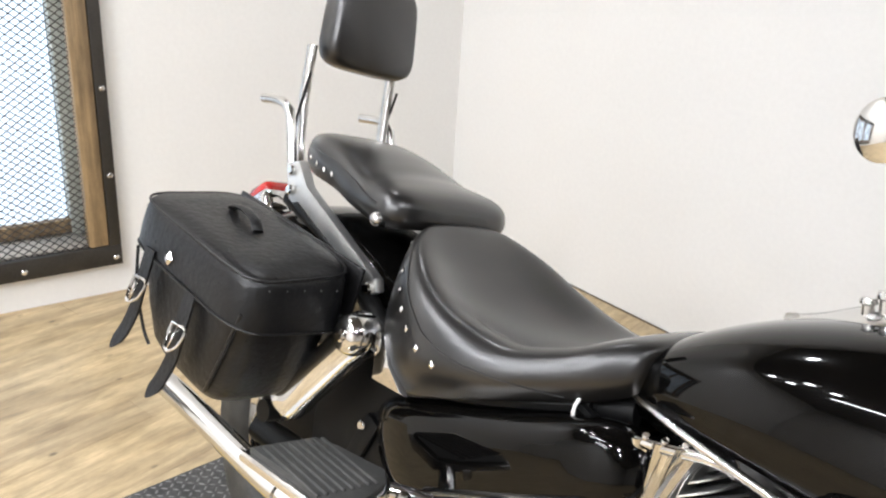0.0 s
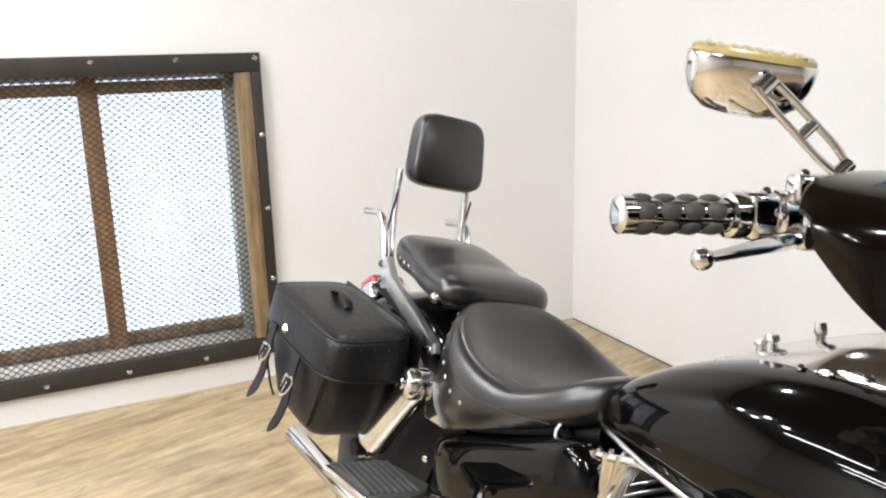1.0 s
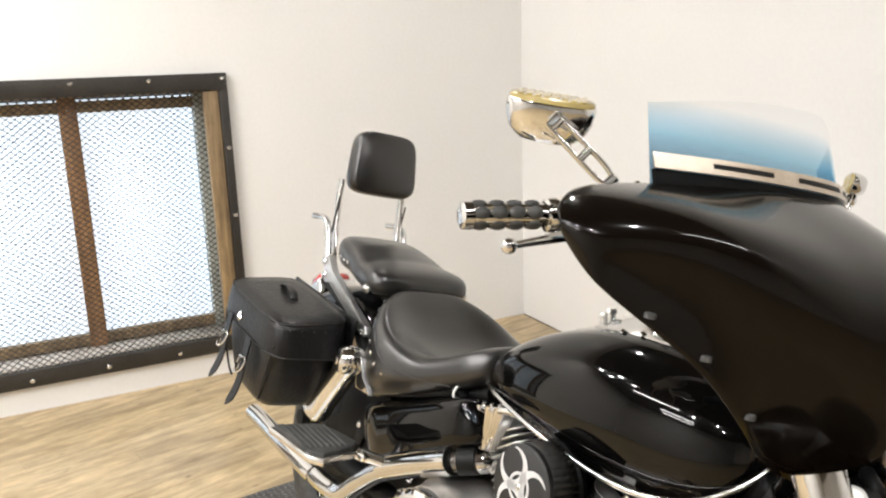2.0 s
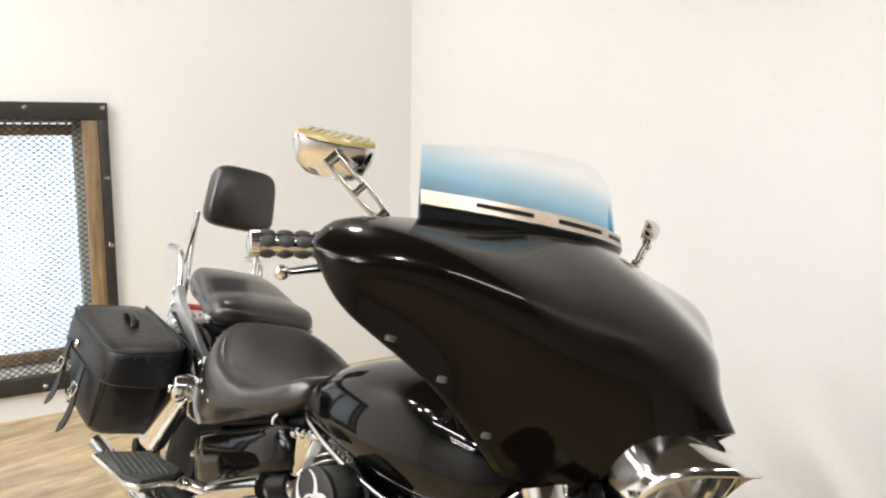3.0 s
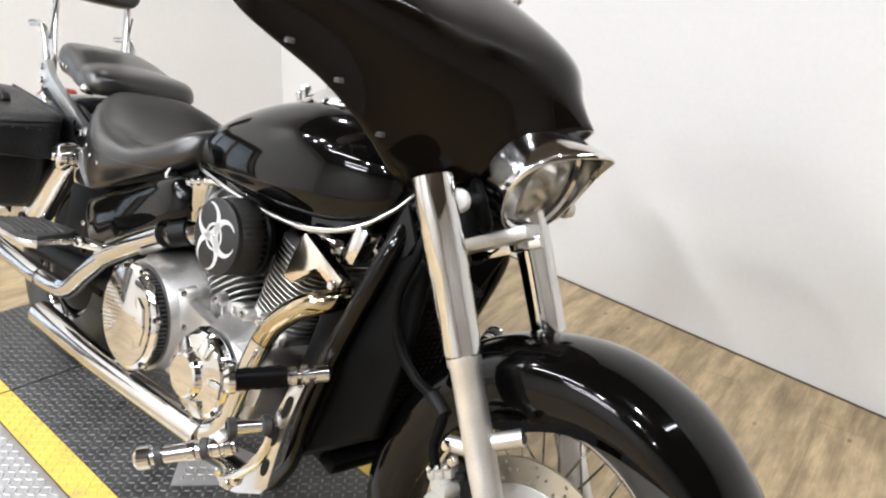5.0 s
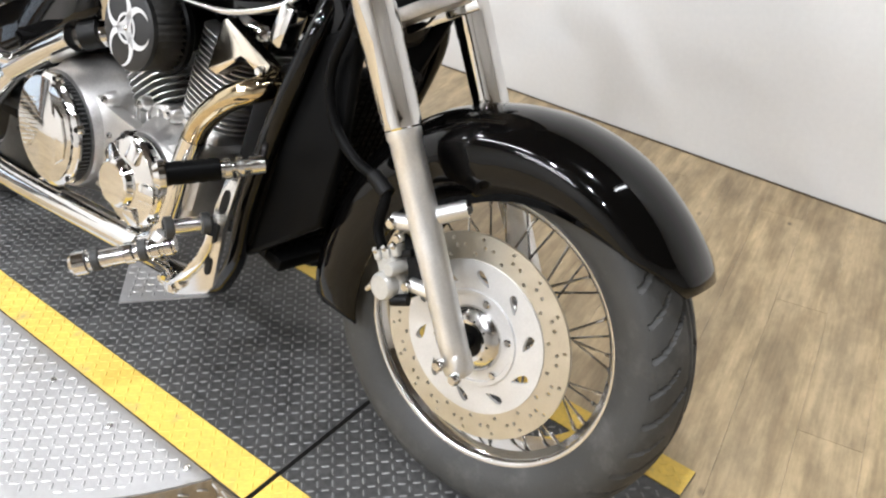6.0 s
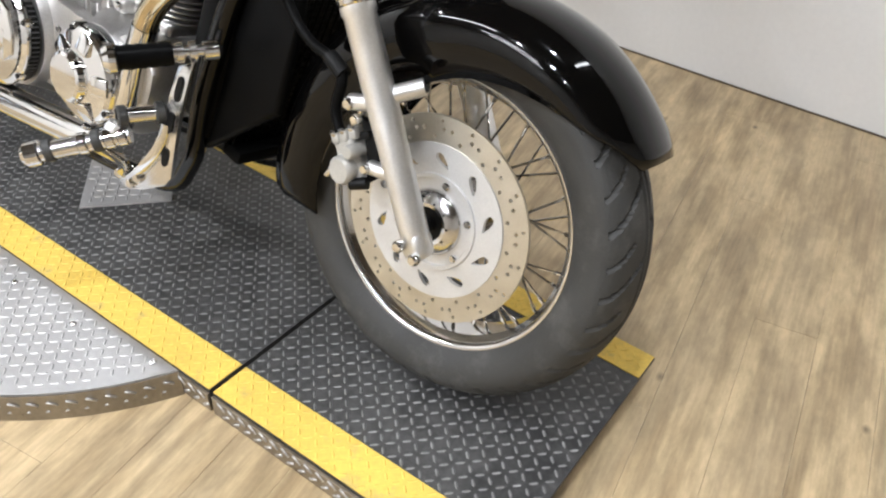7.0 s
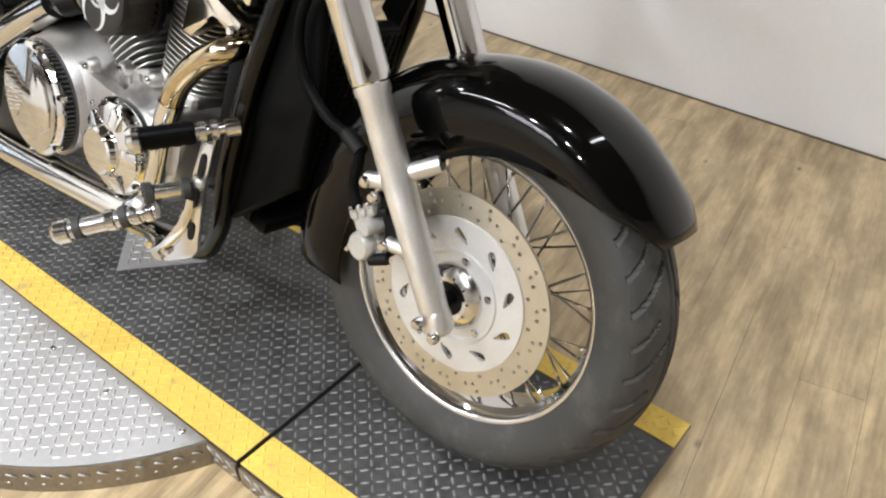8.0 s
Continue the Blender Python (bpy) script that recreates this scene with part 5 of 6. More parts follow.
SEAT_TREE, PAD_TREE = skin(seat), skin(pil)
for pts, par, tree in (([(-1.256, 0.663), (-1.293, 0.673), (-1.326, 0.690), (-1.355, 0.709), (-1.382, 0.729), (-1.404, 0.752), (-1.423, 0.774), (-1.438, 0.792)], seat, SEAT_TREE), ([(-1.69, 0.843), (-1.72, 0.846), (-1.75, 0.850), (-1.78, 0.856)], pil, PAD_TREE)):
    for x, z in pts:
        for sd in (-1, 1):
            hit, nrm = from_side(tree, x, z, sd)
            shared("stud", STUD, axis_pose(hit + nrm * 0.0014, nrm) @ pose(0, 0, 0, 0, 0, 20 if par is seat else 0), par)
for sd in (-1, 1):
    line = spline([(-1.412, 0.782), (-1.386, 0.759), (-1.356, 0.734), (-1.318, 0.711), (-1.284, 0.694), (-1.226, 0.683), (-1.164, 0.684), (-1.113, 0.688), (-1.075, 0.692)], 4)
    pts = []
    for x, z in line:
        hit, nrm = from_side(SEAT_TREE, float(x), float(z), sd)
        pts.append(tuple(hit + nrm * 0.0004))
    part("seam", tube(B(), pts, 0.0014, 6, smooth=False), M_LEATHER, seat, "stitched seam")
    line = [(-1.80, 0.874), (-1.74, 0.872), (-1.68, 0.866), (-1.62, 0.852), (-1.57, 0.838), (-1.53, 0.832)]
    pts = []
    for x, z in line:
        hit, nrm = from_side(PAD_TREE, x, z, sd)
        pts.append(tuple(hit + nrm * 0.0004))
    part("seam", tube(B(), pts, 0.0014, 6), M_LEATHER, pil, "stitched seam")


for sd in (-1, 1):
    part("seat_bolt", lathe(B(), [(0, 0.012), (0.006, 0.0115), (0.011, 0.008), (0.013, 0.002), (0.013, -0.02), (0, -0.02)], axis_pose(V(-1.520, sd * 0.150, 0.806), V(0.15, sd, 0.1)), 20), M_CHROME_DULL, pil, "domed chrome seat bolt")


def sissy_bar():
    b = B()
    rings = []
    mm = Matrix.Translation((-1.862, 0.015, 1.122)) @ pose(0, 0, 0, 0, -8, 0) @ pose(0, 0, 0, 90, 0, 90)
    for f, h in ((0.90, 0.034), (0.97, 0.028), (1.0, 0.012), (1.0, -0.008), (0.97, -0.022), (0.88, -0.03)):
        out = []
        for k in range(40):
            t = 2 * math.pi * k / 40
            c, s = math.cos(t), math.sin(t)
            x = 0.112 * math.copysign(abs(c) ** 0.42, c)
            y = 0.095 * math.copysign(abs(s) ** 0.42, s)
            x *= 1 - 0.13 * (y / 0.095 + 1) / 2
            out.append(mm @ V(x * f, y * f, h))
        rings.append(out)
    loft(b, rings)
    pad = part("backrest", b, M_LEATHER, bike, "padded black leather backrest", sharp=60)
    for sd in (-1, 1):
        y = sd * 0.105
        bar = part("sissy_bar", tube(B(), [V(-1.872, y, 1.06), V(-1.862, y, 0.96), V(-1.842, y, 0.86), V(-1.80, sd * 0.118, 0.80)], 0.008, 12, squash=1.7, up=(1, 0, 0)), M_CHROME_DULL, bike, "flat slotted chrome backrest upright")
        part("upright_slot", rbox(B(), Matrix.Translation((-1.856, y + sd * 0.0075, 0.955)) @ pose(0, 0, 0, 0, 9, 0), (0.006, 0.003, 0.11), 0.001), M_MATT, bar)
        part("grab_rail", tube(B(), [V(-1.965, sd * 0.128, 0.935), V(-1.90, sd * 0.130, 0.940), V(-1.862, sd * 0.130, 0.925), V(-1.835, sd * 0.130, 0.87), V(-1.805, sd * 0.130, 0.80)], 0.0095, 12), M_CHROME_DULL, bike, "chrome grab rail")
        b = slab(B(), [(-1.798, 0.835), (-1.755, 0.850), (-1.722, 0.806), (-1.482, 0.714), (-1.472, 0.694), (-1.504, 0.674), (-1.768, 0.774)], 0.02, Matrix.Translation((0, sd * 0.148 + 0.01, 0)) @ pose(0, 0, 0, 90, 0, 0), 0.004, 2)
        st = part("fender_strut", b, M_ALU, bike, "chrome fender strut")
        # dark inlay: the slot plus the strut's dark lower reflection
        part("slot_and_dark_half", slab(B(), [(-1.735, 0.776), (-1.505, 0.692), (-1.512, 0.682), (-1.752, 0.770)], 0.003, Matrix.Translation((0, sd * 0.1585 + 0.0015, 0)) @ pose(0, 0, 0, 90, 0, 0)), M_MATT, st)
        for x, z in ((-1.772, 0.828), (-1.764, 0.792), (-1.492, 0.694)):
            part("strut_bolt", bolt(B(), V(x, sd * 0.158, z), V(0, sd, 0), 0.010, 0.008), M_CHROME, st)
    return pad


sissy_bar()

# ---------------------------------------------------------------- rear wheel, fender, shocks
REAR = V(-1.68, 0, 0.320)


def rear_end():
    m = Matrix.Translation(REAR) @ pose(0, 0, 0, 90, 0, 0)
    prof = [(0.195, 0.065), (0.21, 0.08), (0.245, 0.086), (0.285, 0.080), (0.307, 0.058), (0.318, 0.025), (0.32, 0), (0.318, -0.025), (0.307, -0.058), (0.285, -0.080), (0.245, -0.086), (0.21, -0.08), (0.195, -0.065)]
    rw = part("rear_wheel", lathe(B(), [(0.0, 0.06), (0.05, 0.06), (0.05, -0.06), (0, -0.06)], m, 24), M_CHROME_DULL, bike, "chrome rear hub")
    part("tyre", lathe(B(), spline(prof, 3), m, 72), M_RUBBER, rw, "black rubber road tyre")
    part("rim", lathe(B(), [(0.205, 0.07), (0.2, 0.062), (0.185, 0.03), (0.185, -0.03), (0.2, -0.062), (0.205, -0.07), (0.195, -0.062), (0.178, -0.03), (0.178, 0.03), (0.195, 0.062)], m, 64, closed=True), M_CHROME, rw)
    part("brake_drum", lathe(B(), [(0.0, 0.070), (0.09, 0.070), (0.100, 0.060), (0.150, 0.052), (0.168, 0.040), (0.168, -0.040), (0.150, -0.052), (0.100, -0.060), (0.09, -0.070), (0.0, -0.070)], m, 40), M_MATT, rw, "dark brake drum")
    a0, a1 = radians(20), radians(172)
    rings = []
    for k in range(41):
        a = a0 + (a1 - a0) * k / 40
        R = 0.425 + 0.035 * math.sin(math.pi * k / 40)
        half = 0.126
        ring = [(half, -0.13)]
        for q in range(13):
            t = math.pi * q / 12
            ring.append((half * math.cos(t), -0.055 + 0.055 * math.sin(t) ** 0.8))
        ring.append((-half, -0.13))
        rings.append([REAR + V((R + h) * math.cos(a), y, (R + h) * math.sin(a)) for y, h in ring])
    b = B()
    loft(b, rings, closed=False, caps=False)
    rf = part("rear_fender", b, M_BLACK, bike, "glossy black rear fender", sharp=60)
    s = rf.modifiers.new("thick", "SOLIDIFY")
    s.thickness = 0.004
    tl = part("tail_light", rbox(B(), Matrix.Translation((-2.035, 0.0, 0.725)) @ pose(0, 0, 0, 0, -35, 0), (0.08, 0.11, 0.04), 0.018, 3), M_RED, bike, "red tail light lens in a chrome surround")
    part("surround", rbox(B(), Matrix.Translation((-2.005, 0.0, 0.70)) @ pose(0, 0, 0, 0, -35, 0), (0.08, 0.135, 0.07), 0.02, 3), M_CHROME, tl)
    for sd in (-1, 1):
        p0, p1 = V(-1.428, sd * 0.205, 0.640), V(-1.575, sd * 0.212, 0.448)
        d = (p1 - p0).normalized()
        L = (p1 - p0).length
        sh = part("shock_absorber", lathe(B(), [(0.0, -0.02), (0.030, -0.02), (0.036, -0.012), (0.036, 0.03), (0.035, 0.04), (0.035, L * 0.78), (0.038, L * 0.8), (0.038, L * 0.9), (0.02, L * 0.92), (0.02, L + 0.02), (0, L + 0.02)], axis_pose(p0, d), 32), M_CHROME, bike, "chrome covered rear shock absorber")
        part("top_cap", lathe(B(), [(0, 0.022), (0.020, 0.021), (0.030, 0.014), (0.034, 0.004), (0.034, -0.03), (0, -0.03)], axis_pose(p0 + V(0, sd * 0.022, 0.0), V(0, sd, 0)), 28), M_CHROME, sh, "domed chrome cap")
        part("cap_nut", bolt(B(), p0 + V(0, sd * 0.042, 0), V(0, sd, 0), 0.011, 0.008), M_CHROME, sh)
        part("lower_eye", tube(B(), [p1 + d * 0.01 + V(0, -sd * 0.02, 0), p1 + d * 0.01 + V(0, sd * 0.035, 0)], 0.02, 16, smooth=False), M_MATT, sh)
        part("swingarm", tube(B(), [V(-1.15, sd * 0.13, 0.36), V(-1.45, sd * 0.14, 0.35), V(-1.72, sd * 0.14, 0.325)], 0.026, 12), M_MATT, bike)
        part("seat_rail", tube(B(), [V(-1.0, sd * 0.10, 0.70), V(-1.25, sd * 0.14, 0.63), V(-1.42, sd * 0.155, 0.64), V(-1.60, sd * 0.135, 0.72), V(-1.80, sd * 0.128, 0.77)], 0.018, 12), M_MATT, bike)


rear_end()


# ---------------------------------------------------------------- saddlebag
def saddlebag(sd):
    S = Matrix.Translation((-1.672, -0.300, 0)) @ pose(0, 0, 0, 0, 0, 2.0)
    flip = Matrix.Diagonal((1, sd, 1, 1))
    def at(x, y, z):
        return flip @ (S @ V(x * 0.95 + 0.008, y, z))
    def ring(hx, hy, z, cx=0.0, cy=0.0, slope=0.0, e=5.0, sag=0.0):
        out = []
        for x, y in oval(hx, hy, 56, e):
            out.append(at(x + cx, y + cy, z + slope * (y / 0.11) - 0.02 * (x / 0.2) - sag * (x / 0.22) ** 2))
        return out
    b = B()
    loft(b, [ring(0.085, 0.065, 0.487, 0.010, 0.008), ring(0.105, 0.082, 0.490, 0.010, 0.008), ring(0.125, 0.090, 0.508, 0.008, 0.006), ring(0.152, 0.096, 0.56, 0.004, 0.004), ring(0.177, 0.099, 0.625, 0.0, 0.002), ring(0.190, 0.100, 0.69, 0.0, 0.0)])
    bag = part("saddlebag", b, M_BAG, bike, "worn black leather saddlebag with buckled straps", sharp=50)
    b = B()
    loft(b, [ring(0.190, 0.100, 0.640, e=5.5), ring(0.199, 0.107, 0.642, e=5.5), ring(0.200, 0.108, 0.68, slope=0.004), ring(0.196, 0.106, 0.715, slope=0.008), ring(0.192, 0.103, 0.730, slope=0.010, sag=0.003), ring(0.184, 0.096, 0.737, slope=0.010, sag=0.005), ring(0.135, 0.070, 0.740, slope=0.009, sag=0.006), ring(0.06, 0.032, 0.738, slope=0.008, sag=0.006)])
    part("lid", b, M_BAG, bag, "creased leather lid", sharp=50)
    # stitched piping round the lid's top edge
    for z, hx, hy, r in ((0.7325, 0.1935, 0.1042, 0.0022), (0.645, 0.2010, 0.1088, 0.0020)):
        ringp = ring(hx, hy, z, slope=0.010 if z > 0.7 else 0.0, sag=0.003 if z > 0.7 else 0)
        part("piping", tube(B(), [tuple(p) for p in ringp] + [tuple(ringp[0])], r, 6, smooth=False), M_BAG, bag)
    for x, zt in ((-0.098, 0.668), (0.052, 0.640)):
        pts = [(x, -0.1085, zt), (x, -0.1125, zt - 0.035), (x - 0.004, -0.1135, zt - 0.075), (x - 0.014, -0.112, zt - 0.115), (x - 0.028, -0.116, zt - 0.155), (x - 0.042, -0.126, zt - 0.19)]
        q = spline(pts, 5)
        rings = []
        for i, p in enumerate(q):
            w = 0.0165 * (1 if i < len(q) - 3 else (len(q) - 1 - i) / 3 * 0.85 + 0.15)
            rings.append([at(p[0] - w, p[1] - 0.002, p[2]), at(p[0] + w, p[1] - 0.002, p[2]), at(p[0] + w, p[1] + 0.002, p[2]), at(p[0] - w, p[1] + 0.002, p[2])])
        b = B()
        loft(b, rings)
        part("strap", b, M_BAG, bag, "black leather strap")
        cx, cy, cz = x - 0.002, -0.1165, zt - 0.066
        loop = [(-0.0205, 0, 0.012), (-0.0195, -0.006, -0.010), (-0.011, -0.012, -0.022), (0.0, -0.014, -0.026), (0.011, -0.012, -0.022), (0.0195, -0.006, -0.010), (0.0205, 0, 0.012), (0.0, -0.001, 0.014), (-0.0205, 0, 0.012)]
        part("buckle", tube(B(), [tuple(at(cx + a, cy + c, cz + d)) for a, c, d in loop], 0.0028, 8), M_CHROME, bag, "chrome horseshoe buckle")
        part("buckle_tongue", tube(B(), [at(cx, cy - 0.001, cz + 0.014), at(cx, cy - 0.014, cz - 0.027)], 0.002, 6, smooth=False), M_CHROME, bag)
    part("lid_stud", lathe(B(), [(0, 0.005), (0.006, 0.005), (0.0125, 0.001), (0.0125, -0.002), (0, -0.002)], axis_pose(at(-0.032, -0.110, 0.672), at(0, -1, 0) - at(0, 0, 0)), 4), M_CHROME_DULL, bag, "square metal stud")
    part("lid_handle", tube(B(), [tuple(at(*p)) for p in ((-0.085, 0.02, 0.744), (-0.08, 0.02, 0.755), (-0.04, 0.018, 0.760), (0.005, 0.012, 0.752), (0.02, 0.010, 0.738))], 0.0105, 8, squash=0.45, up=(0, 0, 1)), M_BAG, bag, "leather lid handle")
    for xs, ys in (((0.176, 0.150, 0.118, 0.100), (-0.094, -0.092, -0.086, -0.080)), ((-0.182, -0.160, -0.122, -0.102), (-0.090, -0.090, -0.084, -0.078))):
        part("gusset_piping", tube(B(), [tuple(at(x, y, z)) for x, y, z in zip(xs, ys, (0.65, 0.585, 0.52, 0.495))], 0.0030, 8), M_BAG, bag)
    for k in range(5):
        y = -0.07 + 0.032 * k
        part("rivet", lathe(B(), [(0, 0.0012), (0.0012, 0.001), (0.0018, 0), (0, -0.001)], axis_pose(at(0.199, y, 0.694), at(1, 0, 0) - at(0, 0, 0)), 8), M_SCREW, bag)
    part("yoke", rbox(B(), flip @ S @ Matrix.Translation((0.0, 0.110, 0.70)) @ pose(0, 0, 0, 0, 5, 0), (0.38, 0.008, 0.09), 0.003), M_BAG, bag)
    return bag


saddlebag(1)
for sd in (-1, 1):
    s_ = part("rear_signal", tube(B(), [V(-1.93, sd * 0.20, 0.665), V(-1.93, sd * 0.29, 0.655)], 0.022, 16, smooth=False), M_PLASTIC, bike, "black rear turn signal")
    part("signal_stalk", tube(B(), [V(-1.93, sd * 0.10, 0.665), V(-1.93, sd * 0.21, 0.665)], 0.009, 10, smooth=False), M_CHROME, s_)


# ---------------------------------------------------------------- engine
def cylinder(base, top, name, n=16):
    d = (top - base).normalized()
    L = (top - base).length
    m = axis_pose(base, d)
    # x of the fin plane roughly along the bike
    cyl = part(name, lathe(B(), [(0, 0), (0.056, 0), (0.056, L), (0, L)], m, 28), M_MATT, bike, "finned engine cylinder")
    q = m.to_3x3().inverted() @ V(0, 1, 0)
    ang = math.atan2(q.y, q.x) - math.pi / 2
    fin = None
    for k in range(n):
        h = 0.012 + (L - 0.03) * k / (n - 1)
        w, l = (0.074, 0.138) if k < n - 3 else (0.070, 0.120)
        mm = m @ pose(0, 0, h, 0, 0, math.degrees(ang))
        if fin is None:
            fin = part("fin", slab(B(), oval(w, l, 32, 4.0), 0.0030, Matrix.Identity(4), 0.0008, 1), M_ALU, cyl)
            fin.matrix_local = mm
            fin.data.name = "fin"
        else:
            shared("fin", fin.data, mm, cyl)
    b = B()
    loft(b, [[m @ (pose(0, 0, 0, 0, 0, math.degrees(ang)) @ V(x * f, y * f, L + h)) for x, y in oval(0.092, 0.118, 32, 3.5)] for f, h in ((0.92, -0.01), (1.0, 0.0), (1.0, 0.022), (0.9, 0.04), (0.7, 0.047))])
    part("rocker_cover", b, M_CHROME, cyl, "chrome rocker cover")
    return cyl


cylinder(V(-0.790, 0, 0.455), V(-0.930, 0, 0.660), "rear_cylinder", 17)
cylinder(V(-0.655, 0, 0.475), V(-0.600, 0, 0.660), "front_cylinder", 16)


def crankcase():
    b = B()
    out = [(-1.10, 0.36), (-1.10, 0.46), (-1.03, 0.515), (-0.955, 0.49), (-0.90, 0.435), (-0.81, 0.415), (-0.72, 0.41), (-0.65, 0.44), (-0.60, 0.45), (-0.57, 0.41), (-0.60, 0.31), (-0.68, 0.262), (-0.88, 0.275), (-1.03, 0.305)]
    pts = [tuple(p) for p in spline(out, 4, closed=True)]
    slab(b, pts, 0.36, Matrix.Translation((0, 0.18, 0)) @ pose(0, 0, 0, 90, 0, 0), 0.02, 3)
    case = part("crankcase", b, M_ENGINE, bike, "satin alloy crankcase", sharp=45)
    # cylinder seat, casting bosses, ribs and screws on the case
    seat_block = part("cylinder_base", rbox(B(), Matrix.Translation((-0.770, -0.085, 0.436)) @ pose(0, 0, 0, 0, -8, 0), (0.150, 0.105, 0.095), 0.012, 3), M_ENGINE, case, "satin alloy cylinder base")
    for k in range(4):
        part("base_rib", rbox(B(), Matrix.Translation((-0.826 + 0.036 * k, -0.139, 0.428 + 0.005 * k)) @ pose(0, 0, 0, 0, -8, 0), (0.010, 0.012, 0.075), 0.004), M_ENGINE, seat_block)
    part("cylinder_base", rbox(B(), Matrix.Translation((-0.655, -0.085, 0.448)) @ pose(0, 0, 0, 0, 16, 0), (0.120, 0.105, 0.080), 0.012, 3), M_ENGINE, case, "satin alloy cylinder base")
    for x, y, z in ((-0.868, -0.176, 0.468), (-0.846, -0.176, 0.402), (-0.700, -0.150, 0.480), (-0.640, -0.150, 0.486), (-0.800, -0.146, 0.476)):
        part("case_boss", lathe(B(), [(0, 0.010), (0.010, 0.010), (0.015, 0.004), (0.017, -0.012), (0, -0.012)], axis_pose(V(x, y, z), V(0, -1, 0)), 16), M_ENGINE, case)
        part("case_bolt", bolt(B(), V(x, y - 0.010, z), V(0, -1, 0), 0.0075, 0.007), M_CHROME_DULL, case)
    for c0, c1, r0, r1 in ((V(-0.99, -0.10, 0.382), V(-0.99, -0.205, 0.378), 0.150, 0.120), (V(-0.722, -0.10, 0.352), V(-0.722, -0.190, 0.349), 0.125, 0.093)):
        L_ = (c1 - c0).length
        part("case_shoulder", lathe(B(), [(0, 0), (r0, 0), (r0 * 0.99, L_ * 0.3), (r1 + 0.008, L_ * 0.75), (r1 + 0.003, L_ * 0.95), (r1, L_), (0, L_)], axis_pose(c0, c1 - c0), 56), M_ENGINE, case, "satin alloy cover housing")
    part("case_web", slab(B(), [(-0.93, 0.48), (-0.85, 0.455), (-0.78, 0.44), (-0.66, 0.43), (-0.60, 0.40), (-0.63, 0.33), (-0.80, 0.29), (-0.92, 0.30)], 0.03, Matrix.Translation((0, -0.158, 0)) @ pose(0, 0, 0, 90, 0, 0), 0.012, 3), M_ENGINE, case)
    return case


crankcase()


def round_cover(name, c, R, deep, label, lugs, turn):
    m = axis_pose(c, V(0, -1, 0))
    cov = part(name, lathe(B(), [(R * 0.98, -deep), (R, -deep + 0.004), (R, -0.012), (R * 0.975, -0.006), (R * 0.94, -0.003), (R * 0.90, 0.0), (R * 0.3, 0.007), (0, 0.008)], m, 64), M_CHROME, bike, label, sharp=14)
    part("cover_ring", lathe(B(), [(R * 0.9, -deep - 0.03), (R * 0.95, -deep - 0.03), (R * 0.95, -deep - 0.001), (R * 0.9, -deep)], m, 48), M_MATT, cov, "dark recessed band")
    for k in range(lugs):
        a = 2 * math.pi * k / lugs + turn
        part("cover_lug", lathe(B(), [(0, 0.001), (0.0065, 0.0), (0.0095, -0.005), (0.0105, -deep), (0, -deep)], m @ Matrix.Translation((R * 0.965 * math.cos(a), R * 0.965 * math.sin(a), -0.003)), 16), M_CHROME, cov)
        part("cover_bolt", lathe(B(), [(0, -0.003), (0.0035, -0.003), (0.0035, 0.0015), (0.005, 0.0015), (0.005, -0.004)], m @ Matrix.Translation((R * 0.965 * math.cos(a), R * 0.965 * math.sin(a), -0.002)), 10), M_MATT, cov)
    return cov


CLUTCH, GENERATOR = V(-0.995, -0.240, 0.377), V(-0.722, -0.226, 0.349)
clutch = round_cover("clutch_cover", CLUTCH, 0.119, 0.012, "round chrome clutch cover with a ribbed face", 6, 0.25)
mc = axis_pose(CLUTCH, V(0, -1, 0))


def on_face(x, z, R=0.119):
    """Height of the domed face over its rim."""
    r = math.hypot(x, z) / R
    return float(np.interp(r, (0.0, 0.3, 0.90, 0.94, 1.0), (0.008, 0.007, 0.0, -0.003, -0.008)))


# fine ribs over the rear half of the face
for k in range(15):
    z = -0.080 + 0.0088 * k
    x0 = -math.sqrt(max(0.0, 0.102 ** 2 - z * z))
    x1 = -0.012 - 0.10 * (z / 0.1) ** 2
    if x1 - x0 > 0.012:
        pts = [mc @ V(x0 + (x1 - x0) * q / 4, z + 0.004 * q, on_face(x0 + (x1 - x0) * q / 4, z + 0.004 * q) + 0.0002) for q in range(5)]
        part("face_rib", tube(B(), pts, 0.0013, 6, smooth=False), M_CHROME, clutch)
# raised crescent plate over the front half, with its step
outer = [(0.107 * math.cos(a), 0.107 * math.sin(a)) for a in np.linspace(radians(-78), radians(72), 22)]
inner = [(0.030 + 0.020 * math.cos(a) - 0.012, 0.092 * math.sin(a)) for a in np.linspace(radians(80), radians(-84), 16)]
b = slab(B(), outer + inner, 0.007, mc @ Matrix.Translation((0, 0, -0.002)), 0.003)
part("badge", b, M_CHROME, clutch, "raised chrome crescent plate")
part("badge_step", slab(B(), [(0.052, -0.058), (0.080, -0.040), (0.088, 0.0), (0.076, 0.044), (0.050, 0.060), (0.060, 0.0)], 0.005, mc @ Matrix.Translation((0, 0, 0.004)), 0.0025), M_CHROME, clutch)
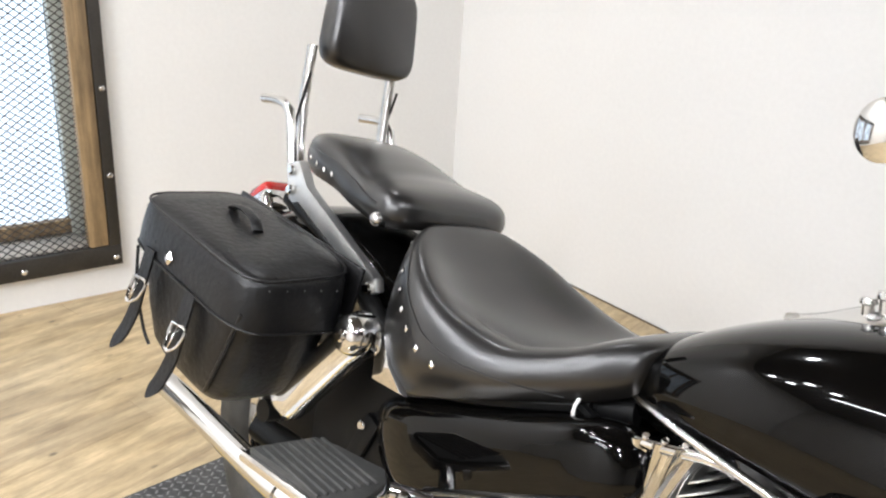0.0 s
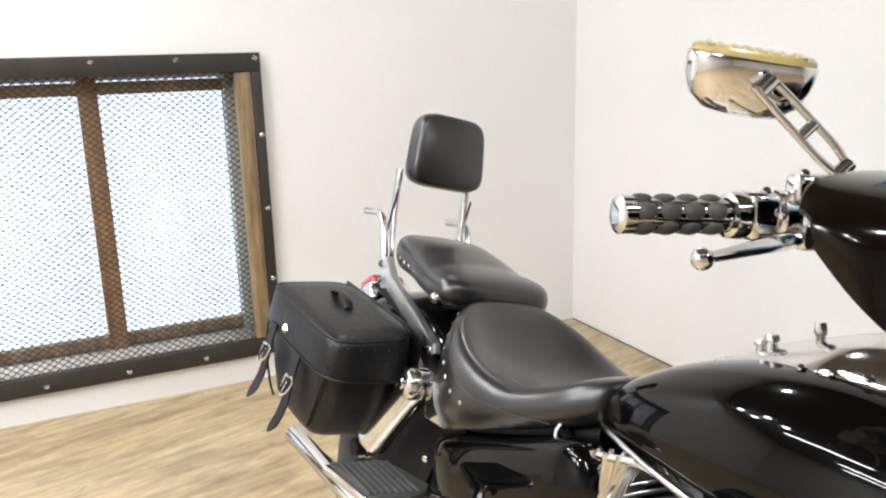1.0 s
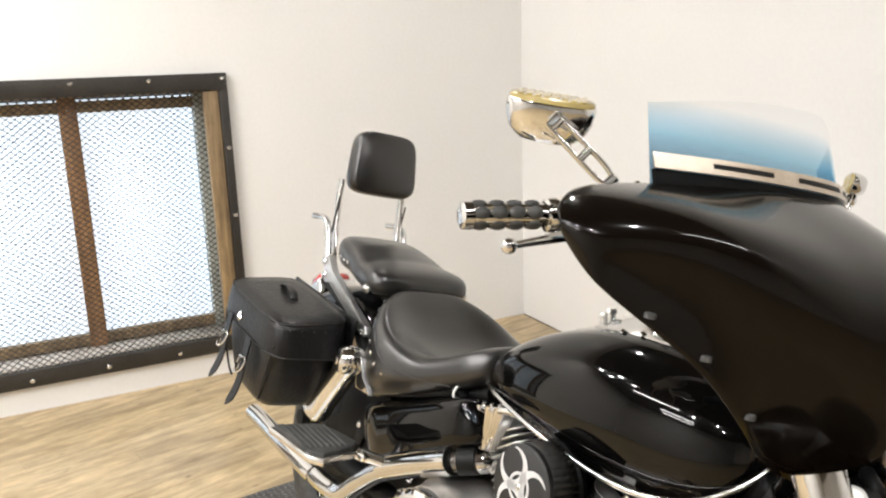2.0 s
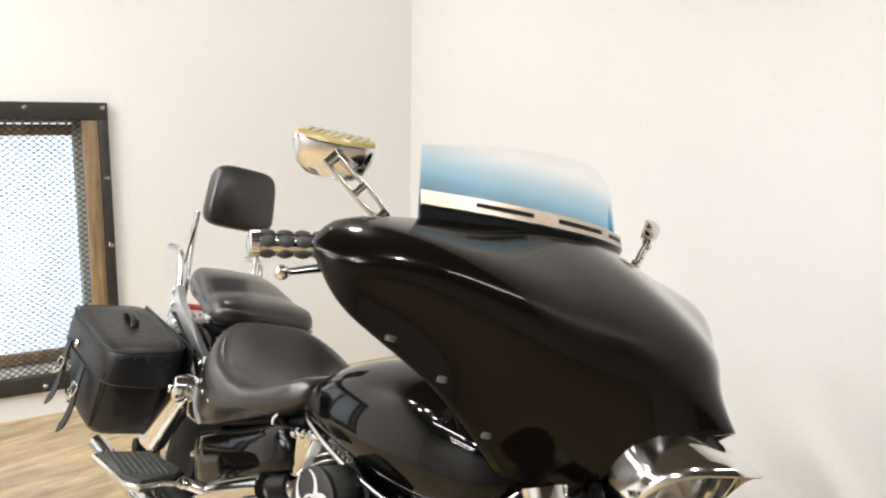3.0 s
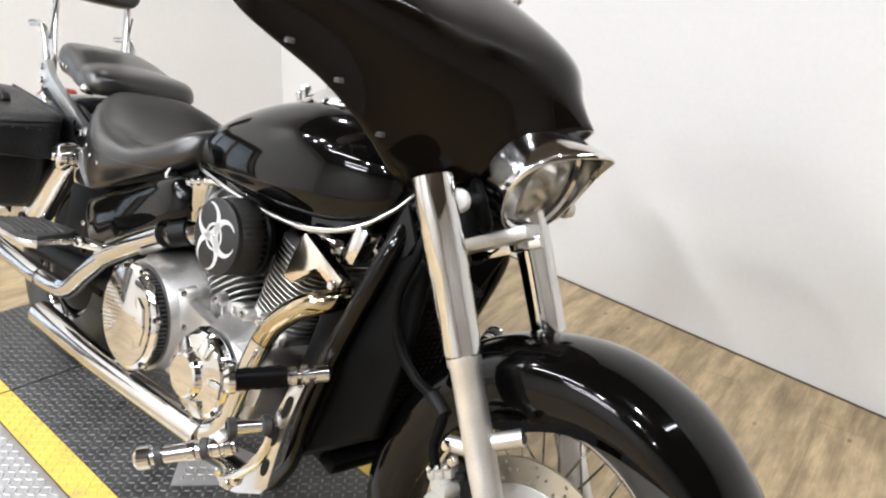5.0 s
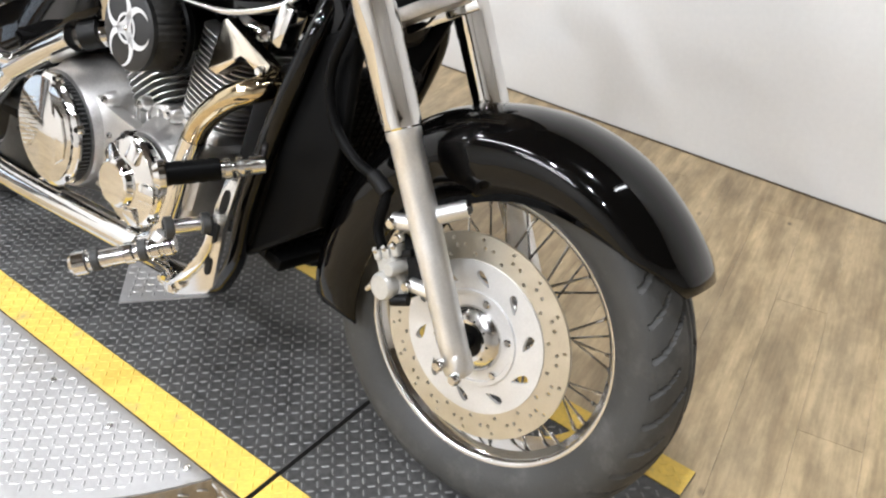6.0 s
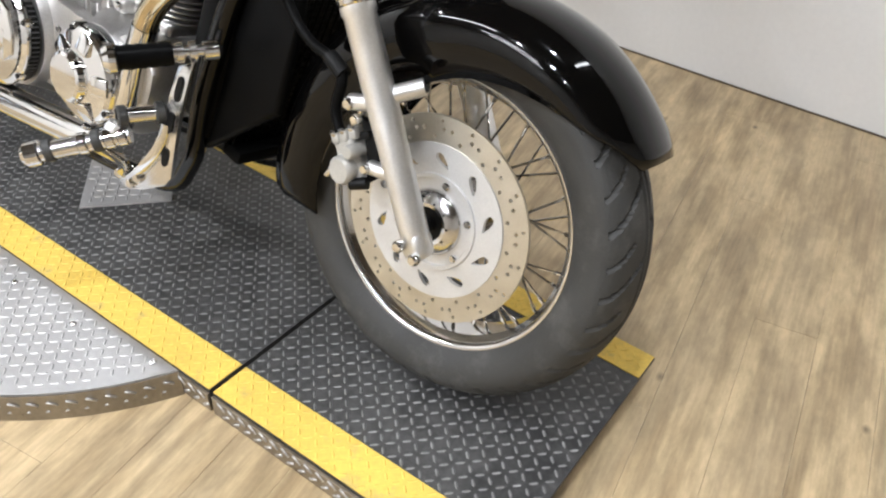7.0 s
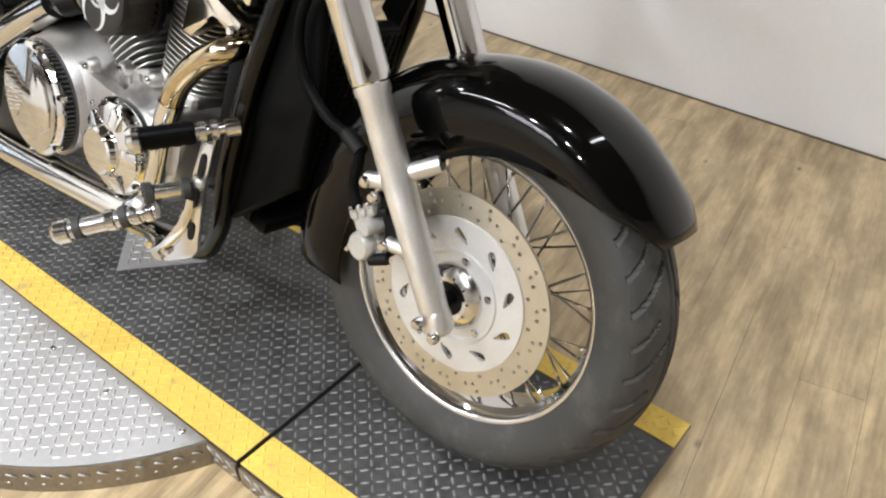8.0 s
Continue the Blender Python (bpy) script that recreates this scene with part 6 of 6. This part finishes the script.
# dark band of fine vertical ribs behind the face
m = axis_pose(V(CLUTCH.x, -0.196, CLUTCH.z), V(0, -1, 0))
part("cooling_band", lathe(B(), [(0.09, 0.0), (0.1125, 0.002), (0.1125, 0.034), (0.09, 0.036)], m, 72), M_MATT, clutch, "dark ribbed band")
for k in range(72):
    a = 2 * math.pi * k / 72
    part("band_rib", rbox(B(), m @ pose(0, 0, 0, 0, 0, math.degrees(a)) @ Matrix.Translation((0.1122, 0, 0.017)), (0.003, 0.0030, 0.030), 0, 1), M_SCREW, clutch)
crank = round_cover("generator_cover", GENERATOR, 0.090, 0.026, "faceted chrome generator cover", 5, 0.6)
mg = axis_pose(GENERATOR, V(0, -1, 0))
part("centre_cap", lathe(B(), [(0.052, 0.002), (0.046, 0.017), (0.041, 0.020), (0, 0.021)], mg @ Matrix.Translation((-0.022, -0.006, 0)), 28), M_CHROME, crank, "flat chrome centre disc", sharp=20)
for k in range(5):
    a = 2 * math.pi * (k + 0.5) / 5 + 0.6
    mm = mg @ pose(0, 0, 0, 0, 0, math.degrees(a))
    part("facet", rbox(B(), mm @ Matrix.Translation((0.066, 0, 0.001)) @ pose(0, 0, 0, 0, 16, 0), (0.036, 0.034, 0.014), 0.004, 2), M_CHROME, crank)


# ---------------------------------------------------------------- air filter with its three-ring emblem
def air_filter():
    c = V(-0.709, -0.246, 0.637)
    m = axis_pose(c, V(0, -1, 0))
    R = 0.0735
    b = B()
    n = 72
    for h0, h1 in ((-0.070, -0.010),):
        lo, hi = [], []
        for k in range(n):
            r = R * (0.985 if k % 2 else 0.80)
            a = 2 * math.pi * k / n
            lo.append(m @ V(r * 1.05 * math.cos(a), r * 1.05 * math.sin(a), h0))
            hi.append(m @ V(r * math.cos(a), r * math.sin(a), h1))
        loft(b, [lo, hi])
    af = part("air_filter", b, material("filter_gauze", (0.05, 0.048, 0.045), 0.45, vary=0.3), bike, "black pleated cone air filter", sharp=20)
    part("end_cap", lathe(B(), [(0, 0.0), (R * 0.92, 0.0), (R, -0.004), (R, -0.013), (R * 0.9, -0.015), (0, -0.015)], m, 48), material("filter_rubber", (0.010, 0.010, 0.010), 0.6), af)
    part("base_flange", lathe(B(), [(0, -0.068), (R * 1.02, -0.068), (R * 1.08, -0.072), (R * 1.08, -0.082), (R * 1.02, -0.086), (0, -0.088)], m, 48), M_PLASTIC, af)
    part("intake", tube(B(), [m @ V(0, 0, -0.085), m @ V(-0.03, 0, -0.16)], 0.045, 24, smooth=False), M_MATT, af)
    grey = material("emblem_grey", (0.52, 0.52, 0.52), 0.5, vary=0.05)
    def arc_band(b, cx, cy, ro, ri, ox, oy, a0, a1, seg=26):
        outer, inner = [], []
        for k in range(seg + 1):
            a = a0 + (a1 - a0) * k / seg
            outer.append((cx + ro * math.cos(a), cy + ro * math.sin(a)))
            inner.append((cx + ox + ri * math.cos(a), cy + oy + ri * math.sin(a)))
        rings = [[m @ V(*o, 0.0006), m @ V(*o, 0.0016), m @ V(*i, 0.0016), m @ V(*i, 0.0006)] for o, i in zip(outer, inner)]
        loft(b, rings)
    for k in range(3):
        t = radians(8 + 120 * k)
        ux, uy = math.cos(t), math.sin(t)
        b = B()
        arc_band(b, ux * 0.034, uy * 0.034, 0.036, 0.0275, ux * 0.0075, uy * 0.0075, t + radians(32), t + radians(328))
        part("emblem_ring", b, grey, af, "pale grey emblem ring")
    b = B()
    arc_band(b, 0, 0, 0.0265, 0.0215, 0, 0, 0, 2 * math.pi, 40)
    part("emblem_ring", b, grey, af, "pale grey emblem ring")
    part("cap_screw", bolt(B(), c + V(0, -0.001, 0), V(0, -1, 0), 0.005, 0.003), M_CHROME_DULL, af)


air_filter()


# ---------------------------------------------------------------- exhaust
M_GOLD = material("heat_tinted_chrome", (0.50, 0.415, 0.27), 0.10, 1.0, vary=0.15, scale=14, fine=120, rough_vary=0.04)


def exhaust():
    ex = part("front_header", tube(B(), [V(-0.445, -0.11, 0.600), V(-0.455, -0.165, 0.590), V(-0.503, -0.185, 0.562), V(-0.562, -0.187, 0.511), V(-0.592, -0.187, 0.458), V(-0.610, -0.187, 0.408), V(-0.628, -0.188, 0.345), V(-0.660, -0.190, 0.262), V(-0.72, -0.20, 0.222), V(-0.90, -0.20, 0.208)], 0.0222, 20), M_GOLD, bike, "heat-tinted chrome front exhaust header")
    part("header_shield", tube(B(), [V(-0.585, -0.187, 0.472), V(-0.610, -0.187, 0.408), V(-0.628, -0.188, 0.345), V(-0.660, -0.190, 0.262), V(-0.70, -0.198, 0.230)], 0.0238, 20), M_CHROME, ex, "chrome header shield")
    part("lower_pipe", tube(B(), [V(-0.70, -0.20, 0.222), V(-1.15, -0.20, 0.205), V(-1.50, -0.20, 0.205)], [0.031, 0.032, 0.033], 24), M_CHROME, ex, "long straight chrome lower exhaust pipe")
    part("header_flange", lathe(B(), [(0, 0), (0.038, 0), (0.04, 0.006), (0.036, 0.016), (0, 0.016)], axis_pose(V(-0.428, -0.122, 0.600), V(0.05, 1, 0)), 24), M_MATT, ex)
    up = part("rear_header", tube(B(), [V(-0.93, -0.10, 0.585), V(-0.955, -0.150, 0.575), V(-1.03, -0.17, 0.545), V(-1.22, -0.175, 0.447), V(-1.32, -0.178, 0.375), V(-1.40, -0.18, 0.307), V(-1.48, -0.185, 0.290), V(-1.65, -0.19, 0.290)], 0.025, 20), M_CHROME, bike, "chrome rear exhaust header")
    part("heat_shield", tube(B(), [V(-0.985, -0.178, 0.566), V(-1.10, -0.182, 0.512), V(-1.225, -0.185, 0.448)], 0.0315, 20), M_CHROME, up, "chrome heat shield")
    part("header_clamp", tube(B(), [V(-0.945, -0.15, 0.582), V(-0.975, -0.170, 0.568)], 0.029, 18, smooth=False), M_MATT, up)
    part("muffler", tube(B(), [V(-1.55, -0.192, 0.290), V(-1.62, -0.195, 0.291), V(-1.9, -0.205, 0.305), V(-1.98, -0.21, 0.308)], [0.024, 0.025, 0.025, 0.025], 28), M_CHROME, up, "chrome muffler")


exhaust()


# ---------------------------------------------------------------- frame, radiator, side covers
def frame_parts():
    fr = part("frame", tube(B(), [V(-0.335, -0.10, 0.80), V(-0.345, -0.155, 0.70), V(-0.405, -0.165, 0.54), V(-0.455, -0.165, 0.38), V(-0.50, -0.15, 0.24), V(-0.62, -0.14, 0.165), V(-1.10, -0.14, 0.155)], 0.018, 16), M_BLACK, bike, "glossy black tubular frame")
    part("frame_tube", tube(B(), [V(-0.335, 0.10, 0.80), V(-0.345, 0.155, 0.70), V(-0.405, 0.165, 0.54), V(-0.455, 0.165, 0.38), V(-0.50, 0.15, 0.24), V(-0.62, 0.14, 0.165), V(-1.10, 0.14, 0.155)], 0.022, 16), M_BLACK, fr)
    part("neck", tube(B(), [V(-0.40, 0, 0.93), V(-0.30, 0, 0.74)], 0.042, 20, smooth=False), M_MATT, fr)
    part("gusset", rbox(B(), Matrix.Translation((-0.36, 0, 0.745)) @ pose(0, 0, 0, 0, 25, 0), (0.10, 0.22, 0.11), 0.03, 3), M_PLASTIC, fr)
    for sd in (-1, 1):
        part("neck_plate", slab(B(), [(-0.40, 0.66), (-0.36, 0.62), (-0.30, 0.74), (-0.335, 0.80)], 0.01, Matrix.Translation((0, sd * 0.135, 0)) @ pose(0, 0, 0, 90, 0, 0), 0.003), M_MATT, fr)
    # radiator with its cowl
    ra = part("radiator", rbox(B(), Matrix.Translation((-0.400, -0.012, 0.465)) @ pose(0, 0, 0, 0, 18, 0), (0.035, 0.235, 0.38), 0.006), M_MATT, bike, "black radiator behind a grille")
    for sd in (-1, 1):
        part("cowl", slab(B(), [(-0.345, 0.70), (-0.285, 0.73), (-0.255, 0.72), (-0.268, 0.55), (-0.292, 0.398), (-0.455, 0.285), (-0.49, 0.275), (-0.44, 0.42)] if sd < 0 else [(-0.375, 0.68), (-0.345, 0.66), (-0.44, 0.285), (-0.49, 0.275), (-0.44, 0.42)], 0.022, Matrix.Translation((0, sd * 0.140 + 0.011, 0)) @ pose(0, 0, 0, 90, 0, 0), 0.010, 3), M_PLASTIC, ra, "black radiator cowl")
    g = pose(0, 0, 0, 0, 18, 0)
    for k in range(30):
        z = -0.185 + 0.0128 * k
        part("grille_bar", rbox(B(), Matrix.Translation((-0.400, -0.012, 0.465)) @ g @ Matrix.Translation((0.024, 0, z)), (0.006, 0.220, 0.0035), 0.001, 1), M_PLASTIC, ra)
    for k in range(14):
        y = -0.108 + 0.0166 * k
        part("grille_bar", rbox(B(), Matrix.Translation((-0.400, -0.012, 0.465)) @ g @ Matrix.Translation((0.0275, y, 0)), (0.004, 0.003, 0.37), 0.001, 1), M_PLASTIC, ra)
    part("cowl_rib", tube(B(), [V(-0.385, -0.153, 0.61), V(-0.42, -0.153, 0.45), V(-0.455, -0.153, 0.31)], 0.006, 8), M_PLASTIC, ra)
    part("lower_guard", rbox(B(), Matrix.Translation((-0.43, 0, 0.285)) @ g, (0.06, 0.25, 0.03), 0.01, 2), M_PLASTIC, ra)
    for sd in (-1, 1):
        b = B()
        rings = []
        for y, f in ((0.10, 0.9), (0.150, 1.0), (0.172, 0.95), (0.186, 0.82), (0.192, 0.60)):
            pts = spline([(-1.395, 0.535), (-1.30, 0.585), (-1.15, 0.64), (-1.00, 0.695), (-0.945, 0.680), (-0.935, 0.62), (-1.02, 0.555), (-1.17, 0.475), (-1.29, 0.425), (-1.36, 0.445)], 5, closed=True)
            cx, cz = -1.16, 0.57
            rings.append([V(cx + (p[0] - cx) * f, sd * y, cz + (p[1] - cz) * f) for p in pts])
        loft(b, rings)
        part("side_cover", b, M_BLACK, bike, "glossy black side cover", sharp=65)
        part("seat_pan", tube(B(), [V(-1.36, sd * 0.16, 0.585), V(-1.2, sd * 0.17, 0.635), V(-1.05, sd * 0.13, 0.690)], 0.012, 8), M_MATT, bike)
        part("seat_tab", slab(B(), [(-1.388, 0.662), (-1.366, 0.664), (-1.348, 0.622), (-1.298, 0.594), (-1.372, 0.590)], 0.012, Matrix.Translation((0, sd * 0.212 + 0.006, 0)) @ pose(0, 0, 0, 90, 0, 0), 0.003), M_CHROME, bike, "curved chrome tab below the seat")
        # chrome covers by the cylinder heads
        rings = []
        for u in np.linspace(0, 1, 7):
            x0, z0 = -0.958 + (-0.992 + 0.958) * u, 0.605 + 0.079 * u
            x1, z1 = -0.914 + (-0.876 + 0.914) * u, 0.612 + 0.101 * u
            rings.append([V(x0, sd * 0.10, z0), V(x0, sd * (0.140 + 0.012 * u), z0)] + [V(x0 + (x1 - x0) * q, sd * (0.150 + 0.012 * u + 0.005 * math.cos(q * 8 * math.pi)), z0 + (z1 - z0) * q) for q in np.linspace(0.06, 0.94, 25)] + [V(x1, sd * (0.140 + 0.012 * u), z1), V(x1, sd * 0.10, z1)])
        b = B()
        loft(b, rings)
        hc = part("head_cover", b, M_CHROME, bike, "fluted chrome cylinder head cover", sharp=50)
        part("cover_rim", tube(B(), [V(-1.010, sd * 0.150, 0.664), V(-0.985, sd * 0.152, 0.680), V(-0.930, sd * 0.156, 0.694), V(-0.868, sd * 0.156, 0.710), V(-0.845, sd * 0.142, 0.704)], 0.0075, 10), M_CHROME, hc)
        for q in range(5):
            part("rim_bolt", bolt(B(), V(-0.978 + 0.025 * q, sd * 0.155, 0.689 + 0.006 * q), V(0, sd * 0.4, 0.9), 0.006, 0.006), M_CHROME, hc)
        part("side_flute", slab(B(), [(-1.012, 0.655), (-0.985, 0.684), (-0.960, 0.640), (-0.962, 0.602), (-0.995, 0.598)], 0.03, Matrix.Translation((0, sd * 0.135 + 0.015, 0)) @ pose(0, 0, 0, 90, 0, 0), 0.006), M_CHROME, hc)
        b = slab(B(), [(-0.566, 0.682), (-0.555, 0.688), (-0.437, 0.634), (-0.450, 0.608), (-0.496, 0.626), (-0.512, 0.642), (-0.524, 0.620), (-0.572, 0.586), (-0.598, 0.592)], 0.03, Matrix.Translation((0, sd * 0.145 + 0.015, 0)) @ pose(0, 0, 0, 90, 0, 0), 0.005)
        hc = part("head_cover", b, M_COVER, bike, "chrome cylinder head cover")
        part("cover_bolt", bolt(B(), V(-0.455, sd * 0.162, 0.620), V(0, sd, 0), 0.009, 0.008), M_CHROME, hc)
    for sd in (-1, 1):
        b = slab(B(), [(-1.34, 0.30), (-1.56, 0.30), (-1.585, 0.42), (-1.56, 0.60), (-1.46, 0.66), (-1.34, 0.62)], 0.012, Matrix.Translation((0, sd * 0.125 + 0.006, 0)) @ pose(0, 0, 0, 90, 0, 0), 0.003)
        ip = part("inner_panel", b, M_MATT, bike, "matt black panel before the rear wheel")
        part("panel_bracket", rbox(B(), Matrix.Translation((-1.44, sd * 0.137, 0.44)) @ pose(0, 0, 0, 0, 20, 0), (0.035, 0.012, 0.10), 0.004), M_MATT, ip)
        part("panel_bolt", bolt(B(), V(-1.44, sd * 0.144, 0.47), V(0, sd, 0), 0.009, 0.008), M_CHROME_DULL, ip)
    part("coil_cover", rbox(B(), Matrix.Translation((-0.435, -0.13, 0.70)) @ pose(0, 0, 0, 0, 20, 0), (0.035, 0.04, 0.075), 0.008), M_CHROME, bike, "chrome coil cover")
    part("engine_mount", rbox(B(), Matrix.Translation((-0.505, 0, 0.45)) @ pose(0, 0, 0, 0, 14, 0), (0.09, 0.24, 0.30), 0.02, 2), M_MATT, bike, "black engine mount behind the header pipe")
    part("battery_box", rbox(B(), Matrix.Translation((-1.18, 0, 0.54)), (0.34, 0.24, 0.24), 0.02), M_MATT, bike)
    part("under_box", rbox(B(), Matrix.Translation((-0.78, 0, 0.60)), (0.30, 0.15, 0.22), 0.02), M_MATT, bike)
    part("cable_tie", tube(B(), [V(-1.058, -0.148, 0.702), V(-1.056, -0.160, 0.685), V(-1.054, -0.152, 0.665), V(-1.052, -0.13, 0.66)], 0.0026, 8), M_WHITE, bike, "white cable tie")
    part("side_cable", tube(B(), [V(-1.06, -0.14, 0.685), V(-1.0, -0.15, 0.672), V(-0.96, -0.145, 0.655), V(-0.94, -0.12, 0.63)], 0.009, 8), M_PLASTIC, bike)
    part("rear_bracket", rbox(B(), Matrix.Translation((-1.63, -0.17, 0.44)), (0.03, 0.02, 0.09), 0.003), material("zinc_bracket", (0.55, 0.44, 0.25), 0.4, 0.8, vary=0.2), bike)


frame_parts()


# ---------------------------------------------------------------- foot controls
def peg_set(sd):
    def p(x, y, z):
        return V(x, sd * y, z)
    # long bracket plate
    b = slab(B(), [(-0.429, 0.451), (-0.393, 0.466), (-0.405, 0.426), (-0.422, 0.369), (-0.431, 0.312), (-0.440, 0.251), (-0.455, 0.232), (-0.522, 0.199), (-0.572, 0.187), (-0.592, 0.209), (-0.583, 0.232), (-0.543, 0.231), (-0.483, 0.271), (-0.462, 0.327), (-0.449, 0.394)], 0.008, Matrix.Translation((0, sd * -0.235 + 0.004, 0)) @ pose(0, 0, 0, 90, 0, 0), 0.002)
    br = part("peg_bracket", b, M_CHROME_DULL, bike, "polished forward control bracket")
    for x, z, ln, tl in ((-0.424, 0.413, 0.046, 16), (-0.444, 0.350, 0.040, 14), (-0.454, 0.285, 0.034, 12)):
        part("bracket_slot", slab(B(), oval(0.0075, ln / 2, 14, 3.0), 0.003, Matrix.Translation((x, sd * -0.2385, z)) @ pose(0, 0, 0, 0, tl, 0) @ pose(0, 0, 0, 90, 0, 0)), M_MATT, br)
    part("brace", tube(B(), [p(-0.56, -0.235, 0.205), p(-0.505, -0.247, 0.250), p(-0.465, -0.245, 0.30), p(-0.452, -0.24, 0.345)], 0.010, 10, squash=0.6), M_CHROME, br)
    for x, z in ((-0.578, 0.213), (-0.545, 0.205), (-0.575, 0.24), (-0.525, 0.222)):
        part("bracket_bolt", bolt(B(), p(x, -0.239, z), V(0, sd * -1, 0), 0.010, 0.009), M_CHROME, br)
    # rubber foot peg, high
    lift = V(0.0, 0.0, 0.0) if sd > 0 else V(0.036, 0.0, 0.030)
    a, e = p(-0.400, -0.205, 0.480) + lift, p(-0.474, -0.338, 0.456) + lift
    d = (e - a).normalized()
    L = (e - a).length
    fp = part("foot_peg", tube(B(), [a + d * 0.055, a + d * (L - 0.012)], 0.0185, 18, smooth=False), M_PLASTIC, bike, "black rubber foot peg with chrome ends")
    for k in range(5):
        part("peg_rib", lathe(B(), [(0.018, -0.004), (0.0195, -0.006), (0.0195, 0.006), (0.018, 0.004)], axis_pose(a + d * (0.066 + 0.018 * k), d), 18), M_PLASTIC, fp)
    part("peg_end", lathe(B(), [(0.018, -0.004), (0.0235, 0.0), (0.0235, 0.010), (0.017, 0.018), (0, 0.020)], axis_pose(a + d * (L - 0.014), d), 20), M_CHROME, fp)
    part("peg_mount", tube(B(), [a - d * 0.02, a + d * 0.035, a + d * 0.058], [0.010, 0.010, 0.015], 16, smooth=False), M_CHROME, fp)
    for s, r in ((0.002, 0.015), (0.024, 0.0175), (0.044, 0.016)):
        part("mount_collar", lathe(B(), [(0.009, -0.007), (r, -0.005), (r, 0.005), (0.009, 0.007)], axis_pose(a + d * s, d), 18), M_CHROME_DULL, fp)
    part("mount_pin", lathe(B(), [(0, 0.006), (0.009, 0.006), (0.016, 0), (0.016, -0.02), (0, -0.02)], axis_pose(a - d * 0.015, -d), 16), M_CHROME, fp)
    # toe pedal: ringed chrome bar, low
    a, e = p(-0.485, -0.285, 0.325), p(-0.582, -0.392, 0.276)
    d = (e - a).normalized()
    L = (e - a).length
    tp = part("toe_pedal", tube(B(), [a, e], 0.0155, 18, smooth=False), M_CHROME_DULL, bike, "chrome toe pedal with black rubber rings")
    for s in (0.08, 0.22, 0.50):
        part("pedal_collar", lathe(B(), [(0.0145, -0.009), (0.0185, -0.006), (0.0185, 0.006), (0.0145, 0.009)], axis_pose(a + d * (L * s), d), 18), M_CHROME, tp)
    for s in (0.35, 0.86):
        part("pedal_ring", lathe(B(), [(0.015, -0.008), (0.0192, -0.006), (0.0192, 0.006), (0.015, 0.008)], axis_pose(a + d * (L * s), d), 18), M_RUBBER, tp)
    part("pedal_end", lathe(B(), [(0.0155, -0.008), (0.0205, -0.006), (0.0205, 0.014), (0.014, 0.021), (0.008, 0.0215), (0.006, 0.019), (0, 0.019)], axis_pose(e, d), 18), M_CHROME, tp)
    s0, s1 = p(-0.497, -0.300, 0.352), p(-0.462, -0.225, 0.362)
    ds = (s1 - s0).normalized()
    part("pedal_stub", tube(B(), [s0, s1], 0.013, 16, smooth=False), M_CHROME_DULL, tp)
    for q in (0.006, 0.066):
        part("pedal_ring", lathe(B(), [(0.013, -0.009), (0.019, -0.006), (0.019, 0.006), (0.013, 0.009)], axis_pose(s0 + ds * q, ds), 18), M_RUBBER, tp)
    part("pedal_knuckle", lathe(B(), [(0, -0.016), (0.014, -0.016), (0.018, -0.008), (0.018, 0.008), (0.014, 0.016), (0, 0.016)], axis_pose(p(-0.505, -0.30, 0.325), V(0.3, 0.2, 1)), 16), M_ALU, tp)
    part("pedal_arm", tube(B(), [a + d * L * 0.45, p(-0.545, -0.26, 0.25), p(-0.575, -0.238, 0.215)], 0.010, 10), M_CHROME, tp)


peg_set(1)
peg_set(-1)


def floorboard(sd):
    z = 0.470
    out = [(-1.395, -0.408), (-1.395, -0.285), (-1.355, -0.265), (-1.27, -0.235), (-1.235, -0.262), (-1.195, -0.36), (-1.22, -0.385)]
    pts = [(x, sd * y) for x, y in out]
    if sd < 0:
        pts = pts[::-1]
    b = slab(B(), pts, 0.018, Matrix.Translation((0, 0, z)), 0.005)
    fb = part("floorboard", b, M_CHROME_DULL, bike, "passenger floorboard with ribbed black rubber in a chrome edge")
    cx, cy = -1.30, -0.325
    ins = [((x - cx) * 0.9 + cx, sd * ((y - cy) * 0.9 + cy)) for x, y in out]
    if sd < 0:
        ins = ins[::-1]
    part("rubber_mat", slab(B(), ins, 0.010, Matrix.Translation((0, 0, z + 0.0165)), 0.003), M_RUBBER, fb)
    for k in range(8):
        y = -0.385 + 0.0145 * k
        part("mat_rib", rbox(B(), Matrix.Translation((-1.31, sd * y, z + 0.0275)), (0.135, 0.007, 0.005), 0.002, 1), M_RUBBER, fb)
    part("board_arm", tube(B(), [V(-1.25, sd * -0.25, z + 0.005), V(-1.20, sd * -0.20, z), V(-1.16, sd * -0.15, z - 0.02)], 0.014, 12), M_CHROME, fb)
    part("arm_bolt", bolt(B(), V(-1.215, sd * -0.255, z + 0.012), V(0.5, sd * -0.8, 0.2), 0.011, 0.010), M_CHROME, fb)


floorboard(1)
floorboard(-1)
part("side_stand", tube(B(), [V(-0.85, 0.15, 0.16), V(-0.80, 0.235, 0.09), V(-0.78, 0.30, 0.088)], 0.012, 10), M_CHROME, bike, "chrome side stand")
